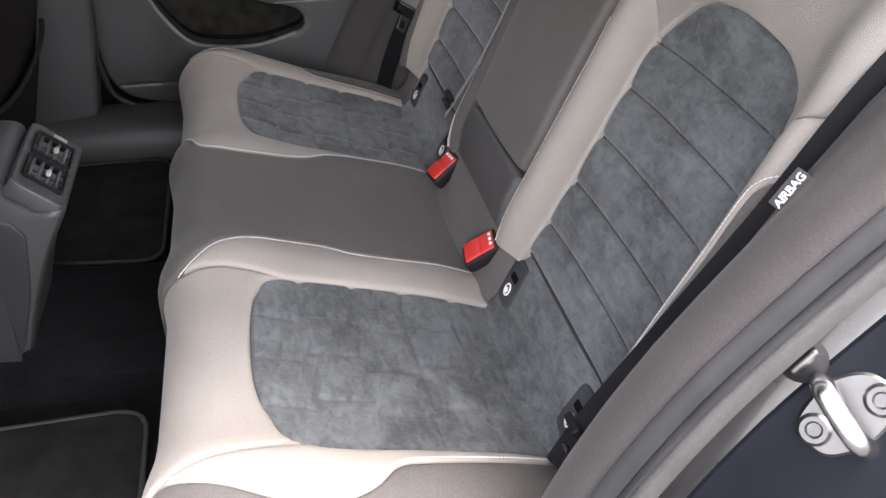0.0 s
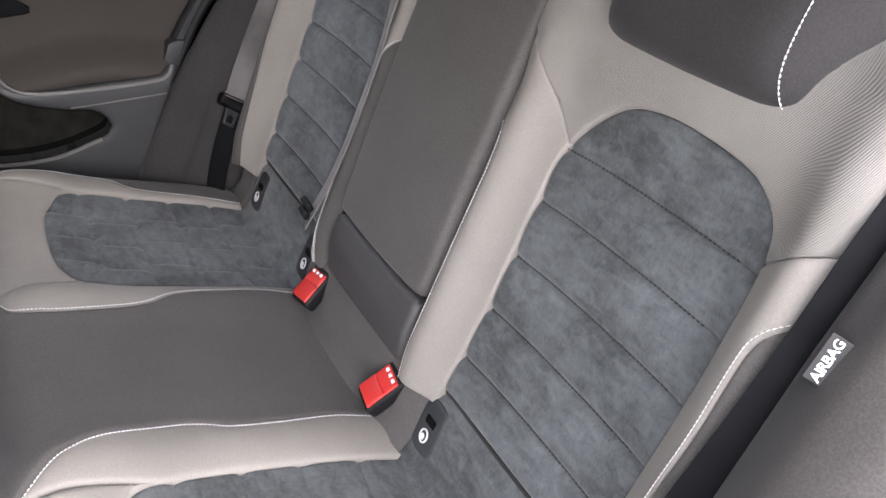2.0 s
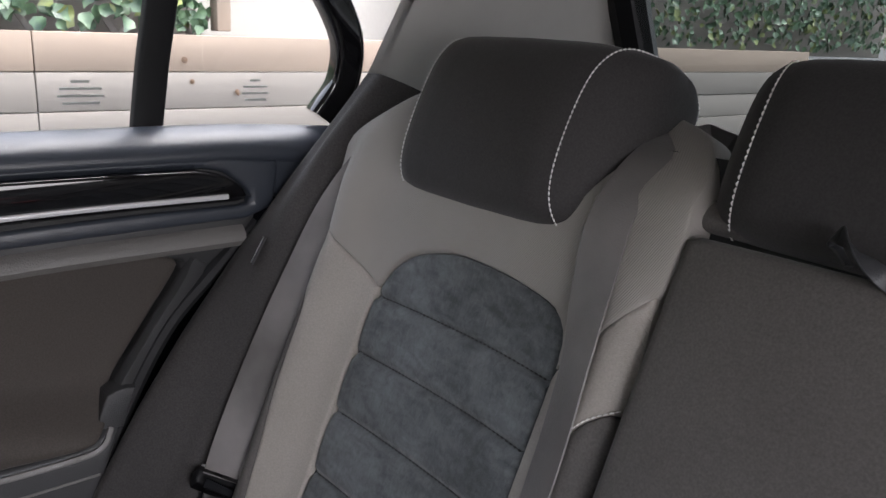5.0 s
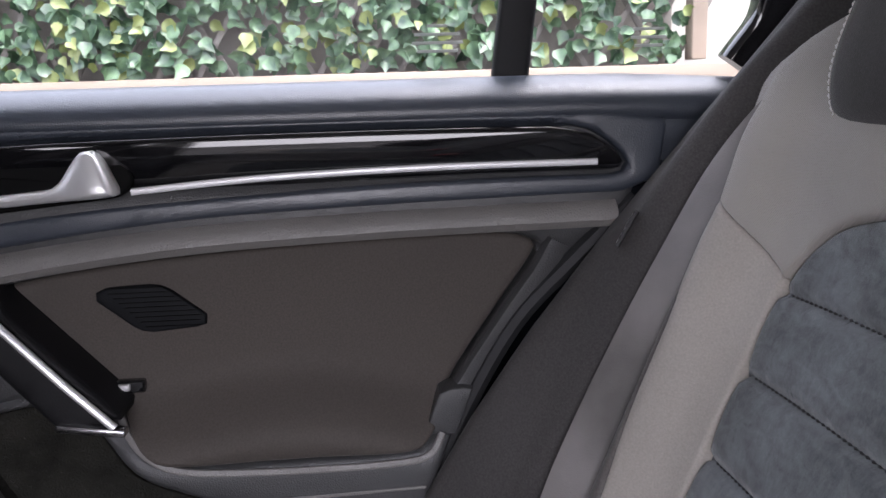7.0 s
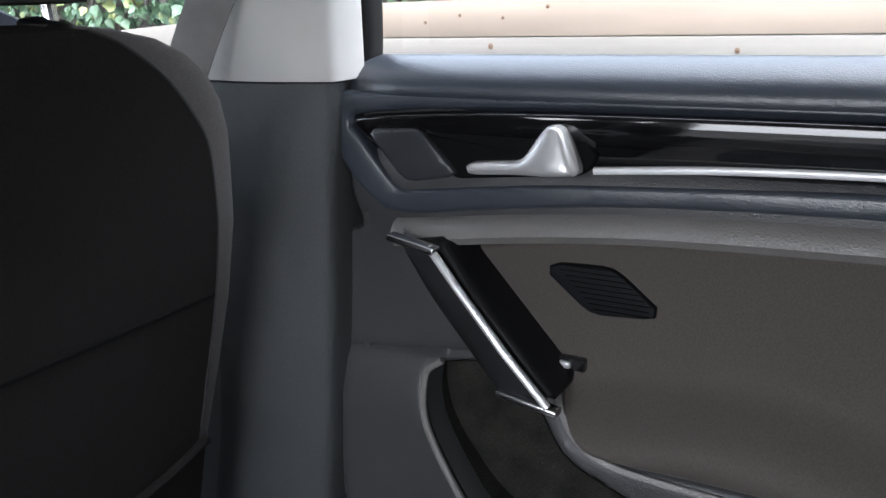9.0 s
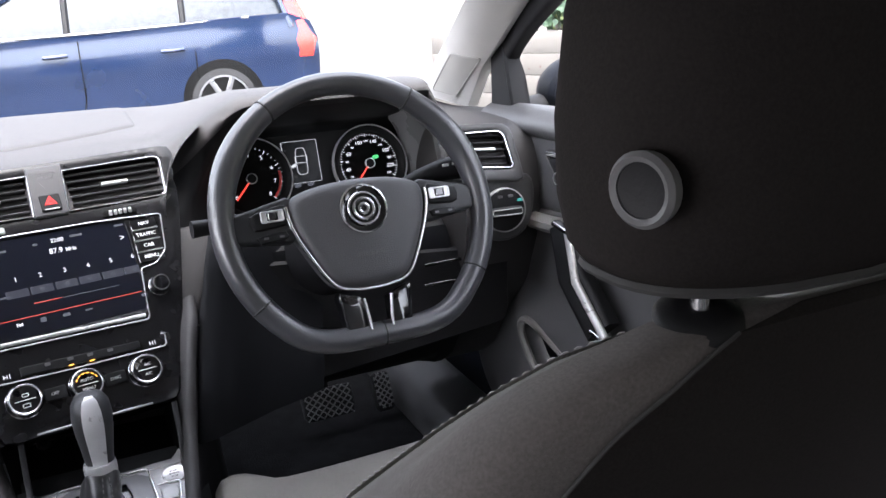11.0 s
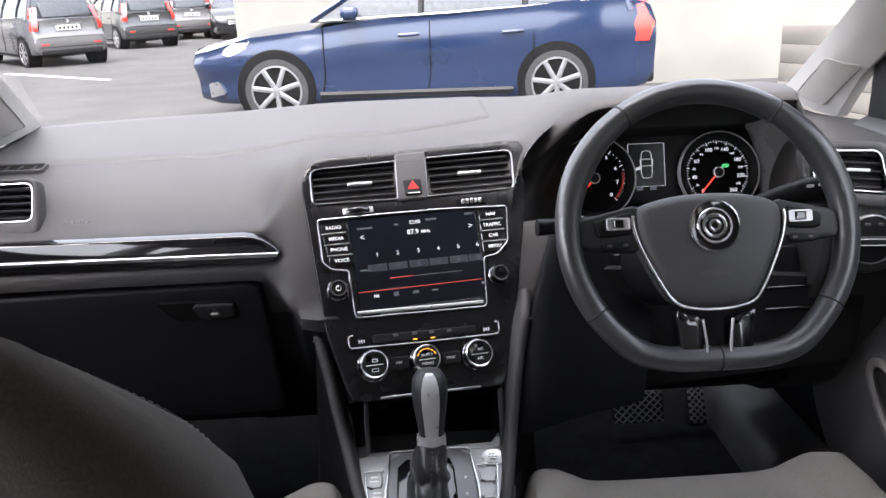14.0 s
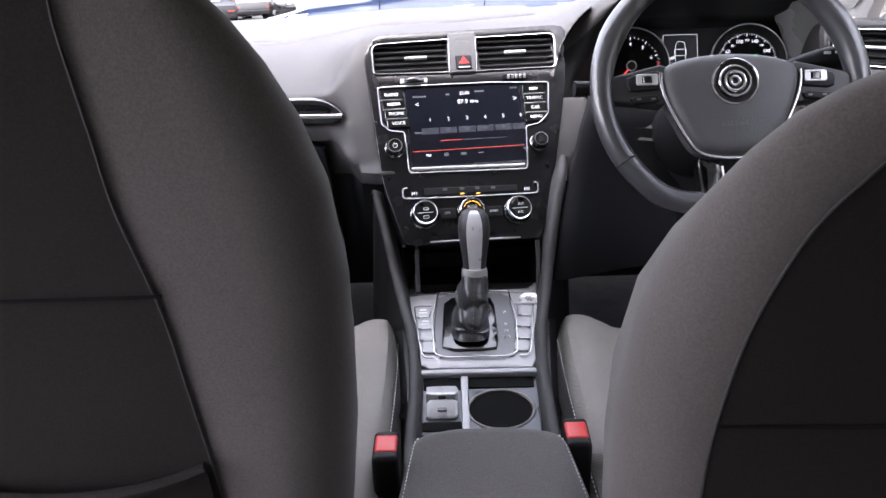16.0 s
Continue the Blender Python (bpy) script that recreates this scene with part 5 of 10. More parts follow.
part("switch_key", g, SILVER, sw, "small silver key")
# map pocket and its lip
g = Geo()
g.patch(inset(PKT, -0.004).tolist(), door, lambda u, v: -0.035 + 0 * u, 0.02, (), 0.01, 0.002, 0.0)
part("pocket_lining", g, POCKETFELT, rear_door, "black felt lining of the door pocket")
g = Geo()
rows = [[tuple(q) for q in door(np.array(PKT)[:, 0], np.array(PKT)[:, 1], hdoor(np.array(PKT)[:, 0], np.array(PKT)[:, 1]) - 0.002)], [tuple(q) for q in door(np.array(PKT)[:, 0], np.array(PKT)[:, 1], np.full(len(PKT), -0.036))]]
g.loft(rows, cap=False)
part("pocket_wall", g, POCKETFELT, rear_door)
g = Geo()
lw = spline([(0.528, 0.724), (0.546, 0.706), (0.542, 0.655), (0.517, 0.608), (0.477, 0.563), (0.43, 0.545), (0.33, 0.542), (0.24, 0.566)], 6)
g.tube([tuple(door(np.array([a]), np.array([b]), hdoor(np.array([a]), np.array([b])) + 0.001)[0]) for a, b in lw], 0.004, 8)
part("pocket_lip", g, BAND, rear_door, "grey rolled lip of the pocket")
# rubber seal along the shut line
g = Geo()
g.tube([(0.700, a - 0.006, b) for a, b in spline(REAR[1:], 5)], 0.010, 8)
part("door_seal", g, RUBBER, rear_door)
g = Geo()
g.tube([(0.703, a, b) for a, b in spline([(0.646, 1.02), (0.648, 0.87), (0.668, 0.56), (0.664, 0.49), (0.636, 0.418), (0.52, 0.388), (0.2, 0.385)], 5)], 0.007, 8)
part("door_seal", g, RUBBER, rear_door)
# window frame and panes
g = Geo()
fr = spline([(0.742, 0.640, 1.0), (0.735, 0.632, 1.1), (0.700, 0.625, 1.24), (0.690, 0.60, 1.285)], 4)
g.sweep(fr, (-1, 0, 0), rrect(0.045, 0.03, 0.01))
part("window_frame", g, MATT, rear_door, "black front upright of the window frame")
g = Geo()
fr = spline([(0.690, 0.62, 1.285), (0.690, 0.3, 1.293), (0.695, 0.02, 1.278), (0.708, -0.16, 1.23), (0.72, -0.235, 1.15), (0.735, -0.245, 1.08), (0.742, -0.215, 1.03)], 6)
g.sweep(fr, (-1, 0, 0), rrect(0.042, 0.03, 0.01))
part("window_frame", g, GLOSS, rear_door, "black curved rear upright of the window frame")
g = Geo()
g.sweep([(0.756, 0.012, 1.01), (0.748, 0.002, 1.10), (0.715, -0.02, 1.28)], (-1, 0, 0), rrect(0.036, 0.02, 0.006))
part("divider_bar", g, MATT, rear_door, "black upright between window and quarter pane")
for y0, y1 in ((0.64, 0.01), (0.01, -0.25)):
    g = Geo()
    g.loft([[(0.762, y0, 1.0), (0.752, y0, 1.12), (0.712, y0 - 0.01, 1.29)], [(0.762, y1, 1.0), (0.752, y1, 1.12), (0.712, y1 + 0.0, 1.29)]], closed=False)
    pn = part("pane", g, CLEAR, rear_door, "clear side glass")
    pn.visible_shadow = False
# etched marks in the glass corners, too small to read
for y0, w in ((0.08, 0.05), (-0.13, 0.036)):
    g = Geo()
    for k, ww in enumerate((0.4, 0.9, 1.0, 0.8)):
        g.rbox((0.757, y0, 1.078 - k * 0.008), (0.0006, w * ww, 0.003), 0.0002)
    tagged(part("etched_mark", g, material("etched_glass_mark", (0.36, 0.38, 0.36), 0.8, bump=0), rear_door), kind="stuff")

# ---- right front door, seen past the driver's seat ----
fdoor = thing("door_2", (0.72, 1.2, 0.38), "closed front car door with charcoal lining, gloss black panel and mirror switch", "car door", "", "structure")
g = Geo()
fb = fillet([(0.82, 0.985), (0.80, 0.42), (1.55, 0.40, 0.06), (1.70, 0.52, 0.08), (1.72, 0.90, 0.05), (1.66, 0.985)], 0.03)
fpk = spline([(1.08, 0.60), (1.30, 0.615), (1.46, 0.66), (1.515, 0.66), (1.52, 0.635), (1.48, 0.59), (1.42, 0.555), (1.33, 0.53), (1.1, 0.52)], 5, True)
g.patch(fb, door, lambda u, v: 0.03 * ss(0.74, 0.66, v), 0.02, (fpk,), 0.01, 0.008, 0.03, [([(0.85, 0.905), (1.2, 0.885), (1.5, 0.862), (1.70, 0.86)], 0.003, 0.004), ([(0.85, 0.87), (1.3, 0.855), (1.5, 0.835), (1.70, 0.835)], 0.003, 0.004)])
# lining in the lightened copy, with the light put into its colour
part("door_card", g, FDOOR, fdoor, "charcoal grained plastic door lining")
g = Geo()
rows = []
for y in np.linspace(0.80, 1.70, 20):
    q = float(ss(1.45, 1.72, y))
    rows.append([(x + 0.0 * q, y, z - 0.012 * q) for x, z in sec])
g.loft(rows, closed=False)
part("window_ledge", g, FDOOR, fdoor, "dark soft-touch ledge under the window")
g = Geo()
fg = fillet([(1.485, 0.965, 0.012), (1.15, 0.975), (0.86, 0.98), (0.86, 0.925), (1.15, 0.912), (1.40, 0.893, 0.012)], 0.006)
g.patch(fg, door, lambda u, v: 0.012 + 0 * u, 0.014, (), 0.004, 0.004, 0.03)
fgl = part("gloss_moulding", g, GLOSS, fdoor, "gloss black moulding")
g = Geo()
g.patch(fillet([(1.462, 0.956), (1.355, 0.960), (1.315, 0.916), (1.405, 0.903)], 0.008), door, lambda u, v: 0.018 + 0 * u, 0.012, (), 0.004, 0.003, 0.01)
sp_ = part("switch_plate", g, MATT, fgl, "matt black switch plate")
g = Geo()
g.ring(fillet([(1.470, 0.962), (1.353, 0.966), (1.308, 0.914), (1.405, 0.897)], 0.012), 0.003, door, 0.008, 0.0165)
part("plate_rim", g, BAND, sp_, "grey rim round the switch plate")
g = Geo()
g.lathe([(0.014, 0.0), (0.014, 0.004), (0.0115, 0.006), (0.0105, 0.020), (0.009, 0.022), (0.0, 0.022)], (0.688, 1.395, 0.938), (-1, 0, 0), 20)
part("mirror_knob", g, MATT, fgl, "round mirror adjuster knob")
g = Geo()
g.lathe([(0.0095, 0.0), (0.0095, 0.003), (0.0075, 0.003), (0.0075, 0.0)], (0.6665, 1.395, 0.938), (-1, 0, 0), 20)
part("knob_ring", g, SILVER, fgl, "silver knob ring")
g = Geo()
g.ring(rrect(0.017, 0.036, 0.003, 1.346, 0.932), 0.0015, door, 0.015, 0.021)
part("lock_switch", g, SILVER, fgl, "silver-rimmed lock switch")
g = Geo()
g.patch(fillet([(1.30, 0.915), (1.23, 0.925), (1.20, 0.96), (1.18, 0.955), (1.19, 0.912)], 0.006), door, lambda u, v: 0.034 + 0 * u, 0.008, (), 0.006, 0.006, 0.02)
part("release_handle", g, SILVER, fgl, "satin silver release handle")
g = Geo()
bl = spline([(0.690, 1.70, 0.848), (0.690, 1.5, 0.848), (0.690, 1.3, 0.870), (0.690, 1.1, 0.885), (0.690, 0.84, 0.893)], 6)
g.sweep(bl, [V3((-0.72, 0, 0.69))] * len(bl), [(-0.0135, -0.008), (-0.012, 0.001), (-0.004, 0.005), (0.006, 0.005), (0.0135, -0.001), (0.0145, -0.01)])
part("moulding", g, BAND, fdoor, "grained grey moulding")
g = Geo()
g.sweep([(0.676, 1.385, 0.866), (0.662, 1.34, 0.80), (0.664, 1.268, 0.737)], (-0.9, -0.3, 0.2), rrect(0.05, 0.03, 0.008))
fgrab = part("grab_handle", g, MATT, fdoor, "black sloping grab handle")
g = Geo()
g.sweep([(0.664, 1.364, 0.864), (0.648, 1.318, 0.80), (0.650, 1.247, 0.738)], (-0.9, -0.3, 0.2), rrect(0.012, 0.010, 0.004))
part("handle_edge", g, SILVER, fgrab, "satin silver edge")
for q in ((0.664, 1.376, 0.867), (0.652, 1.258, 0.7345)):
    g = Geo()
    g.rbox(q, (0.016, 0.045, 0.008), 0.003, Matrix.Rotation(radians(8), 4, "X"))
    part("end_cap", g, CHROME, fgrab, "chrome end cap")
g = Geo()
g.rbox((0.665, 1.06, 0.715), (0.10, 0.40, 0.05), 0.02)
fa = part("armrest", g, FDOOR, fdoor, "charcoal armrest")
g = Geo()
g.rbox((0.655, 1.15, 0.742), (0.06, 0.14, 0.006), 0.003)
fs_ = part("switch_panel", g, GLOSS, fdoor, "black window switch panel")
for a in (1.12, 1.155, 1.19):
    g = Geo()
    g.rbox((0.652, a, 0.747), (0.016, 0.022, 0.008), 0.003)
    part("switch_key", g, MATT, fs_)
g = Geo()
g.patch(inset(fpk, -0.004).tolist(), door, lambda u, v: -0.035 + 0 * u, 0.02, (), 0.01, 0.002, 0.0)
# pocket's inner shade put into the colour
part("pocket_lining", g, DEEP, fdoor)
g = Geo()
g.tube([tuple(door(np.array([a]), np.array([b]), np.array([0.027]))[0]) for a, b in spline([(1.30, 0.618), (1.46, 0.664), (1.515, 0.664), (1.522, 0.635), (1.48, 0.588), (1.42, 0.553), (1.33, 0.528), (1.1, 0.518)], 5)], 0.007, 8)
part("pocket_lip", g, BAND, fdoor, "grey rolled lip of the pocket")
g = Geo()
g.sweep([(0.735, 0.80, 1.01), (0.715, 0.79, 1.18), (0.69, 0.78, 1.30)], (-1, 0, 0), rrect(0.03, 0.03, 0.01))
part("window_frame", g, MATT, fdoor, "black rear upright of the window frame")
g = Geo()
g.sweep(spline([(0.758, 1.655, 0.985), (0.752, 1.668, 1.05), (0.738, 1.66, 1.11), (0.715, 1.50, 1.20), (0.695, 1.3, 1.275), (0.69, 1.0, 1.30)], 5), (-1, 0, 0), rrect(0.045, 0.03, 0.01))
part("window_frame", g, MATT, fdoor, "black front upright of the window frame")
g = Geo()
g.prism(fillet([(1.70, 0.985), (1.615, 0.985), (1.655, 1.125), (1.70, 1.10)], 0.006), lambda u, v, h: door(u, v, h - 0.045), 0.0, 0.03, 0.004)
part("mirror_base", g, MATT, fdoor, "black triangular mirror base")
g = Geo()
g.loft([[(0.765, 0.80, 0.99), (0.752, 0.80, 1.12), (0.712, 0.80, 1.30)], [(0.765, 1.63, 0.98), (0.752, 1.64, 1.11), (0.75, 1.645, 1.12)]], closed=False)
pn = part("pane", g, CLEAR, fdoor, "clear side glass")
pn.visible_shadow = False
g = Geo()
g.add([(0.775, 1.72, 0.965), (0.775, 1.96, 0.985), (0.745, 1.72, 1.10)], [[0, 1, 2]])
pn = part("quarter_pane", g, CLEAR, fdoor, "small clear quarter pane")
pn.visible_shadow = False
# exterior mirror
mir = thing("wing_mirror", (0.84, 1.70, 0.97), "black exterior mirror with its glass towards the driver", "wing mirror")
g = Geo()
sec_m = lambda k, r: [(0.95 + 0.130 * r * math.cos(a) * (1 if math.cos(a) > 0 else 0.98), 1.66 + k, 1.022 + 0.076 * r * math.sin(a) * (1 if math.sin(a) > 0 else 0.85)) for a in np.linspace(0, 2 * math.pi, 24, endpoint=False)]
rows = [sec_m(0.0, 0.93), sec_m(0.01, 1.0), sec_m(0.04, 1.0), sec_m(0.075, 0.88), sec_m(0.105, 0.62), sec_m(0.12, 0.25)]
g.loft(rows)
part("housing", g, PAINT, mir, "gloss black housing")
g = Geo()
g.tube([(0.77, 1.69, 0.99), (0.86, 1.70, 1.0)], 0.025, 10)
part("arm", g, MATT, mir)
g = Geo()
f = frame_of((0.925, 1.659, 1.028), (1, 0.12, 0), (0, 0, 1))
g.prism(spline([(0.0, -0.045), (-0.005, 0.02), (0.015, 0.05), (0.08, 0.045), (0.095, 0.01), (0.085, -0.04)], 4, True), f, -0.002, 0.002, 0.001)
part("mirror_glass", g, material("mirror_silver", (0.9, 0.9, 0.9), 0.02, 1.0, bump=0, var=0.01, rough_var=0.0), mir, "mirror glass")

# ---- left front door, barely seen ----
ld = thing("door_3", (-0.72, 1.2, 0.38), "closed passenger door with charcoal lining", "car door", "", "structure")
lf = lambda u, v, h: door(u, v, h) * np.array((-1, 1, 1))
g = Geo()
g.patch(fillet([(0.82, 0.985), (0.80, 0.42), (1.55, 0.40, 0.06), (1.70, 0.52, 0.08), (1.72, 0.90, 0.05), (1.66, 0.985)], 0.03), lf, lambda u, v: 0.03 * ss(0.74, 0.66, v), 0.03, (), 0.01, 0.008, 0.03)
part("door_card", g, DOORSKIN, ld)
g = Geo()
g.loft([[(-x, y, z) for x, z in sec] for y in np.linspace(0.80, 1.50, 10)], closed=False)
part("window_ledge", g, DOORBELT, ld)
g = Geo()
g.sweep(spline([(-0.758, 1.655, 0.985), (-0.752, 1.668, 1.05), (-0.738, 1.66, 1.11), (-0.715, 1.50, 1.20), (-0.695, 1.3, 1.275), (-0.69, 1.0, 1.30)], 5), (1, 0, 0), rrect(0.045, 0.03, 0.01))
part("window_frame", g, MATT, ld)
g = Geo()
g.prism(fillet([(1.70, 0.985), (1.615, 0.985), (1.655, 1.125), (1.70, 1.10)], 0.006), lambda u, v, h: lf(u, v, h - 0.045), 0.0, 0.03, 0.004)
part("mirror_base", g, MATT, ld)
g = Geo()
g.loft([[(-0.765, 0.80, 0.99), (-0.752, 0.80, 1.12), (-0.712, 0.80, 1.30)], [(-0.765, 1.63, 0.98), (-0.752, 1.64, 1.11), (-0.75, 1.645, 1.12)]], closed=False)
pn = part("pane", g, CLEAR, ld)
pn.visible_shadow = False

# ---- front seats ----
def seat_ring(z, half, yb, yf, front, cx=0.0, grow=0.0):
    """A horizontal section of a backrest, 48 points: boxy behind, hollow and narrower in front."""
    h, hf = half + grow, front + grow
    p = fillet([(-hf, yf + grow, 0.045), (-h - 0.004, yb - grow, 0.070), (h + 0.004, yb - grow, 0.070), (hf, yf + grow, 0.045)], 0.05, 11)
    out = []
    for x, y in p:
        if y > (yb + yf) / 2:
            y -= 0.05 * (1 - min(1, abs(x) / h) ** 2)
        else:
            y -= 0.010 * (1 - min(1, abs(x) / h) ** 2)
        out.append((cx + x, y, z))
    return out


def front_seat(cx, label, seam, dz=0.0, dy=0.0, dw=0.0):
    st = thing("car_seat", (cx, 1.1, 0.34), label, "car seat", "front seats")
    table = [(0.42, 0.235, 0.80, 0.93, 0.232), (0.52, 0.252, 0.775, 0.93, 0.248), (0.62, 0.266, 0.752, 0.92, 0.258), (0.72, 0.277, 0.727, 0.905, 0.260), (0.80, 0.282, 0.706, 0.885, 0.258), (0.88, 0.278, 0.684, 0.850, 0.248), (0.93, 0.268, 0.670, 0.815, 0.232), (0.97, 0.254, 0.658, 0.780, 0.213), (1.00, 0.237, 0.650, 0.755, 0.194), (1.025, 0.216, 0.645, 0.735, 0.172), (1.042, 0.190, 0.641, 0.722, 0.148), (1.055, 0.157, 0.640, 0.706, 0.120), (1.064, 0.115, 0.642, 0.696, 0.090), (1.069, 0.070, 0.648, 0.684, 0.055)]
    table = [(z + dz, h + dw, yb + dy, yf + dy, hf + dw) for z, h, yb, yf, hf in table]
    rings = [seat_ring(*q, cx) for q in table]
    g = Geo()
    g.loft(rings)
    # pale sides against a dark back panel paint how the light falls
    part("backrest", g, SEATSIDE, st, "cloth backrest sides lightened as if lit")
    g = Geo()
    panel = []
    for z, h, yb, yf, hf in table:
        back = sorted((x - cx, y) for x, y, _ in seat_ring(z, h, yb, yf, hf, cx)[13:35])
        w = min(float(np.interp(z - dz, seam[0], seam[1])), h - 0.035)
        panel.append([(cx + x, float(np.interp(x, [q[0] for q in back], [q[1] for q in back])) - 0.003, z) for x in np.linspace(-w, w, 21)])
    g.loft(panel, closed=False)
    part("back_panel", g, SEATBACK, st, "charcoal cloth panel across the back")
    # taupe face of the backrest, just proud of the core
    fr = []
    for q in table[1:12]:
        r = seat_ring(*q, cx, 0.003)
        fr.append(r[42:48] + r[0:6])
    g = Geo()
    g.loft(fr, closed=False)
    part("backrest_face", g, CUSHION, st, "grey ribbed cloth front of the backrest")
    for sd in (1, -1):
        ln = [seat_ring(*q, cx, 0.004)[43 if sd > 0 else 4] for q in table[:12]]
        g = Geo()
        g.stitches(spline(ln, 6), (sd, 0.0, 0.3), 0.0045, 0.003, 0.0009, 0.0)
        part("stitching", g, GREYTHREAD, st, "pale contrast stitching")
        ln = [r[-1 if sd > 0 else 0] for r in panel[1:-1]]
        g = Geo()
        g.tube(spline(ln, 5), 0.0011, 6)
        part("back_seam", g, SEAM, st)
    # rear map pocket
    g = Geo()
    pk = []
    pw = seam[1][1] - 0.004
    for k, (z, yy) in enumerate(((0.652, 0.739), (0.63, 0.745), (0.58, 0.758), (0.50, 0.780), (0.44, 0.797))):
        pk.append([(cx + x, yy + dy - 0.012 * (1 - (x / (pw + 0.01)) ** 4) - 0.006, z + dz - (0.02 * (1 - (x / pw) ** 2) if k == 0 else 0)) for x in np.linspace(-pw, pw, 15)])
    g.loft(pk, closed=False)
    part("map_pocket", g, SEATBACK, st, "charcoal cloth map pocket")
    g = Geo()
    g.tube([(cx + x, 0.7022 + dy - 0.010 * (1 - (x / 0.28) ** 2) - 0.003, 0.815 + dz) for x in np.linspace(-pw, pw, 15)], 0.0016, 6)
    part("cross_seam", g, DEEP, st)
    g = Geo()
    g.tube([(x, y - 0.001, z) for x, y, z in pk[0]], 0.005, 8)
    part("pocket_hem", g, SEATBACK, st)
    # seat cushion with side bolsters
    g = Geo()
    rows = []
    for y, zt, w in ((0.82, 0.53, 0.225), (0.95, 0.535, 0.232), (1.1, 0.548, 0.235), (1.22, 0.562, 0.237), (1.32, 0.572, 0.235), (1.385, 0.572, 0.229), (1.42, 0.552, 0.222), (1.43, 0.51, 0.216)):
        rows.append([(cx + x, y, zb) for x, zb in spline([(-w, 0.36), (-w - 0.012, 0.46), (-w, zt + 0.006), (-w + 0.03, zt + 0.022), (-w + 0.065, zt + 0.008), (-w + 0.10, zt - 0.004), (0, zt - 0.006), (w - 0.10, zt - 0.004), (w - 0.065, zt + 0.008), (w - 0.03, zt + 0.022), (w, zt + 0.006), (w + 0.012, 0.46), (w, 0.36)], 3)])
    g.loft(rows)
    part("seat_cushion", g, CUSHION, st, "grey ribbed cloth seat cushion")
    for sd in (1, -1):
        g = Geo()
        ln = [(cx + sd * (w + 0.004), y, zt + 0.004 - 0.03 * float(ss(1.30, 1.42, y))) for y, zt, w in ((0.9, 0.53, 0.230), (1.1, 0.548, 0.235), (1.22, 0.562, 0.237), (1.32, 0.572, 0.235), (1.385, 0.572, 0.229))]
        g.stitches(spline(ln, 8), (sd, 0, 0.6), 0.005, 0.003, 0.001, 0.001)
        part("stitching", g, STITCH, st)
        g = Geo()
        rows = []
        for y, zt, w in ((0.82, 0.53, 0.225), (1.1, 0.548, 0.235), (1.22, 0.562, 0.237), (1.32, 0.565, 0.235), (1.39, 0.545, 0.227)):
            rows.append([(cx + sd * (w + 0.003), y, zt + 0.001), (cx + sd * (w + 0.016), y, zt - 0.06), (cx + sd * (w + 0.012), y, 0.36)])
        g.loft(rows, closed=False)
        part("cushion_side", g, CHARCOAL, st, "charcoal cloth cushion side")
    g = Geo()
    g.rbox((cx, 1.1, 0.35), (0.36, 0.5, 0.06), 0.02)
    part("seat_base", g, MATT, st)
    return st


front_seat(0.345, "charcoal and taupe cloth driver's seat seen from behind", ((0.42, 0.84, 0.92, 0.98, 1.03, 1.06), (0.21, 0.222, 0.207, 0.185, 0.138, 0.09)), 0.0, 0.0, -0.004)
front_seat(-0.372, "charcoal and taupe cloth front passenger seat seen from behind", ((0.42, 0.63, 0.81, 0.87, 1.03, 1.06), (0.14, 0.128, 0.119, 0.108, 0.104, 0.06)), 0.084, 0.05, -0.032)


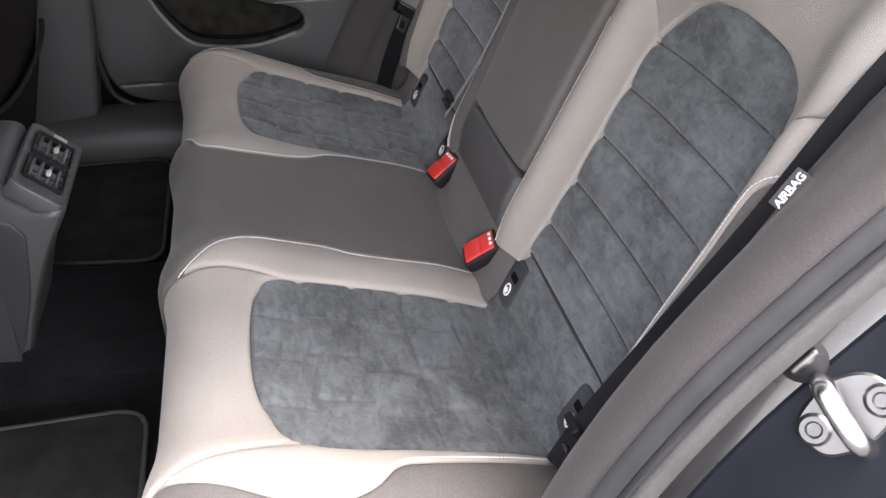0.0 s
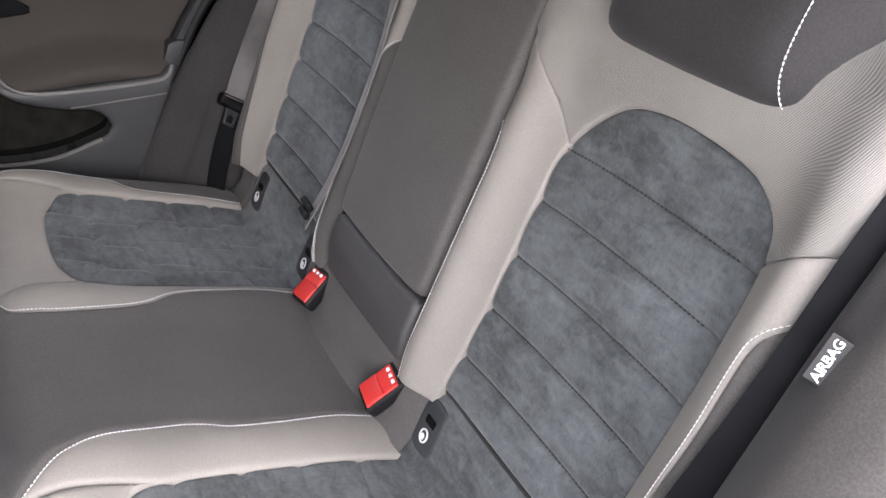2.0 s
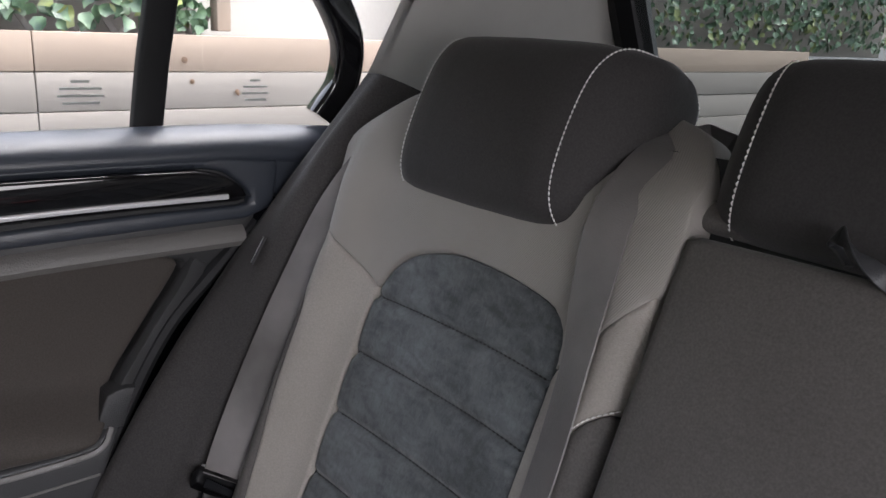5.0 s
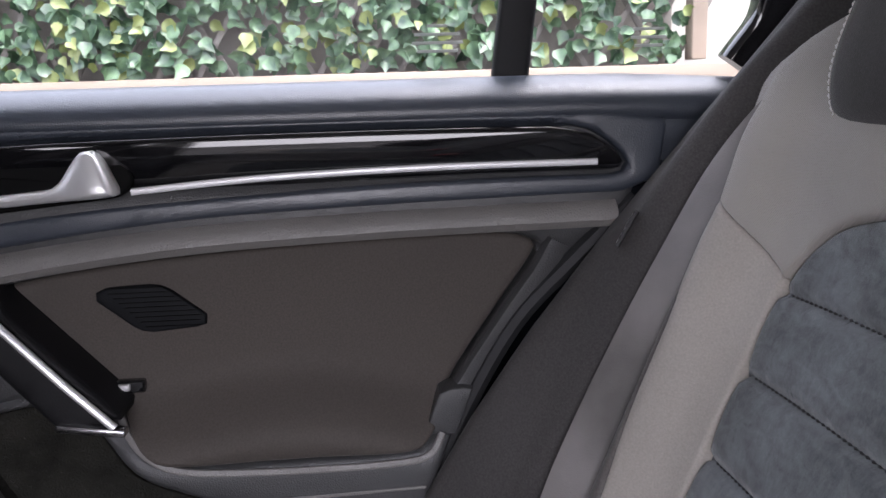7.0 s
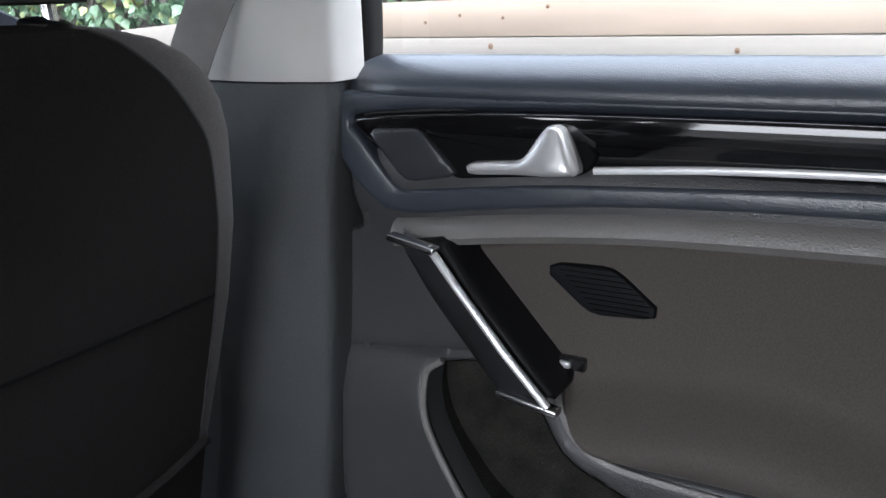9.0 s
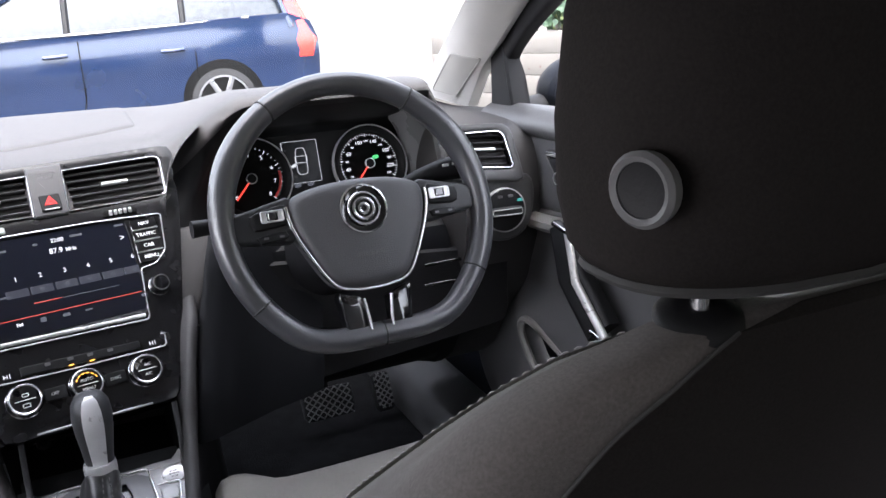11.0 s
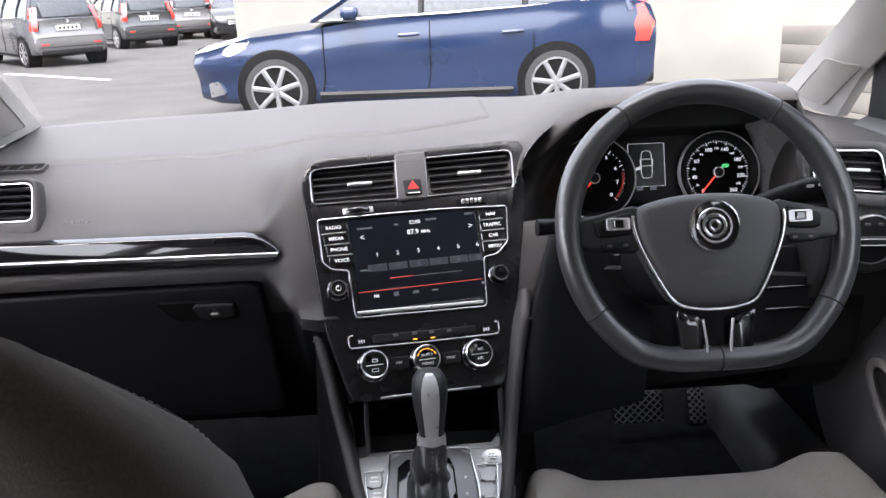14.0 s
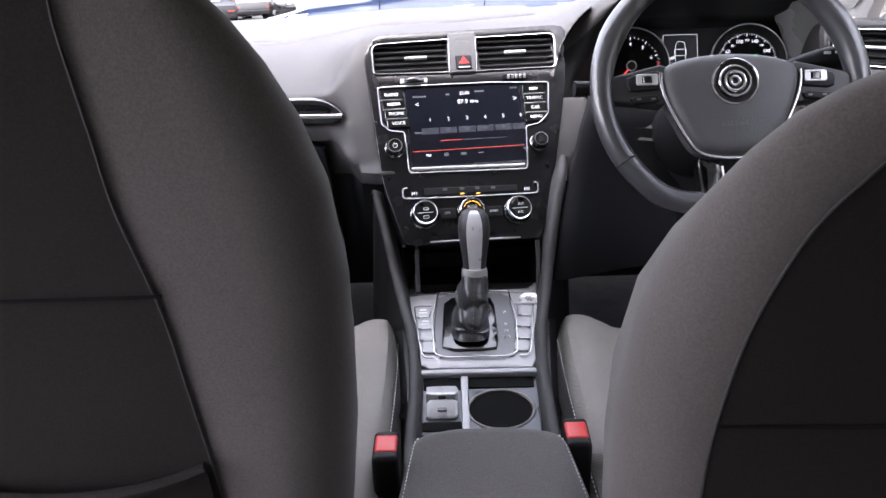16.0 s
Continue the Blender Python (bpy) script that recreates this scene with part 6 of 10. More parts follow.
def front_head_restraint(cx, dz=0.0, dy=0.0):
    hr = thing("head_restraint", (cx, 0.655, 1.07 + dz), "black front head restraint on two chrome posts", "head restraint", "front head restraints")
    rings = []
    for z, w, yb, yf in ((1.082, 0.102, 0.634, 0.702), (1.086, 0.114, 0.624, 0.712), (1.097, 0.122, 0.616, 0.720), (1.122, 0.128, 0.611, 0.723), (1.16, 0.130, 0.608, 0.724), (1.21, 0.128, 0.606, 0.718), (1.25, 0.120, 0.610, 0.708), (1.275, 0.104, 0.62, 0.698), (1.285, 0.08, 0.63, 0.69)):
        out = []
        for i in range(36):
            a = 2 * math.pi * i / 36
            c, s_ = math.cos(a), math.sin(a)
            x = (w - 0.006) * math.copysign(abs(c) ** (2 / 4.0), c)
            y = (yb + yf) / 2 + (yf - yb) / 2 * math.copysign(abs(s_) ** (2 / 3.0), s_)
            y += 0.02 * (x / w) ** 2 + dy
            out.append((cx + x, y, z + dz))
        rings.append(out)
    g = Geo()
    g.loft(rings)
    part("cushion", g, SEATBACK, hr, "black cloth pad")
    g = Geo()
    g.tube([(cx + (x - cx) * 1.005, y, z - 0.001) for x, y, z in rings[1]], 0.0028, 6, True)
    part("piping", g, SEAM, hr)
    for sd in (-1, 1):
        g = Geo()
        g.tube([(cx + sd * 0.0725, 0.655 + dy, 1.03 + dz), (cx + sd * 0.0725, 0.657 + dy, 1.10 + dz)], 0.0052, 14)
        part("post", g, CHROME, hr, "chrome post")
        g = Geo()
        g.lathe([(0.0, -0.004), (0.021, -0.004), (0.0225, 0.0), (0.0205, 0.003), (0.012, 0.006), (0.0, 0.006)], (cx + sd * 0.0725, 0.656 + dy, 1.0655 + dz), (sd * 0.12, -0.22, 1), 24)
        part("post_collar", g, MATT, hr, "black plastic post collar")
    g = Geo()
    ctr, ax = (cx - 0.1205, 0.642 + dy, 1.138 + dz), (-0.96, -0.28, 0)
    g.lathe([(0.0, -0.004), (0.0155, -0.004), (0.0160, 0.002), (0.014, 0.003), (0.0122, 0.002), (0.0, 0.003)], ctr, ax, 28)
    bt = part("tilt_button", g, MATT, hr, "round grey adjuster button")
    g = Geo()
    g.lathe([(0.0160, -0.004), (0.0168, 0.002), (0.0148, 0.0045), (0.0122, 0.003), (0.0122, -0.002)], ctr, ax, 28)
    part("button_ring", g, material("mid_grey_plastic", (0.12, 0.12, 0.122), 0.4, bump=0.05), bt)
    return hr


front_head_restraint(0.336)
front_head_restraint(-0.368, 0.078, 0.05)

# front belt on the centre pillar
fb = thing("seat_belt", (0.64, 0.7, 1.0), "grey front seat belt hanging from its pillar guide", "seat belt")
g = Geo()
g.sweep(spline([(0.640, 0.70, 1.135), (0.634, 0.735, 1.08), (0.625, 0.765, 1.02), (0.61, 0.80, 0.93), (0.60, 0.83, 0.80), (0.60, 0.86, 0.60)], 6), (-0.9, -0.35, 0.1), rrect(0.046, 0.0018, 0.0006))
part("webbing", g, BELT, fb)
g = Geo()
g.sweep(spline([(0.636, 0.664, 1.136), (0.628, 0.69, 1.152), (0.626, 0.72, 1.158), (0.632, 0.755, 1.150)], 5), (-0.9, -0.2, 0.3), rrect(0.040, 0.022, 0.009))
part("belt_guide", g, PILLAR, fb, "pale grey belt guide")
g = Geo()
g.sweep(spline([(0.630, 0.675, 1.122), (0.622, 0.70, 1.132), (0.626, 0.745, 1.128)], 5), (-0.9, -0.2, 0.3), rrect(0.008, 0.012, 0.003))
part("guide_slot", g, BAND, fb)

# front buckles beside the console
for s, x, y in ((-1, -0.128, 1.03), (1, 0.090, 1.05)):
    bk = thing("belt_buckle", (x, y, 0.50), "black belt buckle with a red release button beside the console", "belt buckle", "front belt buckles")
    m = Matrix.Rotation(radians(6), 4, "X")
    g = Geo()
    g.rbox((x, y, 0.545), (0.030, 0.052, 0.11), 0.006, m)
    part("housing", g, MATT, bk)
    g = Geo()
    g.rbox((x, y - 0.004, 0.592), (0.026, 0.032, 0.018), 0.004, m)
    part("release_button", g, RED, bk, "bright red release button")

# foot mats
for cx, y0 in ((0.38, 0.66), (-0.40, 0.66)):
    fm = thing("foot_mat", (cx, y0, 0.32), "black pile foot mat in the rear footwell", "floor mat", "rear floor mats")
    g = Geo()
    f = frame_of((cx, y0, 0.323), (1, 0, 0), (0, 1, 0))
    out = fillet([(-0.20, -0.125), (0.20, -0.125), (0.19, 0.15), (-0.17, 0.15)], 0.05)
    g.patch(out, f, lambda u, v: 0.004 + 0 * u, 0.03, (), 0.006, 0.004, 0.006)
    part("pad", g, MATCLOTH, fm)
    g = Geo()
    g.tube([tuple(f(np.array([a]), np.array([b]), np.array([0.002]))[0]) for a, b in out], 0.004, 6, True)
    part("binding", g, material("black_binding_tape", (0.028, 0.028, 0.028), 0.7, bump=0.1), fm, "dark binding tape")

# ---- dashboard ----
dash = thing("dashboard", (0, 1.8, 0.5), "charcoal soft-skinned dashboard with gloss black and chrome trim", "dashboard")
PA = [(2.13, 0.985), (2.05, 1.010), (1.90, 1.000), (1.75, 0.984), (1.67, 0.970), (1.61, 0.950), (1.565, 0.930), (1.535, 0.918), (1.532, 0.905), (1.530, 0.880), (1.512, 0.872), (1.512, 0.850), (1.530, 0.845), (1.540, 0.79), (1.57, 0.66), (1.66, 0.55), (1.90, 0.48)]
PC = [(2.13, 0.985), (2.05, 1.018), (1.90, 1.018), (1.75, 1.013), (1.68, 1.006), (1.64, 0.998), (1.622, 0.985), (1.597, 0.96), (1.565, 0.915), (1.545, 0.885), (1.535, 0.87), (1.520, 0.845), (1.503, 0.82), (1.483, 0.79), (1.455, 0.745), (1.445, 0.72), (1.60, 0.60)]
PD = [(2.13, 0.985), (2.05, 1.015), (1.90, 1.045), (1.75, 1.068), (1.65, 1.078), (1.605, 1.076), (1.590, 1.068), (1.592, 1.056), (1.65, 1.025), (1.715, 1.00), (1.722, 0.93), (1.705, 0.875), (1.60, 0.862), (1.545, 0.85), (1.55, 0.75), (1.60, 0.60), (1.80, 0.50)]
PR = [(2.13, 0.975), (2.05, 0.998), (1.90, 0.998), (1.75, 0.998), (1.64, 1.000), (1.575, 0.998), (1.545, 0.988), (1.53, 0.97), (1.515, 0.94), (1.51, 0.90), (1.51, 0.86), (1.515, 0.82), (1.525, 0.79), (1.54, 0.75), (1.57, 0.66), (1.66, 0.55), (1.90, 0.48)]


def dash_profile(x):
    a, c, d, r = (np.array(p) for p in (PA, PC, PD, PR))
    wc = float(ss(-0.245, -0.195, x))
    wd = float(ss(0.115, 0.265, x))
    wr = float(ss(0.545, 0.568, x))
    cc = c.copy()
    cc[4:16, 0] += 0.17 * (np.clip(x, -0.2, 0.19) + 0.02)
    wt = np.full((17, 1), wc)
    wt[:6, 0] = [float(ss(-0.40, -0.12, x))] * 3 + [float(ss(-0.36, -0.14, x)), float(ss(-0.32, -0.16, x)), float(ss(-0.29, -0.175, x))]
    wt[13, 0] *= float(ss(-0.215, -0.175, x))
    wt[14:, 0] *= float(ss(-0.14, -0.12, x))
    p = a * (1 - wt) + cc * wt
    p = p * (1 - wd) + d * wd
    p = p * (1 - wr) + r * wr
    p[:3, 0] -= 0.10 * (x / 0.74) ** 2 * np.array([0.4, 0.3, 0.1])
    p[:3, 1] -= 0.012 * abs(x / 0.74) ** 3
    return p


xs = sorted(set(np.linspace(-0.735, 0.735, 60).tolist() + np.linspace(-0.25, -0.19, 8).tolist() + np.linspace(0.11, 0.28, 20).tolist() + np.linspace(0.53, 0.58, 10).tolist()))
g = Geo()
rows = []
for x in xs:
    p = dash_profile(x)
    q = spline([tuple(w) for w in p], 3)
    rows.append([(x, a, b) for a, b in q])
g.loft(rows, closed=False)
part("upper_skin", g, DASH, dash, "charcoal grained dashboard skin", angle=50)
# black lining inside the instrument hood, and the lower parts, blackened to paint footwell shade
g = Geo()
g.loft([[(x, y - 0.003, z - 0.0025) for x, y, z in r[21:42]] for r in rows if 0.118 < r[0][0] < 0.55], closed=False)
part("hood_lining", g, MATT, dash, "black lining of the instrument hood")
g = Geo()
g.loft([[(x, y - 0.004, z) for x, y, z in r[39:]] for r in rows if 0.118 < r[0][0] < 0.60], closed=False)
part("lower_panel", g, GLOVEBOX, dash, "lower dashboard panel blackened for footwell shade")
g = Geo()
g.loft([[(x, y - 0.004, z) for x, y, z in r[39:]] for r in rows if -0.29 < r[0][0] < -0.12], closed=False)
part("lower_panel", g, GLOVEBOX, dash, "lower dashboard panel blackened for footwell shade")
g = Geo()
rows_k = []
for z, x0, y0 in ((0.905, 0.174, 1.532), (0.885, 0.167, 1.518), (0.862, 0.158, 1.506), (0.83, 0.150, 1.494), (0.792, 0.138, 1.480), (0.756, 0.128, 1.458), (0.716, 0.118, 1.432), (0.676, 0.110, 1.410), (0.645, 0.103, 1.400)):
    rows_k.append([(x0 + a, y0 + b, z) for a, b in ((0.0, 0.006), (0.006, 0.0), (0.03, 0.006), (0.07, 0.024), (0.12, 0.046), (0.17, 0.060), (0.20, 0.075))])
g.loft(rows_k, closed=False)
part("knee_panel", g, GLOVEBOX, dash, "black plastic panel beside the console", angle=60)
# pad along the windscreen, its soft edge running aslant to the hood


def dash_top(u, v, h):
    u, v = np.atleast_1d(np.asarray(u, float)), np.atleast_1d(np.asarray(v, float))
    z = []
    for a, b in zip(u, v):
        q = np.array(spline([tuple(w) for w in dash_profile(float(a))[:6]], 3))
        z.append(float(np.interp(b, q[::-1, 0], q[::-1, 1])))
    return np.column_stack([u, v, np.array(z) + h])


g = Geo()
pad_edge = spline([(-0.72, 1.722), (-0.54, 1.737), (-0.43, 1.742), (-0.31, 1.735), (-0.20, 1.718), (-0.09, 1.718), (-0.02, 1.735), (0.06, 1.775), (0.12, 1.815)], 5)
g.patch(pad_edge + [(0.12, 2.035), (-0.30, 2.035), (-0.72, 2.000)], dash_top, lambda u, v: 0.0040 + 0 * u, 0.02, (), 0.016, 0.0040, 0.004)
part("windscreen_pad", g, DASH, dash, "grained pad along the windscreen")
# passenger trim strip
f_dash = lambda u, v, h: np.column_stack([u + 0 * v, 1.520 - h + 0.25 * (v - 0.895), v + 0 * u])
g = Geo()
box = fillet([(-0.73, 0.918), (-0.245, 0.916, 0.02), (-0.210, 0.892, 0.012), (-0.222, 0.876), (-0.73, 0.880)], 0.004)
g.patch(box, f_dash, lambda u, v: 0.010 + 0 * u, 0.015, (), 0.004, 0.004, 0.03)
strip = part("trim_strip", g, GLOSS, dash, "gloss black trim strip")
g = Geo()
g.sweep([tuple(f_dash(np.array([a]), np.array([b]), np.array([0.012]))[0]) for a, b in ((-0.73, 0.8925), (-0.5, 0.8915), (-0.3, 0.890), (-0.216, 0.889))], (0, -1, 0), rrect(0.007, 0.007, 0.0025))
part("chrome_line", g, CHROME, strip, "thin chrome strip")
# glove box
f_glove = frame_of((-0.47, 1.533, 0.745), (1, 0, 0), (0, -0.12, 1))
g = Geo()
g.patch(fillet([(-0.25, 0.095), (0.222, 0.103), (0.232, 0.03), (0.24, -0.12), (-0.25, -0.12)], 0.008), f_glove, lambda u, v: 0.008 + 0.006 * np.cos(v * 9), 0.03, (), 0.006, 0.005, 0.02)
glove = part("glove_box_lid", g, GLOVEBOX, dash, "black glove box lid")
g = Geo()
lt = fillet([(0.075, 0.082), (0.188, 0.080), (0.190, 0.050), (0.10, 0.050)], 0.01)
# black block on the lid paints the latch recess's shade
g.prism(lt, f_glove, 0.008, 0.0155, 0.002)
part("latch_recess", g, DEEP, glove)
g = Geo()
g.patch(fillet([(0.125, 0.078), (0.186, 0.077), (0.186, 0.053), (0.135, 0.053)], 0.006), f_glove, lambda u, v: 0.020 + 0 * u, 0.01, (), 0.004, 0.003, 0.01)
lk = part("latch", g, MATT, glove, "black latch with a round lock")
g = Geo()
nrm = f_glove(np.array([0.0]), np.array([0.0]), np.array([1.0]))[0] - f_glove(np.array([0.0]), np.array([0.0]), np.array([0.0]))[0]
g.lathe([(0.0, 0), (0.0085, 0), (0.0085, 0.002), (0.0065, 0.003), (0.0, 0.003)], f_glove(np.array([0.158]), np.array([0.065]), np.array([0.020]))[0], nrm, 18)
part("lock", g, GLOSS, lk)
g = Geo()
g.rbox(f_glove(np.array([0.158]), np.array([0.065]), np.array([0.0235]))[0], (0.010, 0.001, 0.0025), 0.0004)
part("key_slot", g, SILVER, lk)


LOUVRE = material("dark_grey_louvre", (0.09, 0.09, 0.092), 0.4, bump=0.05)


def air_vent(f, outline, slats, cx, w, y0, y1, parent, name="air_vent", fins=True, tab=None, framed=None):
    """An air vent: chrome frame, throat coloured black as shade, louvres and a silver tab."""
    g = Geo()
    g.patch(inset(outline, 0.001).tolist(), f, lambda u, v: -0.022 + 0 * u, 0.02, (), 0.004, 0.001, 0.0)
    o = np.array(inset(outline, 0.001))
    ring = lambda h: [tuple(q) for q in f(o[:, 0], o[:, 1], np.full(len(o), h))]
    g.loft([ring(0.0), ring(-0.022)], cap=False)
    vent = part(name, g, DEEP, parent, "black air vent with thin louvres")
    g = Geo()
    g.ring(outline, 0.0024, f, -0.004, 0.003)
    part("vent_frame", g, framed or CHROME, vent, "black vent frame" if framed else "chrome vent frame")
    for k in range(slats):
        b = y0 + (y1 - y0) * (k + 0.7) / (slats + 0.4)
        g = Geo()
        p = [(cx - w / 2, b), (cx, b), (cx + w / 2, b)]
        a, c = f(np.array([cx - w / 2, cx + w / 2]), np.array([b, b]), np.array([-0.004, -0.004]))
        n = f(np.array([0.0]), np.array([0.0]), np.array([1.0]))[0] - f(np.array([0.0]), np.array([0.0]), np.array([0.0]))[0]
        g.sweep([tuple(a), tuple((a + c) / 2), tuple(c)], tuple(n), [(-0.0018, -0.012), (-0.0018, 0.001), (0, 0.002), (0.0018, 0.001), (0.001, -0.012)])
        part("louvre", g, LOUVRE if framed else MATT, vent)
    if tab:
        g = Geo()
        g.prism(rrect(0.036, 0.0045, 0.001, tab[0], tab[1]), f, -0.004, 0.003, 0.001)
        part("vent_tab", g, SILVER, vent, "silver adjuster tab")
    return vent


# passenger-end vent
f_lv = frame_of((-0.64, 1.575, 0.958), (1, -0.02, 0), (0, 0.45, 0.87))
g = Geo()
g.patch(fillet([(-0.085, 0.036), (0.083, 0.042), (0.088, -0.047), (-0.085, -0.047)], 0.016), f_lv, lambda u, v: 0.006 + 0 * u, 0.012, (fillet([(-0.08, 0.031), (0.076, 0.034), (0.078, -0.024), (-0.08, -0.024)], 0.014),), 0.006, 0.005, 0.02)
bez = part("vent_surround", g, DASH, dash, "grey vent surround")
air_vent(f_lv, fillet([(-0.08, 0.031), (0.076, 0.034), (0.078, -0.024), (-0.08, -0.024)], 0.014), 5, -0.002, 0.15, -0.024, 0.032, bez, tab=(-0.012, 0.006))
g = Geo()
for k in range(5):
    g.rbox(f_lv(np.array([-0.012 + 0.009 * (k - 2)]), np.array([-0.036]), np.array([0.008]))[0], (0.005, 0.006, 0.008), 0.0015)
g.rbox(f_lv(np.array([-0.012]), np.array([-0.036]), np.array([0.0065]))[0], (0.056, 0.004, 0.009), 0.002)
part("vent_wheel", g, GREYPLATE, bez, "ribbed vent wheel")
# demister grille on the top pad
f_dm = frame_of((-0.655, 1.715, 0.982), (1, 0, 0), (0, 1, 0.16))
g = Geo()
g.prism(rrect(0.114, 0.027, 0.006), f_dm, -0.01, 0.0015, 0.001)
dm = part("demister_grille", g, DEEP, dash, "black demister grille")
g = Geo()
g.ring(rrect(0.118, 0.031, 0.007), 0.003, f_dm, -0.01, 0.004)
part("grille_rim", g, DASH, dm)
for k in range(5):
    g = Geo()
    g.rbox(f_dm(np.array([-0.042 + 0.021 * k]), np.array([0.0]), np.array([0.001]))[0], (0.004, 0.025, 0.004), 0.001)
    part("grille_bar", g, MATT, dm)
part("airbag_lettering", letters("AIRBAG", 0.011, frame_of((-0.505, 1.566, 0.931), (1, 0, 0), (0, 0.55, 0.835)), 0, 0, 0.001, 1.1), DIMPRINT, dash, "AIRBAG embossed in the skin")

# ---- centre stack, turned a little to the driver ----
stk = frame_of((-0.02, 1.507, 0.835), (math.cos(radians(10)), math.sin(radians(10)), 0), (0, 0.556, 0.831))
SN = stk(np.array([0.0]), np.array([0.0]), np.array([1.0]))[0] - stk(np.array([0.0]), np.array([0.0]), np.array([0.0]))[0]
P = lambda a, b, h=0.0: stk(np.array([a]), np.array([b]), np.array([h]))[0]
stack = thing("centre_stack", tuple(P(0, -0.15)), "gloss black centre stack with vents, screen and climate controls", "control panel")
VENT = fillet([(-0.1375, 0.1835, 0.016), (0.171, 0.1905, 0.014), (0.164, 0.1270, 0.010), (-0.1375, 0.1290, 0.008)], 0.01)
g = Geo()
pan = fillet([(-0.150, 0.165), (-0.132, 0.200, 0.025), (0.194, 0.206, 0.02), (0.176, 0.10), (0.134, -0.056), (0.100, -0.160), (-0.116, -0.156), (-0.140, -0.057)], 0.012)
SCR = rrect(0.186, 0.134, 0.004, 0.003, 0.0365)
g.patch(pan, stk, lambda u, v: 0.004 + 0.0 * u, 0.014, (VENT, SCR), 0.0025, 0.0018, 0.05)
part("stack_panel", g, STACKBLACK, stack, "gloss black panel")
hz = fillet([(-0.010, 0.196), (0.036, 0.197), (0.030, 0.124), (-0.014, 0.124)], 0.002)
vl = fillet([(-0.1375, 0.1835, 0.016), (-0.008, 0.187, 0.002), (-0.013, 0.1265, 0.002), (-0.1375, 0.1290, 0.008)], 0.01)
vr = fillet([(0.034, 0.1880, 0.002), (0.171, 0.1905, 0.014), (0.164, 0.1270, 0.010), (0.029, 0.1262, 0.002)], 0.01)
air_vent(lambda u, v, h: stk(u, v, h + 0.004), vl, 5, -0.074, 0.118, 0.130, 0.186, stack, tab=(-0.066, 0.156))
air_vent(lambda u, v, h: stk(u, v, h + 0.004), vr, 5, 0.101, 0.124, 0.130, 0.188, stack, tab=(0.099, 0.159))
g = Geo()
g.prism(hz, stk, -0.01, 0.0085, 0.002)
hzp = part("hazard_panel", g, material("dark_grey_switch_panel", (0.05, 0.05, 0.053), 0.4, bump=0.1, var=0.05), stack, "dark grey hazard switch panel")
g = Geo()
g.prism(rrect(0.026, 0.024, 0.003, 0.010, 0.142), stk, 0.006, 0.0115, 0.0015)
hzb = part("hazard_button", g, MATT, hzp)
tri = [(0.010, 0.152), (0.0015, 0.1385), (0.0185, 0.1385)]
g = Geo()
g.ring(fillet(tri, 0.001, 2), 0.0022, stk, 0.010, 0.0124)
g.ring(fillet([(0.010, 0.147), (0.0055, 0.1405), (0.0145, 0.1405)], 0.0006, 2), 0.0014, stk, 0.010, 0.0124)
part("hazard_triangle", g, material("red_print", (0.7, 0.03, 0.03), 0.5, bump=0), hzb, "red warning triangle")
g = Geo()
g.prism(rrect(0.018, 0.0014, 0.0004, 0.010, 0.1325), stk, 0.010, 0.0122, 0.0003)
part("button_bar", g, PRINT, hzb)
lt = letters("PASSENGER", 0.0056, stk, 0.0125, 0.185, 0.0087)
l2 = letters("AIR BAG", 0.0056, stk, 0.0125, 0.1795, 0.0087)
lt.add(l2.v, l2.f)
part("panel_lettering", lt, DIMPRINT, hzp, "faint PASSENGER AIR BAG lettering")
for a, b in ((-0.074, 0.1155), (0.094, 0.1135)):
    g = Geo()
    g.prism(rrect(0.044, 0.009, 0.002, a, b), stk, 0.0, 0.0065, 0.001)
    w = part("vent_wheel_slot", g, SILVER if a < 0 else DEEP, stack)
    g = Geo()
    if a < 0:
        g.patch(rrect(0.036, 0.008, 0.003, a, b), stk, lambda u, v: 0.013 - 22 * (u - a) ** 2, 0.004, (), 0.002, 0.002, 0.01)
        part("vent_wheel", g, GLOSS, w)
    else:
        for k in range(5):
            g.rbox(P(a + 0.0065 * (k - 2), b, 0.008), (0.0045, 0.006, 0.007), 0.0015)
        part("vent_wheel", g, SILVER, w, "ribbed silver vent wheel")
# touch screen unit
g = Geo()
g.prism(rrect(0.186, 0.134, 0.004, 0.003, 0.0365), stk, -0.006, 0.0035, 0.001)
scr = part("touch_screen", g, material("dark_screen_glass", (0.004, 0.005, 0.010), 0.07, bump=0, var=0.1, coat=0.5), stack, "dark touch screen showing the radio page")
g = Geo()
edge = [(-0.1335, 0.1035), (-0.1325, 0.043), (-0.122, 0.0325), (-0.0985, 0.0285), (-0.0975, -0.035), (-0.0955, -0.040), (0.088, -0.0455), (0.0915, -0.041), (0.0985, 0.0265), (0.1205, 0.0300), (0.1385, 0.047), (0.146, 0.0985), (0.1435, 0.1010), (0.05, 0.1055), (-0.05, 0.1065), (-0.131, 0.1065)]
g.sweep([tuple(P(a, b, 0.0045)) for a, b in fillet([(a, b, 0.004) for a, b in edge], 0.004, 3)], tuple(SN), rrect(0.0024, 0.005, 0.0010), True)
part("screen_frame", g, CHROME, stack, "chrome line round screen and keys")
g = Geo()
g.sweep([tuple(P(a, b, 0.005)) for a, b in ((-0.094, -0.0335), (0.0865, -0.0385))], tuple(SN), rrect(0.005, 0.005, 0.002))
part("screen_sill", g, SILVER, stack)
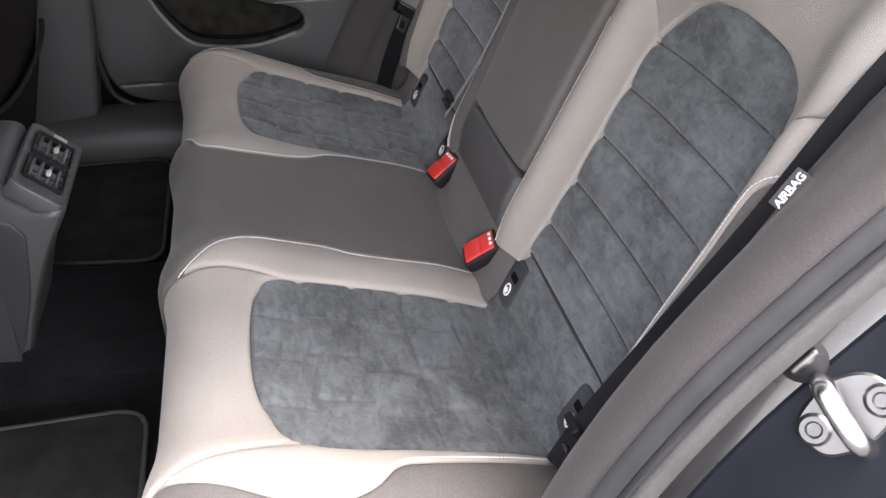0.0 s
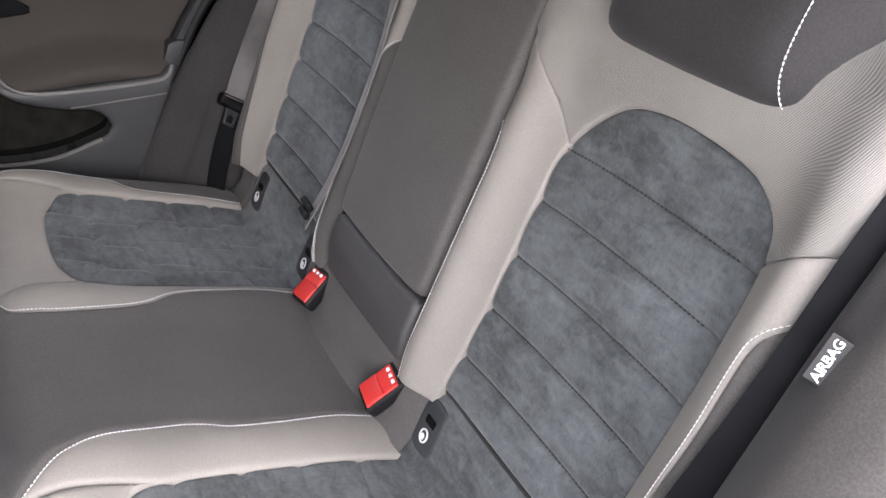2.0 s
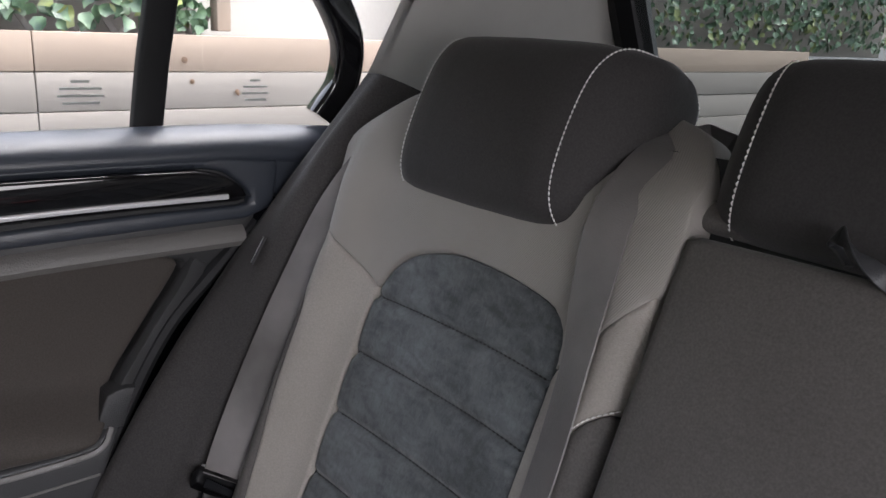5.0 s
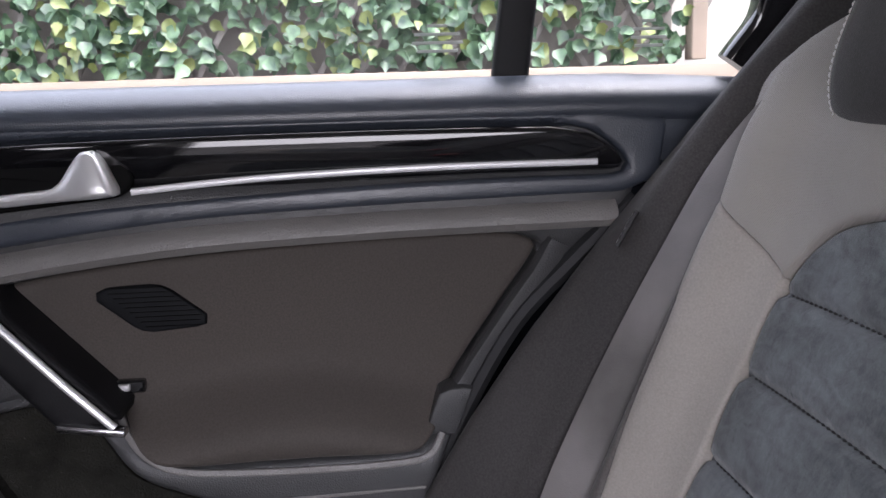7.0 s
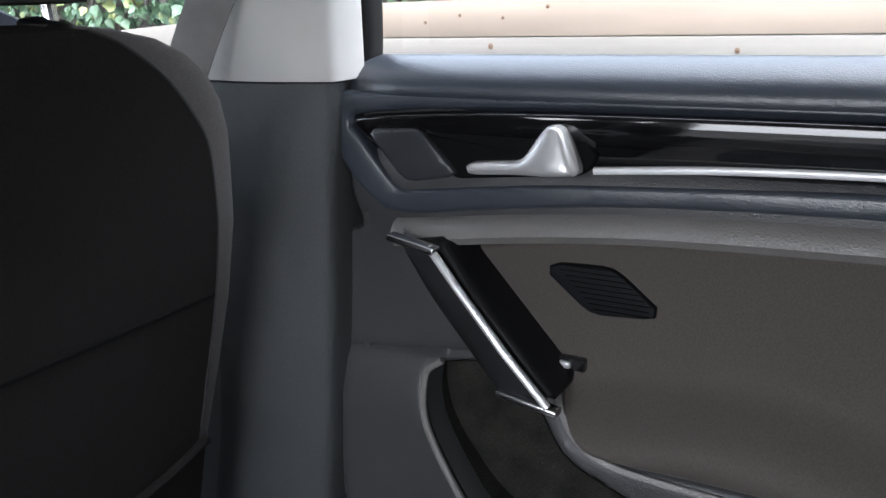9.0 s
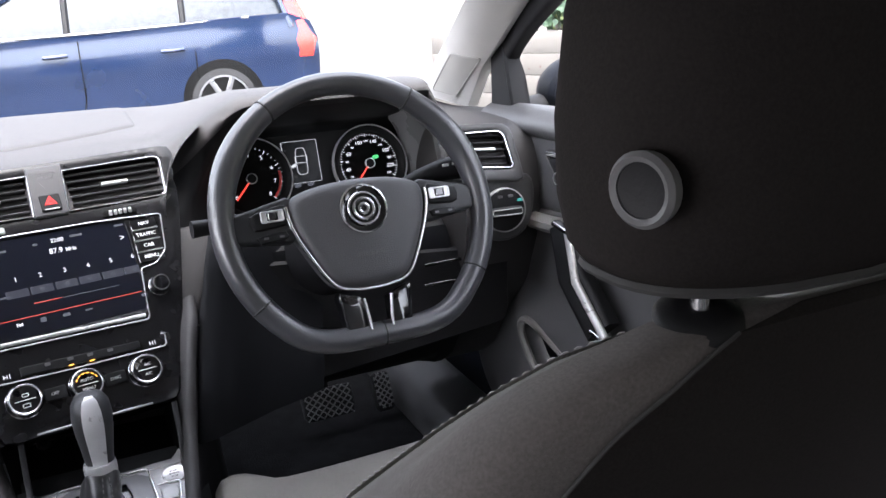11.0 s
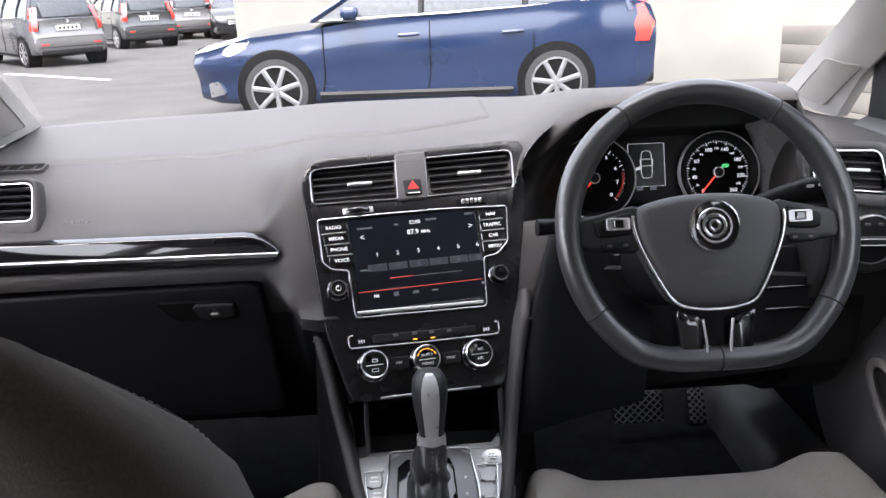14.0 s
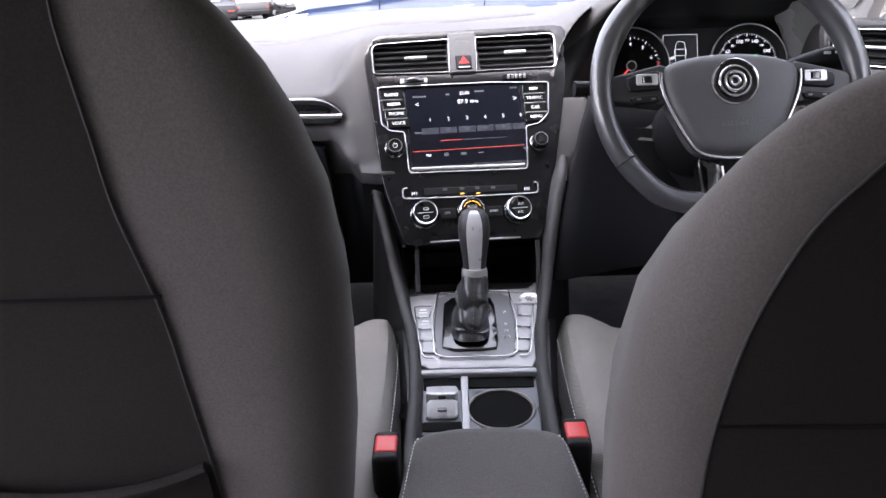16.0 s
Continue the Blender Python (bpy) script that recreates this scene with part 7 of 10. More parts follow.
for txts, a0, da, b0, sgn in ((("RADIO", "MEDIA", "PHONE", "VOICE"), -0.1125, 0.0022, 0.0925, 1), (("NAV", "TRAFFIC", "CAR", "MENU"), 0.1195, -0.0016, 0.0905, -1)):
    for k, tx in enumerate(txts):
        b = b0 - 0.0163 * k
        a = a0 + da * k * (1 if sgn > 0 else 0.4)
        g = Geo()
        g.prism(rrect(0.036, 0.0150, 0.0015, a, b), stk, 0.0, 0.0068, 0.001)
        key = part("menu_key", g, GLOSS, stack, "gloss black menu key")
        part("key_lettering", letters(tx, 0.0072, stk, a, b, 0.0070, 1.0, 0.00012), PRINT, key)
        if k < 3:
            g = Geo()
            g.prism(rrect(0.035, 0.0009, 0.0003, a, b - 0.0081), stk, 0.003, 0.0072, 0.0003)
            part("key_line", g, SILVER, key)
WHITE = glow("screen_white", (0.9, 0.92, 1.0), 0.12)
DIM = glow("screen_grey", (0.55, 0.6, 0.75), 0.016)
RLINE = glow("screen_red", (0.9, 0.08, 0.05), 0.10)
PANEL = glow("screen_key_blue", (0.06, 0.07, 0.13), 0.03)
AMBER = glow("amber_lamp", (1.0, 0.45, 0.06), 0.22)


def screen_text(tx, size, a, b, m, bold=0.0):
    part("screen_text", letters(tx, size, stk, a, b, 0.0037, 1.0, bold), m, scr)


screen_text("22:00", 0.0075, 0.0055, 0.0905, WHITE, 0.0001)
screen_text("87.9", 0.0100, 0.001, 0.0760, WHITE, 0.00015)
screen_text("MHz", 0.0070, 0.0195, 0.0752, WHITE, 0.0001)
screen_text("<", 0.0125, -0.073, 0.0745, WHITE)
screen_text(">", 0.0125, 0.0870, 0.0765, WHITE)
screen_text("FM", 0.0062, -0.064, -0.0125, WHITE, 0.0001)
for k, a in enumerate((-0.0550, -0.0255, 0.0047, 0.0342, 0.0640, 0.0930)):
    screen_text(str(k + 1), 0.0088, a, 0.0475, WHITE)
    g = Geo()
    g.prism(rrect(0.0275, 0.0105, 0.001, a - 0.002, 0.0285), stk, 0.003, 0.0037, 0.0002)
    part("preset_key", g, PANEL, scr)
    if k:
        g = Geo()
        g.prism(rrect(0.005, 0.004, 0.001, a - 0.002, 0.0285), stk, 0.003, 0.0042, 0.0002)
        part("preset_icon", g, DIM, scr)
for a, b, w, h, m in ((-0.074, 0.0265, 0.016, 0.0026, DIM), (-0.068, 0.088, 0.022, 0.003, DIM), (-0.022, 0.0895, 0.006, 0.003, DIM), (0.030, 0.0925, 0.016, 0.003, DIM), (0.087, 0.0955, 0.012, 0.0028, DIM), (-0.036, -0.012, 0.007, 0.006, DIM), (-0.008, -0.0125, 0.009, 0.004, DIM), (0.020, -0.0125, 0.009, 0.002, DIM), (0.0935, -0.010, 0.008, 0.004, DIM),
                      (-0.025, 0.0115, 0.034, 0.0011, RLINE), (0.012, 0.0112, 0.034, 0.0009, DIM), (0.048, 0.0110, 0.034, 0.0009, DIM), (0.001, -0.0045, 0.180, 0.0009, RLINE)):
    g = Geo()
    g.prism(rrect(w, h, 0.0003, a, b), stk, 0.003, 0.0039, 0.0002)
    part("screen_mark", g, m, scr)
# rotary knobs
for a, b in ((-0.1168, 0.002), (0.1158, -0.002)):
    g = Geo()
    g.lathe([(0.0145, 0.0), (0.0145, 0.005), (0.0125, 0.007), (0.0125, 0.016), (0.011, 0.018), (0.0095, 0.018), (0.009, 0.0165), (0.0, 0.0165)], P(a, b, 0.003), SN, 28)
    kb = part("rotary_knob", g, GLOSS, stack, "black rotary knob with chrome rings")
    g = Geo()
    g.lathe([(0.0150, 0.0), (0.0150, 0.004), (0.0132, 0.006), (0.0132, 0.0)], P(a, b, 0.003), SN, 28)
    g.lathe([(0.0112, 0.016), (0.0112, 0.0182), (0.0098, 0.0182), (0.0098, 0.016)], P(a, b, 0.003), SN, 28)
    part("knob_ring", g, CHROME, kb, "chrome ring")
    if a < 0:
        g = Geo()
        fk = lambda u, v, h: stk(u + a, v + b, h + 0.0195)
        g.ring(circle(0, 0, 0.004, 16), 0.0009, fk, -0.001, 0.0005)
        g.prism(rrect(0.0009, 0.004, 0.0003, 0, 0.0025), fk, -0.001, 0.0006, 0.0002)
        part("power_mark", g, PRINT, kb)
# climate strip and dials
g = Geo()
br = [(-0.106, -0.0640), (-0.1112, -0.0655), (-0.1112, -0.0785), (-0.109, -0.0815), (-0.02, -0.0850), (0.098, -0.0868), (0.1015, -0.0845), (0.1035, -0.0705), (0.099, -0.0690)]
g.sweep([tuple(P(a, b, 0.0055)) for a, b in fillet([(a, b, 0.002) for a, b in br], 0.002, 2)[:]], tuple(SN), rrect(0.0026, 0.004, 0.001))
part("climate_bracket", g, CHROME, stack, "chrome bracket under the climate keys")
g = Geo()
g.prism(fillet([(-0.078, -0.0665), (0.068, -0.0710), (0.068, -0.0815), (-0.078, -0.0785)], 0.002), stk, 0.0, 0.008, 0.001)
ck = part("climate_keys", g, MATT, stack, "row of climate keys")
for a, b in ((-0.046, -0.0710), (-0.019, -0.0715), (0.005, -0.0725), (0.030, -0.0735)):
    g = Geo()
    g.prism(rrect(0.007, 0.004, 0.001, a, b), stk, 0.006, 0.0084, 0.0003)
    part("key_icon", g, DIMPRINT, ck)
for a, b in ((-0.0195, -0.0795), (0.0055, -0.0805)):
    g = Geo()
    g.prism(rrect(0.006, 0.0016, 0.0004, a, b), stk, 0.006, 0.0088, 0.0003)
    part("key_lamp", g, AMBER, ck, "small amber key lamp")
part("climate_display", letters("HI", 0.0082, stk, -0.0935, -0.0735, 0.0045, 1.25), WHITE, stack, "lit HI on the climate display")
part("climate_display", letters("HI", 0.0082, stk, 0.0845, -0.0785, 0.0045, 1.25), WHITE, stack, "lit HI on the climate display")
for a, b, kind in ((-0.0815, -0.1085, "l"), (-0.0088, -0.110, "m"), (0.0654, -0.112, "r")):
    g = Geo()
    g.lathe([(0.0215, 0.0), (0.0215, 0.004), (0.0195, 0.006), (0.0195, 0.016), (0.0180, 0.018), (0.0165, 0.0172), (0.0, 0.0172)], P(a, b, 0.002), SN, 36)
    dl = part("climate_dial", g, GLOSS, stack, "round climate dial with chrome rings")
    g = Geo()
    g.lathe([(0.0220, 0.0), (0.0220, 0.003), (0.0200, 0.005), (0.0200, 0.0)], P(a, b, 0.002), SN, 36)
    g.lathe([(0.0198, 0.014), (0.0198, 0.0168), (0.0182, 0.0185), (0.0168, 0.0178), (0.0168, 0.014)], P(a, b, 0.002), SN, 36)
    part("dial_ring", g, CHROME, dl, "chrome ring")
    fd = lambda u, v, h: stk(u + a, v + b, h + 0.0195)
    g = Geo()
    g.prism(rrect(0.024, 0.0009, 0.0003, 0, -0.001), fd, -0.001, 0.0005, 0.0002)
    part("dial_line", g, PRINT, dl)
    if kind == "m":
        lt = letters("AUTO", 0.0058, fd, 0, 0.0048, 0.0002)
        l2 = letters("MENU", 0.0058, fd, 0, -0.0070, 0.0002)
        lt.add(l2.v, l2.f)
        part("dial_lettering", lt, PRINT, dl)
        g = Geo()
        for k in range(6):
            q = radians(150 - 24 * k)
            g.prism([(0.0135 * math.cos(q) + x * math.cos(q - 1.57) - y * math.sin(q - 1.57), 0.0135 * math.sin(q) + x * math.sin(q - 1.57) + y * math.cos(q - 1.57)) for x, y in rrect(0.0042, 0.0012, 0.0003)], fd, -0.001, 0.0007, 0.0002)
        part("dial_lamp", g, AMBER, dl, "arc of amber lamps")
    elif kind == "r":
        lt = letters("A/C", 0.0055, fd, 0.002, 0.0052, 0.0002)
        l2 = letters("A/C", 0.0055, fd, 0, -0.0075, 0.0002)
        lt.add(l2.v, l2.f)
        part("dial_lettering", lt, PRINT, dl)
    else:
        g = Geo()
        g.ring(rrect(0.009, 0.005, 0.001, 0, -0.008), 0.0009, fd, -0.001, 0.0005)
        g.ring(rrect(0.008, 0.0045, 0.002, 0.001, 0.005), 0.0009, fd, -0.001, 0.0005)
        part("dial_icon", g, PRINT, dl)
for tx, a, b in (("OFF", -0.0455, -0.1095), ("SYNC", 0.0275, -0.1115)):
    g = Geo()
    g.prism(rrect(0.026, 0.0165, 0.002, a, b), stk, 0.0, 0.0075, 0.001)
    ky = part("climate_key", g, MATT, stack)
    part("key_lettering", letters(tx, 0.0052, stk, a - 0.001, b, 0.0077), PRINT, ky)
g = Geo()
g.sweep([tuple(P(a, b, 0.006)) for a, b in ((-0.078, -0.1535), (0.062, -0.1570))], tuple(SN), rrect(0.0035, 0.005, 0.0012))
part("lower_line", g, CHROME, stack, "thin chrome strip under the dials")
g = Geo()
g.prism(rrect(0.040, 0.018, 0.002, -0.012, -0.139), stk, 0.0, 0.0052, 0.001)
part("blank_key", g, GLOSS, stack)

# soft cheek between the stack and the steering column
g = Geo()
g.patch(fillet([(0.130, 0.080, 0.006), (0.218, 0.078, 0.012), (0.214, 0.050, 0.03), (0.158, -0.062, 0.006), (0.131, -0.062, 0.004)], 0.008), stk, lambda u, v: -0.002 + 0 * u, 0.014, (), 0.010, 0.008, 0.10)
part("stack_cheek", g, DASH, dash, "charcoal grained cheek beside the centre stack")

# ---- instrument cluster ----
clu = frame_of((0.352, 1.700, 0.945), (1, 0, 0), (0, 0.30, 0.95))
C = lambda a, b, h=0.0: clu(np.array([a]), np.array([b]), np.array([h]))[0]
CN = C(0, 0, 1) - C(0, 0, 0)
cl = thing("instrument_cluster", tuple(C(0, -0.07)), "black instrument cluster with two chrome-ringed dials", "instrument cluster")
g = Geo()
g.prism(fillet([(-0.19, 0.055), (-0.10, 0.085), (0.10, 0.085), (0.19, 0.055), (0.20, -0.06), (-0.20, -0.06)], 0.03), clu, -0.02, 0.0, 0.002)
part("face", g, MATT, cl)


def gauge(a, b, r, labels, red, needle, start, end):
    g = Geo()
    g.lathe([(r * 1.02, -0.002), (r * 1.035, 0.012), (r * 1.02, 0.0145), (r * 1.005, 0.014), (r * 1.0, -0.002)], C(a, b), CN, 56)
    rg = part("dial_ring", g, BRIGHT, cl, "chrome dial ring")
    g = Geo()
    g.lathe([(0.0, 0.0), (r * 0.94, 0.0), (r * 0.94, 0.002), (0.0, 0.002)], C(a, b), CN, 40)
    fc = part("dial_face", g, DEEP, cl)
    g = Geo()
    g.lathe([(r * 0.997, -0.002), (r * 0.997, 0.012), (r * 0.90, 0.008), (r * 0.84, 0.003), (r * 0.835, -0.002)], C(a, b), CN, 48)
    part("dial_bezel", g, MATT, rg, "black sloping dial bezel")
    fg = lambda u, v, h: clu(u + a, v + b, h + 0.0021)
    g = Geo()
    n = (len(labels) - 1) * 4
    for k in range(n + 1):
        q = radians(start + (end - start) * k / n)
        ln, wd = (0.0055, 0.0011) if k % 4 == 0 else (0.003, 0.0006)
        rr = r * 0.80 - ln / 2
        g.prism([(rr * math.cos(q) + x * math.cos(q) - y * math.sin(q), rr * math.sin(q) + x * math.sin(q) + y * math.cos(q)) for x, y in rrect(ln, wd, 0.0002)], fg, 0, 0.0004, 0.0001)
    tagged(part("dial_tick", g, LITPRINT, fc), kind="stuff")
    for k, tx in enumerate(labels):
        if not tx:
            continue
        q = radians(start + (end - start) * k / (len(labels) - 1))
        big = not tx.startswith("_")
        part("dial_number", letters(tx.strip("_"), 0.0088 if big else 0.0052, fg, r * 0.605 * math.cos(q), r * 0.605 * math.sin(q), 0.0003), LITPRINT, fc)
    if red:
        g = Geo()
        arc = [(r * 0.745 * math.cos(radians(q)), r * 0.745 * math.sin(radians(q))) for q in np.linspace(red[0], red[1], 14)]
        g.sweep([tuple(fg(np.array([x]), np.array([y]), np.array([0.0004]))[0]) for x, y in arc], tuple(CN), rrect(0.004, 0.0006, 0.0002))
        part("red_zone", g, RED, fc)
    g = Geo()
    q = radians(needle)
    g.sweep([tuple(fg(np.array([x * math.cos(q)]), np.array([x * math.sin(q)]), np.array([0.005]))[0]) for x in (0.004, r * 0.40, r * 0.66)], tuple(CN), rrect(0.0026, 0.0014, 0.0006))
    part("needle", g, glow("lit_red_needle", (0.9, 0.06, 0.04), 0.16), fc, "red needle")
    g = Geo()
    g.lathe([(0.0, 0.002), (0.0085, 0.002), (0.0085, 0.008), (0.007, 0.0095), (0.0, 0.0095)], C(a, b), CN, 24)
    hb = part("needle_hub", g, MATT, fc)
    g = Geo()
    g.lathe([(0.0088, 0.006), (0.0088, 0.0098), (0.0074, 0.0098), (0.0074, 0.006)], C(a, b), CN, 24)
    part("hub_ring", g, SILVER, hb)


gauge(0.125, -0.015, 0.0645, ["0", "_20_", "40", "_50_", "60", "_80_", "100", "_120_", "140", "_160_", "180", "_200_", "220", "_240_", "260"], None, 228, 230, -50)
gauge(-0.079, -0.016, 0.0645, ["0", "1", "2", "3", "4", "5", "6", "7", "8"], (10, -45), 228, 225, -45)
g = Geo()
g.prism(rrect(0.060, 0.070, 0.002, 0.008, 0.002), clu, 0.0, 0.003, 0.0008)
mfd = part("display", g, material("grey_cluster_display", (0.03, 0.033, 0.036), 0.2, bump=0), cl, "small grey cluster display")
g = Geo()
g.ring(rrect(0.060, 0.070, 0.002, 0.008, 0.002), 0.0005, clu, 0.002, 0.0042)
carln = fillet([(a_ * 0.62 + 0.008, b_ * 0.86 - 0.004) for a_, b_ in ((-0.012, 0.034), (0.012, 0.034), (0.015, 0.02), (0.015, -0.010), (0.011, -0.018), (-0.011, -0.018), (-0.015, -0.010), (-0.015, 0.02))], 0.006)
g.ring(carln, 0.0008, clu, 0.002, 0.0044)
g.ring(fillet([(-0.003, 0.012), (0.019, 0.012), (0.018, 0.0), (-0.002, 0.0)], 0.003), 0.0009, clu, 0.002, 0.0044)
g.prism(fillet([(-0.002, 0.001), (-0.011, -0.003), (-0.011, -0.007), (-0.002, -0.005)], 0.0006), clu, 0.002, 0.0044, 0.0003)
part("car_outline", g, glow("display_white", (0.8, 0.85, 0.9), 0.075), mfd, "pale car outline with an open door")
for a in (-0.018, -0.004, 0.018):
    g = Geo()
    g.prism(rrect(0.010, 0.005, 0.001, a, -0.0365), clu, 0.0, 0.004, 0.0004)
    part("status_mark", g, DIM, mfd)
g = Geo()
g.prism(rrect(0.0085, 0.0055, 0.002, 0.137, -0.005), clu, 0.002, 0.0105, 0.0004)
part("green_lamp", g, glow("green_lamp", (0.1, 0.8, 0.25), 0.09), cl, "small green tell-tale")
for sd in (-1, 1):
    g = Geo()
    rows = []
    for k in np.linspace(0, 1, 14):
        b = k * k * (3 - 2 * k)
        sec_b = spline([(0.180 + 0.030 * b, 0.862), (0.190 + 0.036 * b, 0.885 + 0.004 * k), (0.192 + 0.036 * b, 0.93), (0.184 + 0.032 * b, 0.975 + 0.006 * k), (0.168 + 0.026 * b, 1.004 + 0.014 * k), (0.148 + 0.020 * b, 1.022 + 0.020 * k)], 5)
        rows.append([(0.352 + sd * a, 1.705 - 0.125 * k, z) for a, z in sec_b])
    g.loft(rows, closed=False)
    # the right side's paler colour paints its reflection; the left stays black
    part("binnacle_side", g, GLOSS if sd < 0 else BINNACLE, cl, "curved trim beside the dials, right one lightened for its reflection", angle=80)

# driver's outer vent and lamp switch
f_rv = frame_of((0.598, 1.516, 0.966), (1, -0.10, -0.06), (0.05, 0.30, 0.95))
RV = fillet([(-0.060, 0.030), (0.040, 0.034, 0.014), (0.056, -0.028, 0.010), (-0.050, -0.024)], 0.008)
g = Geo()
g.patch(fillet([(-0.070, 0.044), (0.055, 0.046, 0.02), (0.076, -0.050), (-0.060, -0.045)], 0.014), f_rv, lambda u, v: 0.005 + 0 * u, 0.012, (RV,), 0.006, 0.005, 0.02)
rv = part("vent_surround", g, DOORSKIN, dash, "dark grey vent surround")
air_vent(lambda u, v, h: f_rv(u, v, h + 0.004), RV, 5, -0.003, 0.094, -0.028, 0.034, rv, tab=(0.008, 0.004))
f_ls = frame_of((0.630, 1.497, 0.872), (1, -0.10, 0), (0.02, 0.12, 0.98))
g = Geo()
g.patch(fillet([(-0.056, 0.056), (0.060, 0.056), (0.058, 0.0), (0.043, -0.042), (0.0, -0.056), (-0.043, -0.042), (-0.056, 0.0)], 0.03), f_ls, lambda u, v: -0.001 + 0 * u, 0.012, (), 0.010, 0.008, 0.04)
part("switch_housing", g, DOORSKIN, dash, "dark grey housing round the light switch")
f_ls = frame_of((0.630, 1.497, 0.872), (1, -0.10, 0), (0.02, 0.12, 0.98))
LN = f_ls(np.array([0.0]), np.array([0.0]), np.array([1.0]))[0] - f_ls(np.array([0.0]), np.array([0.0]), np.array([0.0]))[0]
lsw = thing("light_switch", tuple(f_ls(np.array([0.0]), np.array([-0.03]), np.array([0.0]))[0]), "round black light switch with a silver bar", "light switch")
g = Geo()
g.lathe([(0.0, 0.0), (0.035, 0.0), (0.035, 0.006), (0.032, 0.007), (0.0, 0.006)], f_ls(np.array([0.0]), np.array([0.0]), np.array([0.0]))[0], LN, 36)
part("base", g, MATT, lsw)
g = Geo()
g.lathe([(0.0362, 0.0), (0.0362, 0.0075), (0.0342, 0.0085), (0.0342, 0.0)], f_ls(np.array([0.0]), np.array([0.0]), np.array([0.0]))[0], LN, 36)
part("ring", g, GREYPLATE, lsw)
g = Geo()
g.patch(rrect(0.056, 0.014, 0.006, 0, -0.002), f_ls, lambda u, v: 0.018 + 0 * u, 0.006, (), 0.004, 0.004, 0.014)
bar = part("bar", g, VINYL, lsw, "black switch bar")
g = Geo()
g.ring(rrect(0.052, 0.010, 0.004, 0, -0.002), 0.0012, f_ls, 0.014, 0.0192)
part("bar_edge", g, SILVER, bar, "thin silver edge")
for a, b, m in ((0.026, 0.014, glow("teal_lamp", (0.1, 0.6, 0.55), 0.06)), (0.010, 0.022, DIMPRINT), (-0.008, 0.022, DIMPRINT)):
    g = Geo()
    g.prism(rrect(0.008, 0.004, 0.001, a, b), f_ls, 0.006, 0.0096, 0.0003)
    part("switch_mark", g, m, lsw)

# lower driver panel, knee side and pedals
g = Geo()
g.prism(fillet([(0.16, 0.845), (0.66, 0.80), (0.66, 0.66), (0.20, 0.62)], 0.03), lambda u, v, h: np.column_stack([u, 1.545 - h + 0.0 * v, v]), 0.0, 0.012, 0.004)
part("knee_panel", g, MATT, dash, "black lower driver panel")
for y0 in (0.79, 0.755):
    g = Geo()
    g.rbox((0.55, 1.530, y0), (0.10, 0.004, 0.006), 0.0015)
    part("panel_slot", g, GLOSS, dash)
ped = thing("brake_pedal", (0.435, 1.9, 0.33), "black rubber brake pedal with a diamond tread", "pedal", "pedals")
f_bp = frame_of((0.435, 1.925, 0.372), (1, 0, 0), (0, 0.45, 0.89))
g = Geo()
g.patch(fillet([(-0.055, -0.032), (0.055, -0.032), (0.056, 0.034), (-0.056, 0.034)], 0.012), f_bp, lambda u, v: 0.006 + 0 * u, 0.012, (), 0.004, 0.004, 0.014)
part("pad", g, RUBBER, ped)
g = Geo()
for k in range(-6, 7):
    for sg in (1, -1):
        x0 = k * 0.017
        p0, p1 = (x0 - sg * 0.034, -0.030), (x0 + sg * 0.034, 0.032)
        pts = [(p0[0] + (p1[0] - p0[0]) * t, p0[1] + (p1[1] - p0[1]) * t) for t in np.linspace(0, 1, 9)]
        pts = [q for q in pts if abs(q[0]) < 0.052]
        if len(pts) > 2:
            g.sweep([tuple(f_bp(np.array([a]), np.array([b]), np.array([0.007]))[0]) for a, b in pts], (0, -0.89, 0.45), rrect(0.0028, 0.003, 0.0008))
tagged(part("tread", g, material("grey_worn_rubber", (0.22, 0.22, 0.22), 0.6, bump=0.2), ped), kind="stuff")
g = Geo()
g.tube([(0.435, 1.945, 0.40), (0.43, 1.96, 0.52), (0.42, 1.95, 0.65)], 0.009, 8)
part("lever", g, MATT, ped)
acc = thing("accelerator_pedal", (0.562, 1.92, 0.32), "narrow black accelerator pedal with a diamond tread", "pedal", "pedals")
f_ap = frame_of((0.562, 1.93, 0.368), (1, 0, 0), (0, 0.5, 0.86))
g = Geo()
g.patch(fillet([(-0.020, -0.045), (0.020, -0.045), (0.020, 0.042), (-0.020, 0.042)], 0.008), f_ap, lambda u, v: 0.006 + 0 * u, 0.012, (), 0.004, 0.004, 0.014)
part("pad", g, RUBBER, acc)
g = Geo()
for k in range(-4, 5):
    for sg in (1, -1):
        pts = [(sg * t, k * 0.014 + t) for t in np.linspace(-0.017, 0.017, 6)]
        pts = [q for q in pts if abs(q[1]) < 0.042]
        if len(pts) > 2:
            g.sweep([tuple(f_ap(np.array([a]), np.array([b]), np.array([0.007]))[0]) for a, b in pts], (0, -0.86, 0.5), rrect(0.0028, 0.003, 0.0008))
tagged(part("tread", g, bpy.data.materials["grey_worn_rubber"], acc), kind="stuff")

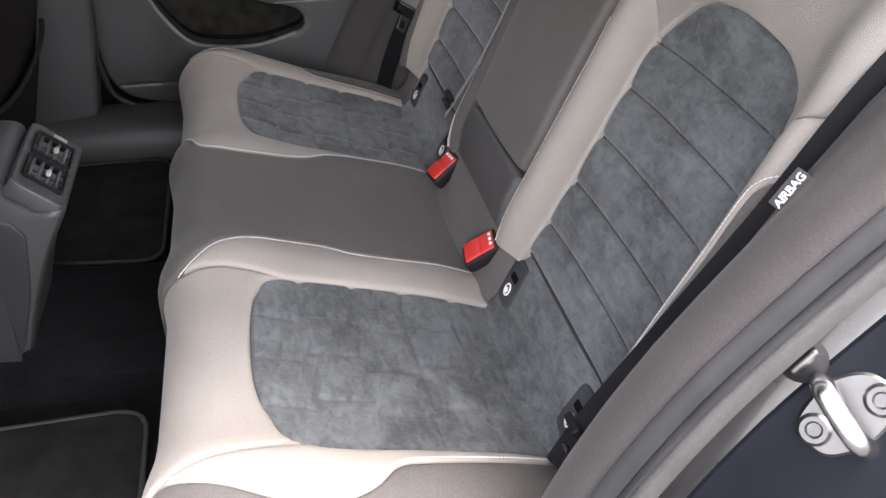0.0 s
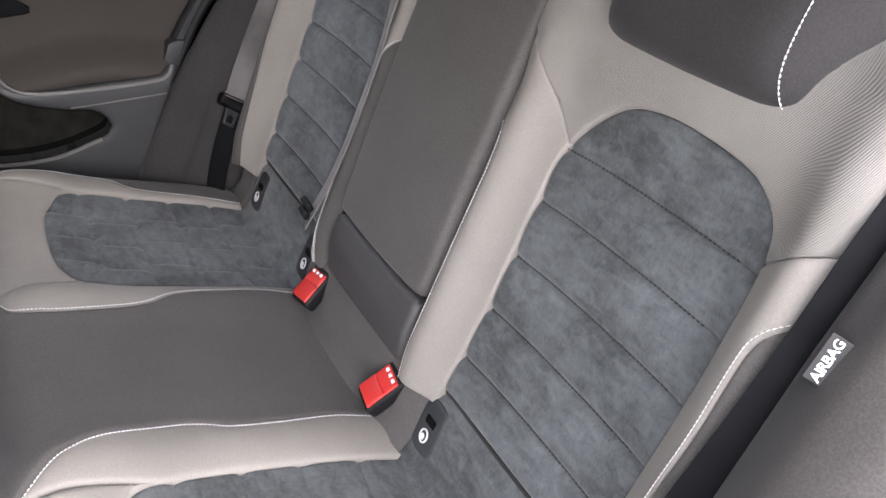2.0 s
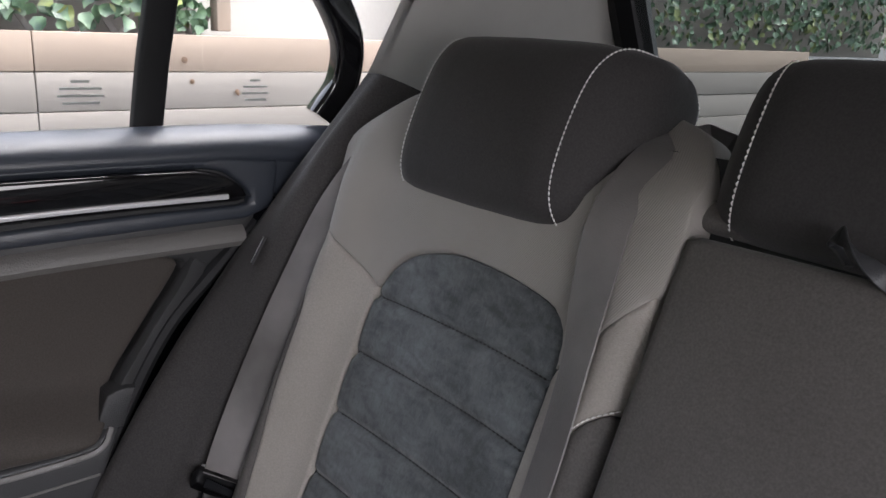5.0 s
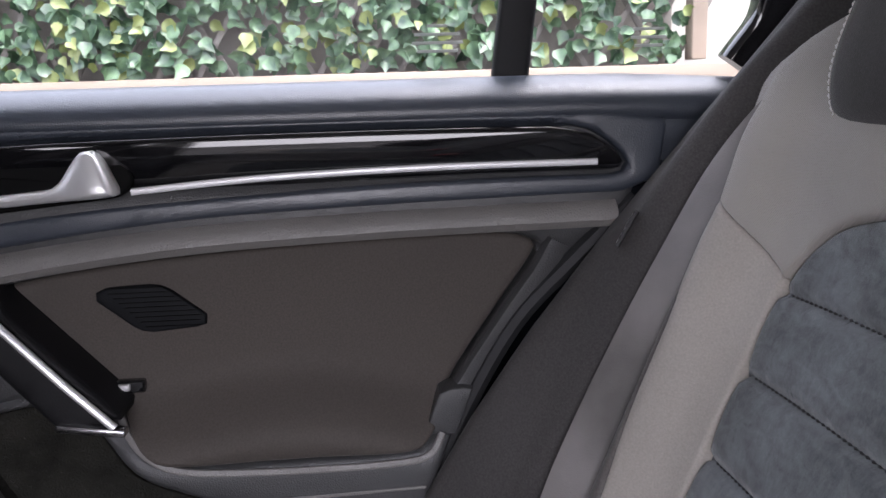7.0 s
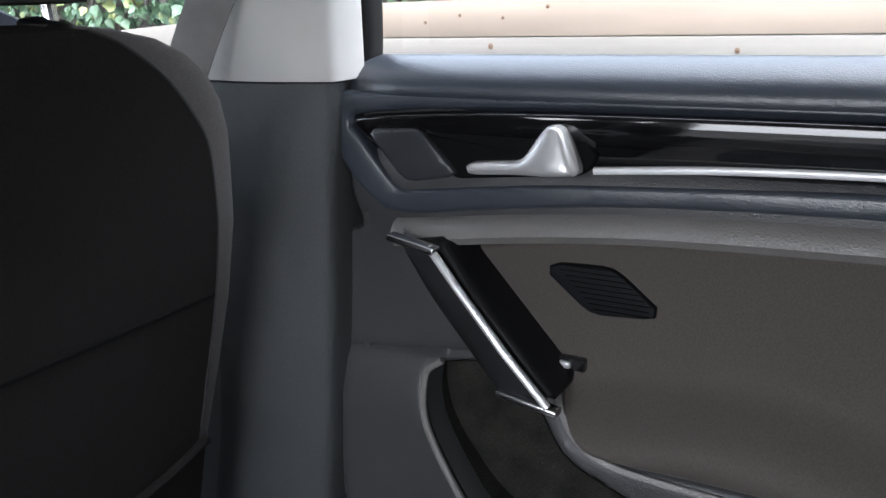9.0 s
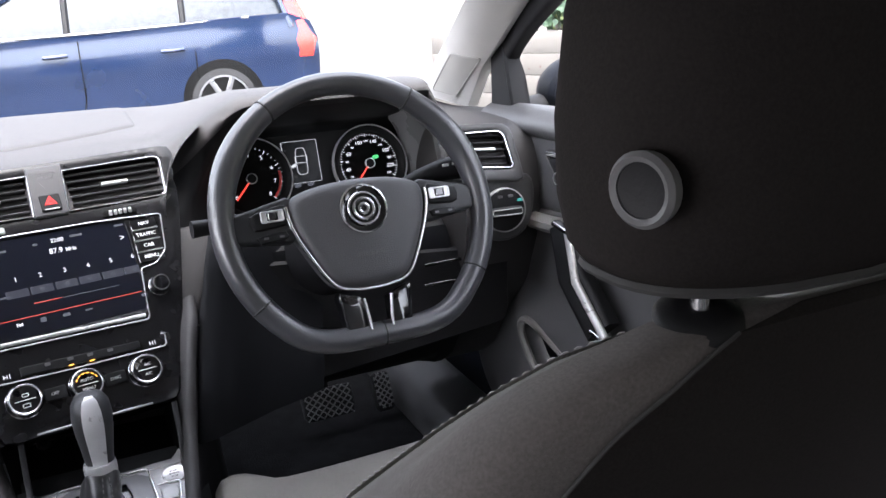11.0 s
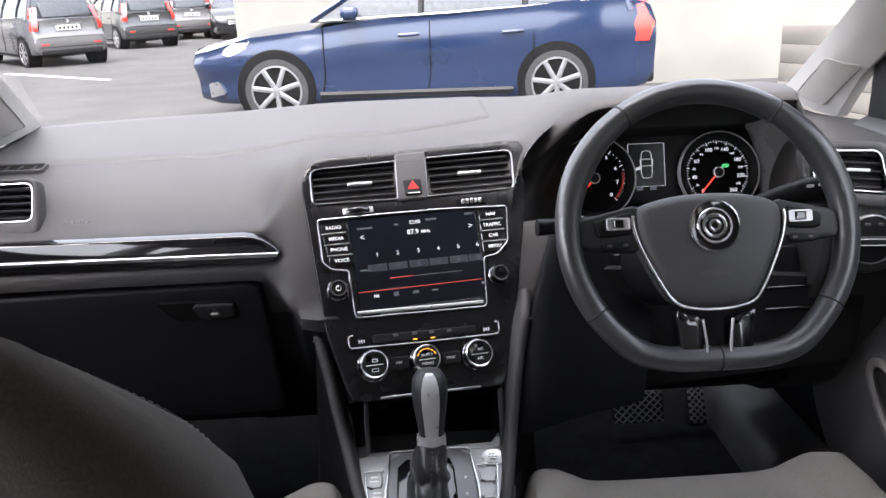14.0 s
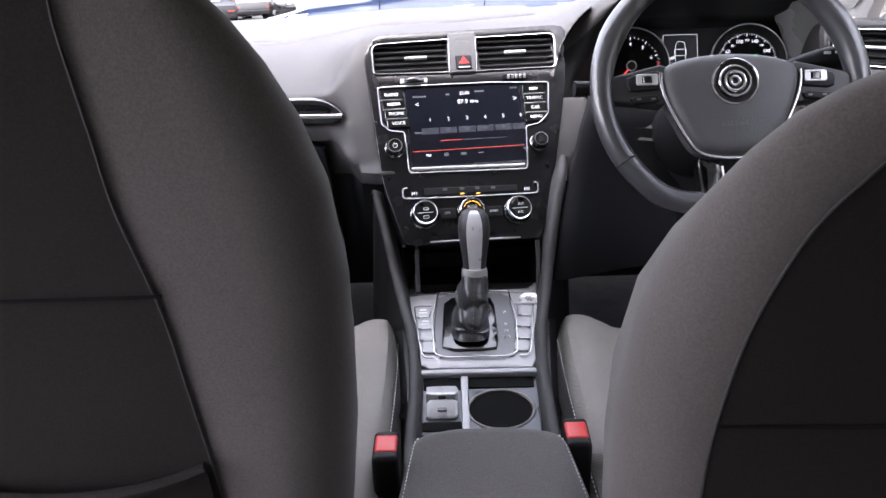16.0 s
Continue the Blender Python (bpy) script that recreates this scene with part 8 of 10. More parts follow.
# ---- steering wheel ----
wh = frame_of((0.347, 1.386, 0.934), (1, 0, 0), (0, 0.407, 0.914))
W = lambda a, b, h=0.0: wh(np.array([a]), np.array([b]), np.array([h]))[0]
WN = W(0, 0, 1) - W(0, 0, 0)
wheel = thing("steering_wheel", tuple(W(0, -0.17)), "black leather flat-bottomed steering wheel with chrome-edged hub", "steering wheel")
R0 = 0.1800
rim = []
for k in range(96):
    q = 2 * math.pi * k / 96 + math.pi / 2
    a, b = R0 * math.cos(q), R0 * math.sin(q)
    if b < -0.128:
        t = min(1, (-0.128 - b) / 0.052)
        b = -0.128 - 0.034 * math.sin(t * math.pi / 2)
        a *= 1 + 0.05 * t
    rim.append((a, b))
g = Geo()
pts = [W(a, b) for a, b in rim]
rings = []
for i, (a, b) in enumerate(rim):
    t = V3(pts[(i + 1) % 96]) - V3(pts[i - 1])
    t.normalize()
    n = V3(WN)
    s_ = t.cross(n).normalized()
    q = math.degrees(math.atan2(b, a))
    fat = 1.0 + 0.14 * max(0, 1 - abs(abs(q - 90) - 62) / 26)
    rings.append([V3(pts[i]) + 0.0160 * fat * math.cos(u) * s_ + 0.0175 * fat * math.sin(u) * n for u in np.linspace(0, 2 * math.pi, 14, endpoint=False)])
rings.append(rings[0])
g.loft(rings, cap=False)
part("rim", g, RIM_LEATHER, wheel, "black leather rim")
for q in (55, 125, 215, 325, 270):
    g = Geo()
    i = min(range(96), key=lambda k: abs((math.degrees(math.atan2(rim[k][1], rim[k][0])) - q + 180) % 360 - 180))
    ring = [V3(pts[i]) + (v - V3(pts[i])) * 1.015 for v in rings[i]]
    g.tube(ring, 0.0012, 6, True)
    part("rim_seam", g, SEAM, wheel)
g = Geo()
inn = [W(a * 0.918, b * 0.918, 0.002) for a, b in rim] 
g.stitches(inn + [inn[0]], tuple(-V3(WN)), 0.004, 0.003, 0.0008, 0.0)
part("rim_stitching", g, material("grey_thread", (0.12, 0.12, 0.12), 0.7, bump=0), wheel, "grey stitching inside the rim")
# the hub hangs a little below the centre of the rim
wh = frame_of((0.3435, 1.3815, 0.924), (1, 0, 0), (0, 0.407, 0.914))
PAD = spline([(-0.094, 0.030), (-0.085, 0.043), (-0.05, 0.052), (0.0, 0.055), (0.05, 0.052), (0.085, 0.043), (0.094, 0.030), (0.092, 0.006), (0.080, -0.030), (0.060, -0.075), (0.045, -0.094), (0.02, -0.101), (0.0, -0.102), (-0.02, -0.101), (-0.045, -0.094), (-0.060, -0.075), (-0.080, -0.030), (-0.092, 0.006)], 4, True)
PAD = [(a, b if b > 0 else b * 0.86) for a, b in PAD]
g = Geo()
g.patch(PAD, wh, lambda u, v: 0.030 - 1.1 * u * u - 0.9 * v * v, 0.009, (), 0.014, 0.012, 0.03)
pad = part("hub_pad", g, PADVINYL, wheel, "black grained hub pad")
g = Geo()
i0 = min(range(len(PAD)), key=lambda i: abs(PAD[i][0] - 0.093) + abs(PAD[i][1] - 0.030))
i1 = min(range(len(PAD)), key=lambda i: abs(PAD[i][0] + 0.093) + abs(PAD[i][1] - 0.030))
seq = PAD[i0:] + PAD[:i1 + 1]
g.sweep([tuple(W(a * 1.025, b * 1.025, 0.014)) for a, b in seq], tuple(WN), rrect(0.005, 0.006, 0.002))
part("chrome_edge", g, CHROME, wheel, "chrome edge round the hub")
part("airbag_lettering", letters("AIRBAG", 0.010, wh, 0.0, -0.046, 0.0282, 1.15), DIMPRINT, pad, "AIRBAG embossed on the hub")
g = Geo()
g.lathe([(0.0, 0.0), (0.031, 0.0), (0.031, 0.004), (0.026, 0.003), (0.0, 0.002)], W(0, 0.012, 0.028), WN, 40)
bd = part("badge_well", g, GLOSS, wheel, "gloss black badge well")
g = Geo()
g.lathe([(0.0325, -0.001), (0.0325, 0.005), (0.0305, 0.006), (0.0295, 0.003), (0.0295, -0.001)], W(0, 0.012, 0.028), WN, 40)
part("badge_rim", g, CHROME, bd)
g = Geo()
g.lathe([(0.0225, 0.002), (0.0225, 0.006), (0.0215, 0.007), (0.0195, 0.007), (0.0190, 0.002)], W(0, 0.012, 0.028), WN, 40)
for r_ in (0.0135, 0.006):
    g.lathe([(r_ + 0.002, 0.002), (r_ + 0.002, 0.0055), (r_, 0.0065), (r_ - 0.002, 0.0055), (r_ - 0.002, 0.002)], W(0, 0.012, 0.028), WN, 36)
part("badge", g, CHROME, bd, "round chrome badge")
for sd in (-1, 1):
    g = Geo()
    sp = fillet([(sd * 0.086, 0.046), (sd * 0.168, 0.028), (sd * 0.170, -0.006), (sd * 0.120, -0.012), (sd * 0.088, -0.016)], 0.006)
    g.patch(sp if sd > 0 else sp[::-1], wh, lambda u, v: 0.012 - 0.05 * np.clip(np.abs(u) - 0.12, 0, 1), 0.01, (), 0.005, 0.004, 0.02)
    spk = part("side_spoke", g, VINYL, wheel, "black spoke with keys")
    g = Geo()
    kp = fillet([(sd * 0.096, 0.037), (sd * 0.146, 0.026), (sd * 0.142, 0.004), (sd * 0.094, 0.008)], 0.006)
    g.patch(kp if sd > 0 else kp[::-1], wh, lambda u, v: 0.016 + 0 * u, 0.01, (), 0.003, 0.003, 0.01)
    kpd = part("key_pad", g, MATT, spk)
    g = Geo()
    g.ring(rrect(0.030, 0.015, 0.003, sd * 0.116, 0.021), 0.0022, wh, 0.012, 0.0195)
    for q in (-0.010, 0.010):
        g.prism(rrect(0.006, 0.011, 0.001, sd * 0.116 + q, 0.021), wh, 0.012, 0.0188, 0.0006)
    part("key_frame", g, SILVER, kpd, "silver key frame")
    g = Geo()
    g.prism(rrect(0.011, 0.010, 0.001, sd * 0.116, 0.021), wh, 0.012, 0.0200, 0.001)
    part("rocker", g, GLOSS, kpd)
    g = Geo()
    k2 = fillet([(sd * 0.098, 0.001), (sd * 0.140, -0.002), (sd * 0.138, -0.012), (sd * 0.098, -0.010)], 0.003)
    g.patch(k2 if sd > 0 else k2[::-1], wh, lambda u, v: 0.016 + 0 * u, 0.01, (), 0.002, 0.002, 0.01)
    lk_ = part("lower_key", g, MATT, spk)
    g = Geo()
    for q in (0.108, 0.128):
        g.prism(rrect(0.006, 0.003, 0.0008, sd * q, -0.0055), wh, 0.012, 0.0164, 0.0003)
    part("key_mark", g, DIMPRINT, lk_)
    g = Geo()
    lg = fillet([(sd * 0.052, -0.088), (sd * 0.018, -0.100), (sd * 0.016, -0.156), (sd * 0.042, -0.168)], 0.004)
    g.patch(lg if sd > 0 else lg[::-1], wh, lambda u, v: 0.010 + 0.08 * (v + 0.15), 0.01, (), 0.004, 0.004, 0.02)
    part("lower_spoke", g, GLOSS, wheel, "gloss black lower spoke")
    g = Geo()
    g.sweep([tuple(W(sd * a, b, h)) for a, b, h in ((0.019, -0.102, 0.016), (0.0155, -0.130, 0.013), (0.015, -0.148, 0.012))], tuple(WN), rrect(0.0045, 0.005, 0.0015))
    part("spoke_edge", g, CHROME, wheel)
g = Geo()
g.sweep([tuple(W(a, b, 0.012)) for a, b in ((-0.017, -0.149), (0, -0.1505), (0.017, -0.149))], tuple(WN), rrect(0.004, 0.005, 0.0015))
part("spoke_bridge", g, CHROME, wheel)
# column, stalks
g = Geo()
g.lathe([(0.055, -0.02), (0.060, -0.05), (0.062, -0.16), (0.07, -0.22)], W(0, -0.012), WN, 28)
part("column_shroud", g, MATT, wheel, "black steering column shroud")
st = thing("column_stalk", tuple(W(0.12, 0.05, -0.05)), "black wiper stalk behind the steering wheel", "stalk", "column stalks")
g = Geo()
pp = [W(a, b, h) for a, b, h in ((0.055, 0.030, -0.060), (0.100, 0.048, -0.052), (0.150, 0.060, -0.040), (0.198, 0.062, -0.034))]
g.tube(spline([tuple(q) for q in pp], 5), 0.0095, 14, taper=1.9, flat=1.25)
part("lever", g, MATT, st)
g = Geo()
for k in range(3):
    g.rbox(W(0.150 + 0.016 * k, 0.063 + 0.001 * k, -0.016), (0.010, 0.002, 0.004), 0.0008)
part("lever_mark", g, PRINT, st)
st2 = thing("column_stalk", tuple(W(-0.17, 0.02, -0.05)), "black indicator stalk behind the steering wheel", "stalk", "column stalks")
g = Geo()
pp = [W(a, b, h) for a, b, h in ((-0.055, 0.030, -0.060), (-0.120, 0.032, -0.055), (-0.180, 0.030, -0.050), (-0.207, 0.029, -0.048))]
g.tube(spline([tuple(q) for q in pp], 5), 0.008, 12, taper=1.35, flat=1.25)
part("lever", g, MATT, st2)

# ---- centre console ----
con = frame_of((-0.016, 1.385, 0.622), (1, 0, 0), (0, 1, 0.25))
K = lambda a, b, h=0.0: con(np.array([a]), np.array([b]), np.array([h]))[0]
KN = K(0, 0, 1) - K(0, 0, 0)
cons = thing("centre_console", (-0.016, 1.0, 0.33), "black and grey centre console with gear selector, cup holder and armrest", "console")
g = Geo()
sec_c = [(0.71, 0.56, 0.080), (0.85, 0.57, 0.084), (1.0, 0.545, 0.088), (1.12, 0.548, 0.092), (1.24, 0.578, 0.100), (1.38, 0.612, 0.112), (1.46, 0.63, 0.118)]
rows = []
for y, z, w in sec_c:
    rows.append([(-0.016 + x, y, zz) for x, zz in ((-w - 0.03, 0.33), (-w - 0.014, z - 0.06), (-w, z - 0.010), (w, z - 0.010), (w + 0.014, z - 0.06), (w + 0.03, 0.33))])
g.loft(rows)
part("console_body", g, VINYL, cons, "black grained console body")
# grained rails from the stack down both sides of the console, over dark side walls
RAIL = {-1: [(-0.1695, 1.508, 0.800), (-0.1659, 1.4699, 0.7796), (-0.1547, 1.4408, 0.736), (-0.1469, 1.4205, 0.7062), (-0.1394, 1.4025, 0.6757), (-0.1298, 1.3752, 0.6468), (-0.1212, 1.3426, 0.6269), (-0.1103, 1.2931, 0.6118), (-0.104, 1.20, 0.585), (-0.106, 1.10, 0.560), (-0.106, 1.00, 0.552)],
        1: [(0.1345, 1.515, 0.813), (0.1289, 1.4779, 0.7916), (0.1188, 1.4541, 0.7557), (0.1092, 1.4272, 0.716), (0.1009, 1.4028, 0.6761), (0.0925, 1.3702, 0.6421), (0.0842, 1.3323, 0.6221), (0.0762, 1.2863, 0.610), (0.073, 1.20, 0.585), (0.074, 1.10, 0.560), (0.074, 1.00, 0.552)]}
for sd in (-1, 1):
    q = spline(RAIL[sd], 5)
    nn = [V3(SN).lerp(V3((0, -0.24, 0.97)), float(ss(0.12, 0.55, i / len(q)))) for i in range(len(q))]
    nn = [(n + V3((sd * 0.30, 0, 0))).normalized() for n in nn]
    g = Geo()
    g.sweep(q, nn, [(-0.0085, -0.030), (-0.0080, -0.004), (-0.0060, 0.0005), (-0.0025, 0.0030), (0.0025, 0.0030), (0.0060, 0.0005), (0.0080, -0.004), (0.0085, -0.030)])
    part("side_rail", g, DASH, cons, "dark grey grained rail", angle=60)
    g = Geo()
    g.rbox(q[6], (0.0175, 0.004, 0.0016), 0.0005, Matrix.Rotation(radians(-56), 4, "X"))
    part("rail_joint", g, SEAM, cons, "dark joint at the head of the rail")
    g = Geo()
    rows = [[(x + sd * 0.004, y + 0.006, z - 0.014), (x + sd * 0.022, y + 0.06, 0.53), (x + sd * 0.045, y + 0.08, 0.33)] for x, y, z in q[:44]]
    g.loft(rows, closed=False)
    part("side_wall", g, MATT, cons)
# storage cave in front of the selector, its inner shade coloured black
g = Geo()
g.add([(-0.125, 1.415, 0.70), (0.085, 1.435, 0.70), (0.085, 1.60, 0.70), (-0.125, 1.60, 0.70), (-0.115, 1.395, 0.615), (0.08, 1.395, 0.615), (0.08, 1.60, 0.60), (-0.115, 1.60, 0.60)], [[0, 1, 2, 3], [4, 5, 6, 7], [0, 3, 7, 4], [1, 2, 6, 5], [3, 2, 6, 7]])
cave = part("storage_cave", g, DEEP, cons, "open storage tray with its shade coloured black")
for x in (-0.103, 0.084):
    g = Geo()
    g.sweep([(x, 1.432, 0.700), (x, 1.412, 0.664), (x * 0.99, 1.392, 0.634)], (0, -0.9, 0.4), rrect(0.007, 0.010, 0.002))
    part("tray_edge", g, VINYL, cave, "black tray edge")
g = Geo()
g.patch(fillet([(-0.108, 0.034), (-0.092, 0.034), (-0.086, 0.018), (0.086, 0.026), (0.093, 0.042), (0.110, 0.042), (0.104, 0.014), (-0.101, 0.012)], 0.003), con, lambda u, v: 0.003 + 0 * u, 0.02, (), 0.002, 0.0015, 0.010)
part("tray_surround", g, BINNACLE, cons, "dark grey lip of the tray")
g = Geo()
g.lathe([(0.0, 0), (0.009, 0), (0.009, 0.004), (0.006, 0.004), (0.006, 0.001), (0.0, 0.001)], (-0.083, 1.49, 0.655), (0.3, -1, 0), 18)
part("socket", g, MATT, cave)
# selector plate
g = Geo()
plate = fillet([(-0.101, 0.012), (0.101, 0.014), (0.092, -0.075), (0.078, -0.160), (-0.078, -0.160), (-0.092, -0.075)], 0.004)
g.patch(plate, con, lambda u, v: 0.004 + 0 * u, 0.02, (), 0.003, 0.002, 0.012)
part("selector_plate", g, GREYPLATE, cons, "brushed grey selector plate")
g = Geo()
g.patch(fillet([(-0.056, 0.010), (0.052, 0.011), (0.058, -0.06), (0.055, -0.138), (-0.060, -0.138), (-0.062, -0.06)], 0.010), con, lambda u, v: 0.0065 + 0 * u, 0.02, (), 0.003, 0.002, 0.006)
part("selector_inlay", g, material("grey_inlay", (0.13, 0.13, 0.135), 0.35, 0.3, bump=0.1), cons, "grey selector inlay")
g = Geo()
g.sweep([tuple(K(a, b, 0.007)) for a, b in fillet([(-0.056, 0.012), (0.052, 0.013), (0.059, -0.06), (0.056, -0.132, 0.012), (0.04, -0.140), (-0.045, -0.140), (-0.061, -0.132, 0.012), (-0.064, -0.06)], 0.006, 3)], tuple(KN), rrect(0.0018, 0.003, 0.0007), True)
part("inlay_edge", g, CHROME, cons, "chrome line round the selector")
g = Geo()
g.patch(fillet([(-0.047, -0.004), (0.029, -0.002), (0.031, -0.128), (-0.051, -0.128)], 0.014), con, lambda u, v: 0.010 + 0 * u, 0.02, (), 0.004, 0.003, 0.006)
part("boot_frame", g, GLOSS, cons, "gloss black boot frame")
for k, tx in enumerate(("P", "R", "N", "D/S")):
    part("selector_lettering", letters(tx, 0.0075, con, 0.043, (-0.041, -0.069, -0.084, -0.098)[k], 0.0072), PRINT, cons)
for sd in (-1, 1):
    x0 = -0.078 if sd < 0 else 0.073
    for k in range(4):
        g = Geo()
        b = -0.036 - 0.027 * k
        tp = 0.0035 * k * (1 if sd < 0 else -1)
        g.patch(rrect(0.022, 0.0245, 0.002, x0 + tp, b), con, lambda u, v: 0.008 + 0 * u, 0.01, (), 0.002, 0.0015, 0.006)
        bt = part("console_key", g, GREYPLATE, cons, "flat grey console key")
        g = Geo()
        if k < 3:
            g.prism(rrect(0.014, 0.0014, 0.0004, x0 + tp + 0.002, b - 0.0132), con, 0.004, 0.0088, 0.0003)
            part("key_lamp_bar", g, PRINT, bt)
        if sd < 0 and k < 2:
            g = Geo()
            g.prism(rrect(0.010, 0.003, 0.0005, x0 + tp, b + 0.004), con, 0.004, 0.0084, 0.0002)
            g.prism(rrect(0.012, 0.002, 0.0005, x0 + tp, b - 0.003), con, 0.004, 0.0084, 0.0002)
            part("key_mark", g, PRINT, bt)
    g = Geo()
    e = [(-0.066, -0.020), (-0.088, -0.022), (-0.090, -0.035), (-0.078, -0.128), (-0.062, -0.140)] if sd < 0 else [(0.060, -0.020), (0.084, -0.020), (0.086, -0.035), (0.074, -0.128), (0.058, -0.140)]
    g.sweep([tuple(K(a, b, 0.0065)) for a, b in spline(e, 4)], tuple(KN), rrect(0.0015, 0.0022, 0.0006))
    part("key_edge", g, CHROME, cons)
g = Geo()
g.lathe([(0.0, 0.0), (0.0155, 0.0), (0.0155, 0.0012), (0.0145, 0.0020), (0.0130, 0.0014), (0.0, 0.0014)], K(0.083, -0.006, 0.004), KN, 30)
sb_ = part("start_button", g, SILVER, cons, "round silver engine start button")
g = letters("START", 0.0036, con, 0.083, -0.0005, 0.0056)
l2 = letters("ENGINE", 0.0036, con, 0.083, -0.0055, 0.0056)
l3 = letters("STOP", 0.0036, con, 0.083, -0.0105, 0.0056)
g.add(l2.v, l2.f).add(l3.v, l3.f)
part("button_lettering", g, SEAM, sb_)
# gear selector with creased leather boot
gs = thing("gear_selector", tuple(K(-0.009, -0.065)), "satin and black gear selector on a creased black leather boot", "gear lever")
g = Geo()
rows = []
base, topc = V3(K(-0.009, -0.066, 0.003)), V3((-0.017, 1.325, 0.690))
for k in np.linspace(0, 1, 56):
    c = base.lerp(topc, k)
    rx = 0.013 * (1 - k) ** 0.6 + 0.0150
    ry = 0.040 * (1 - k) ** 0.8 + 0.0145
    ring = []
    for i in range(48):
        q = 2 * math.pi * i / 48
        env = math.sin(math.pi * min(1, k * 1.05)) ** 0.7
        fold = 0.5 + 0.5 * math.sin(2 * math.pi * (2.3 * k + 0.42 * math.sin(q + 0.7) + 0.20 * math.sin(2 * q + 1.0)))
        crease = 0.5 + 0.5 * math.sin(2 * math.pi * (4.1 * k + 0.9 * math.sin(q + 2.1)) + 2.0 * math.sin(3 * q))
        wob = 1 + env * (0.20 * (fold ** 0.6 - 0.6) + 0.07 * (crease ** 0.5 - 0.6) + 0.05 * math.exp(-((q - 4.9) / 0.12) ** 2))
        e = 0.62 if k < 0.15 else 0.85
        cx_, sy_ = math.copysign(abs(math.cos(q)) ** e, math.cos(q)), math.copysign(abs(math.sin(q)) ** e, math.sin(q))
        ring.append((c.x + rx * wob * cx_, c.y + ry * wob * sy_, c.z + 0.005 * math.sin(3 * q + 9 * k) * math.sin(math.pi * k)))
    rows.append(ring)
g.loft(rows)
part("boot", g, BOOT, gs, "creased black leather boot")
g = Geo()
for o in (36, 39):
    g.stitches([V3(r[o]) for r in rows[2:]], (0.2, -0.9, 0.3), 0.004, 0.003, 0.0008, 0.001)
part("boot_stitching", g, bpy.data.materials["grey_thread"], gs)
g = Geo()
kn = [(0.684, 0.0155, 0.0145), (0.692, 0.0165, 0.016), (0.70, 0.0165, 0.0165), (0.715, 0.0185, 0.019), (0.735, 0.0215, 0.023), (0.752, 0.0230, 0.025), (0.766, 0.0215, 0.0235), (0.775, 0.0165, 0.018), (0.779, 0.008, 0.010)]
rings = []
for z, a, b in kn:
    rings.append([(-0.0165 + a * math.copysign(abs(math.cos(q)) ** 0.8, math.cos(q)), 1.333 + b * math.copysign(abs(math.sin(q)) ** 0.8, math.sin(q)) + (z - 0.69) * 0.12, z) for q in np.linspace(0, 2 * math.pi, 32, endpoint=False)])
g.loft(rings)
part("knob", g, VINYL, gs, "black knob")
g = Geo()
rows = []
for z, a, b in kn:
    rows.append([(-0.0165 + x * a, 1.333 - b * math.sqrt(max(0, 1 - x * x * 0.55)) - 0.0015 + (z - 0.69) * 0.12, z + 0.0015 * (1 if z > 0.77 else 0)) for x in np.linspace(-0.5, 0.5, 7)])
g.loft(rows, closed=False)
part("knob_face", g, material("worn_satin_metal", (0.66, 0.66, 0.67), 0.30, 0.30, bump=0.0, var=0.05, var_scale=60), gs, "satin silver knob face")
g = Geo()
g.lathe([(0.0185, -0.010), (0.0190, 0.0), (0.0180, 0.006)], (-0.017, 1.328, 0.690), (0, 0.12, 1), 28)
part("knob_collar", g, SILVER, gs)
g = Geo()
g.rbox((-0.0165, 1.335 - 0.0155, 0.7005), (0.022, 0.003, 0.001), 0.0004)
part("knob_seam", g, SEAM, gs)
# cup holder tray
g = Geo()
tray = fillet([(-0.080, -0.170), (0.080, -0.170), (0.076, -0.285), (-0.076, -0.285)], 0.005)
CUP = [(0.026 + 0.043 * math.cos(q), -0.232 + 0.036 * math.sin(q)) for q in np.linspace(0, 2 * math.pi, 36, endpoint=False)]
g.patch(tray, con, lambda u, v: -0.004 + 0 * u, 0.02, (CUP,), 0.003, 0.002, 0.02)
tr_ = part("cup_tray", g, DOORBELT, cons, "black cup holder tray")
g = Geo()
cc_ = np.array(CUP)
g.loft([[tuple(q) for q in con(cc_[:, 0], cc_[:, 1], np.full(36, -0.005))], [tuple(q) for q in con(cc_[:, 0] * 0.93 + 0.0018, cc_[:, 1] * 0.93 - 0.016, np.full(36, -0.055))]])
# well blackened to paint the shade inside the cup holder
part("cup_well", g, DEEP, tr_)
g = Geo()
g.tube([tuple(q) for q in con(cc_[:, 0], cc_[:, 1], np.full(36, -0.004))], 0.002, 6, True)
part("cup_rim", g, BAND, tr_)
for sx in (-1, 1):
    g = Geo()
    g.rbox(K(0.026 + sx * 0.027, -0.226, -0.016), (0.006, 0.010, 0.016), 0.002, Matrix.Rotation(radians(-35 * sx), 4, "Z") @ Matrix.Rotation(radians(20), 4, "Y"))
    part("cup_clip", g, SILVER, tr_, "silver cup clip")
g = Geo()
g.sweep([tuple(K(a, -0.166, 0.000)) for a in (-0.078, 0, 0.078)], tuple(KN), rrect(0.010, 0.010, 0.003))
part("tray_edge", g, GREYPLATE, cons)
g = Geo()
g.sweep([tuple(K(-0.020, b, -0.002)) for b in (-0.172, -0.23, -0.285)], tuple(KN), rrect(0.010, 0.006, 0.002))
part("tray_divider", g, GREYPLATE, cons)
g = Geo()
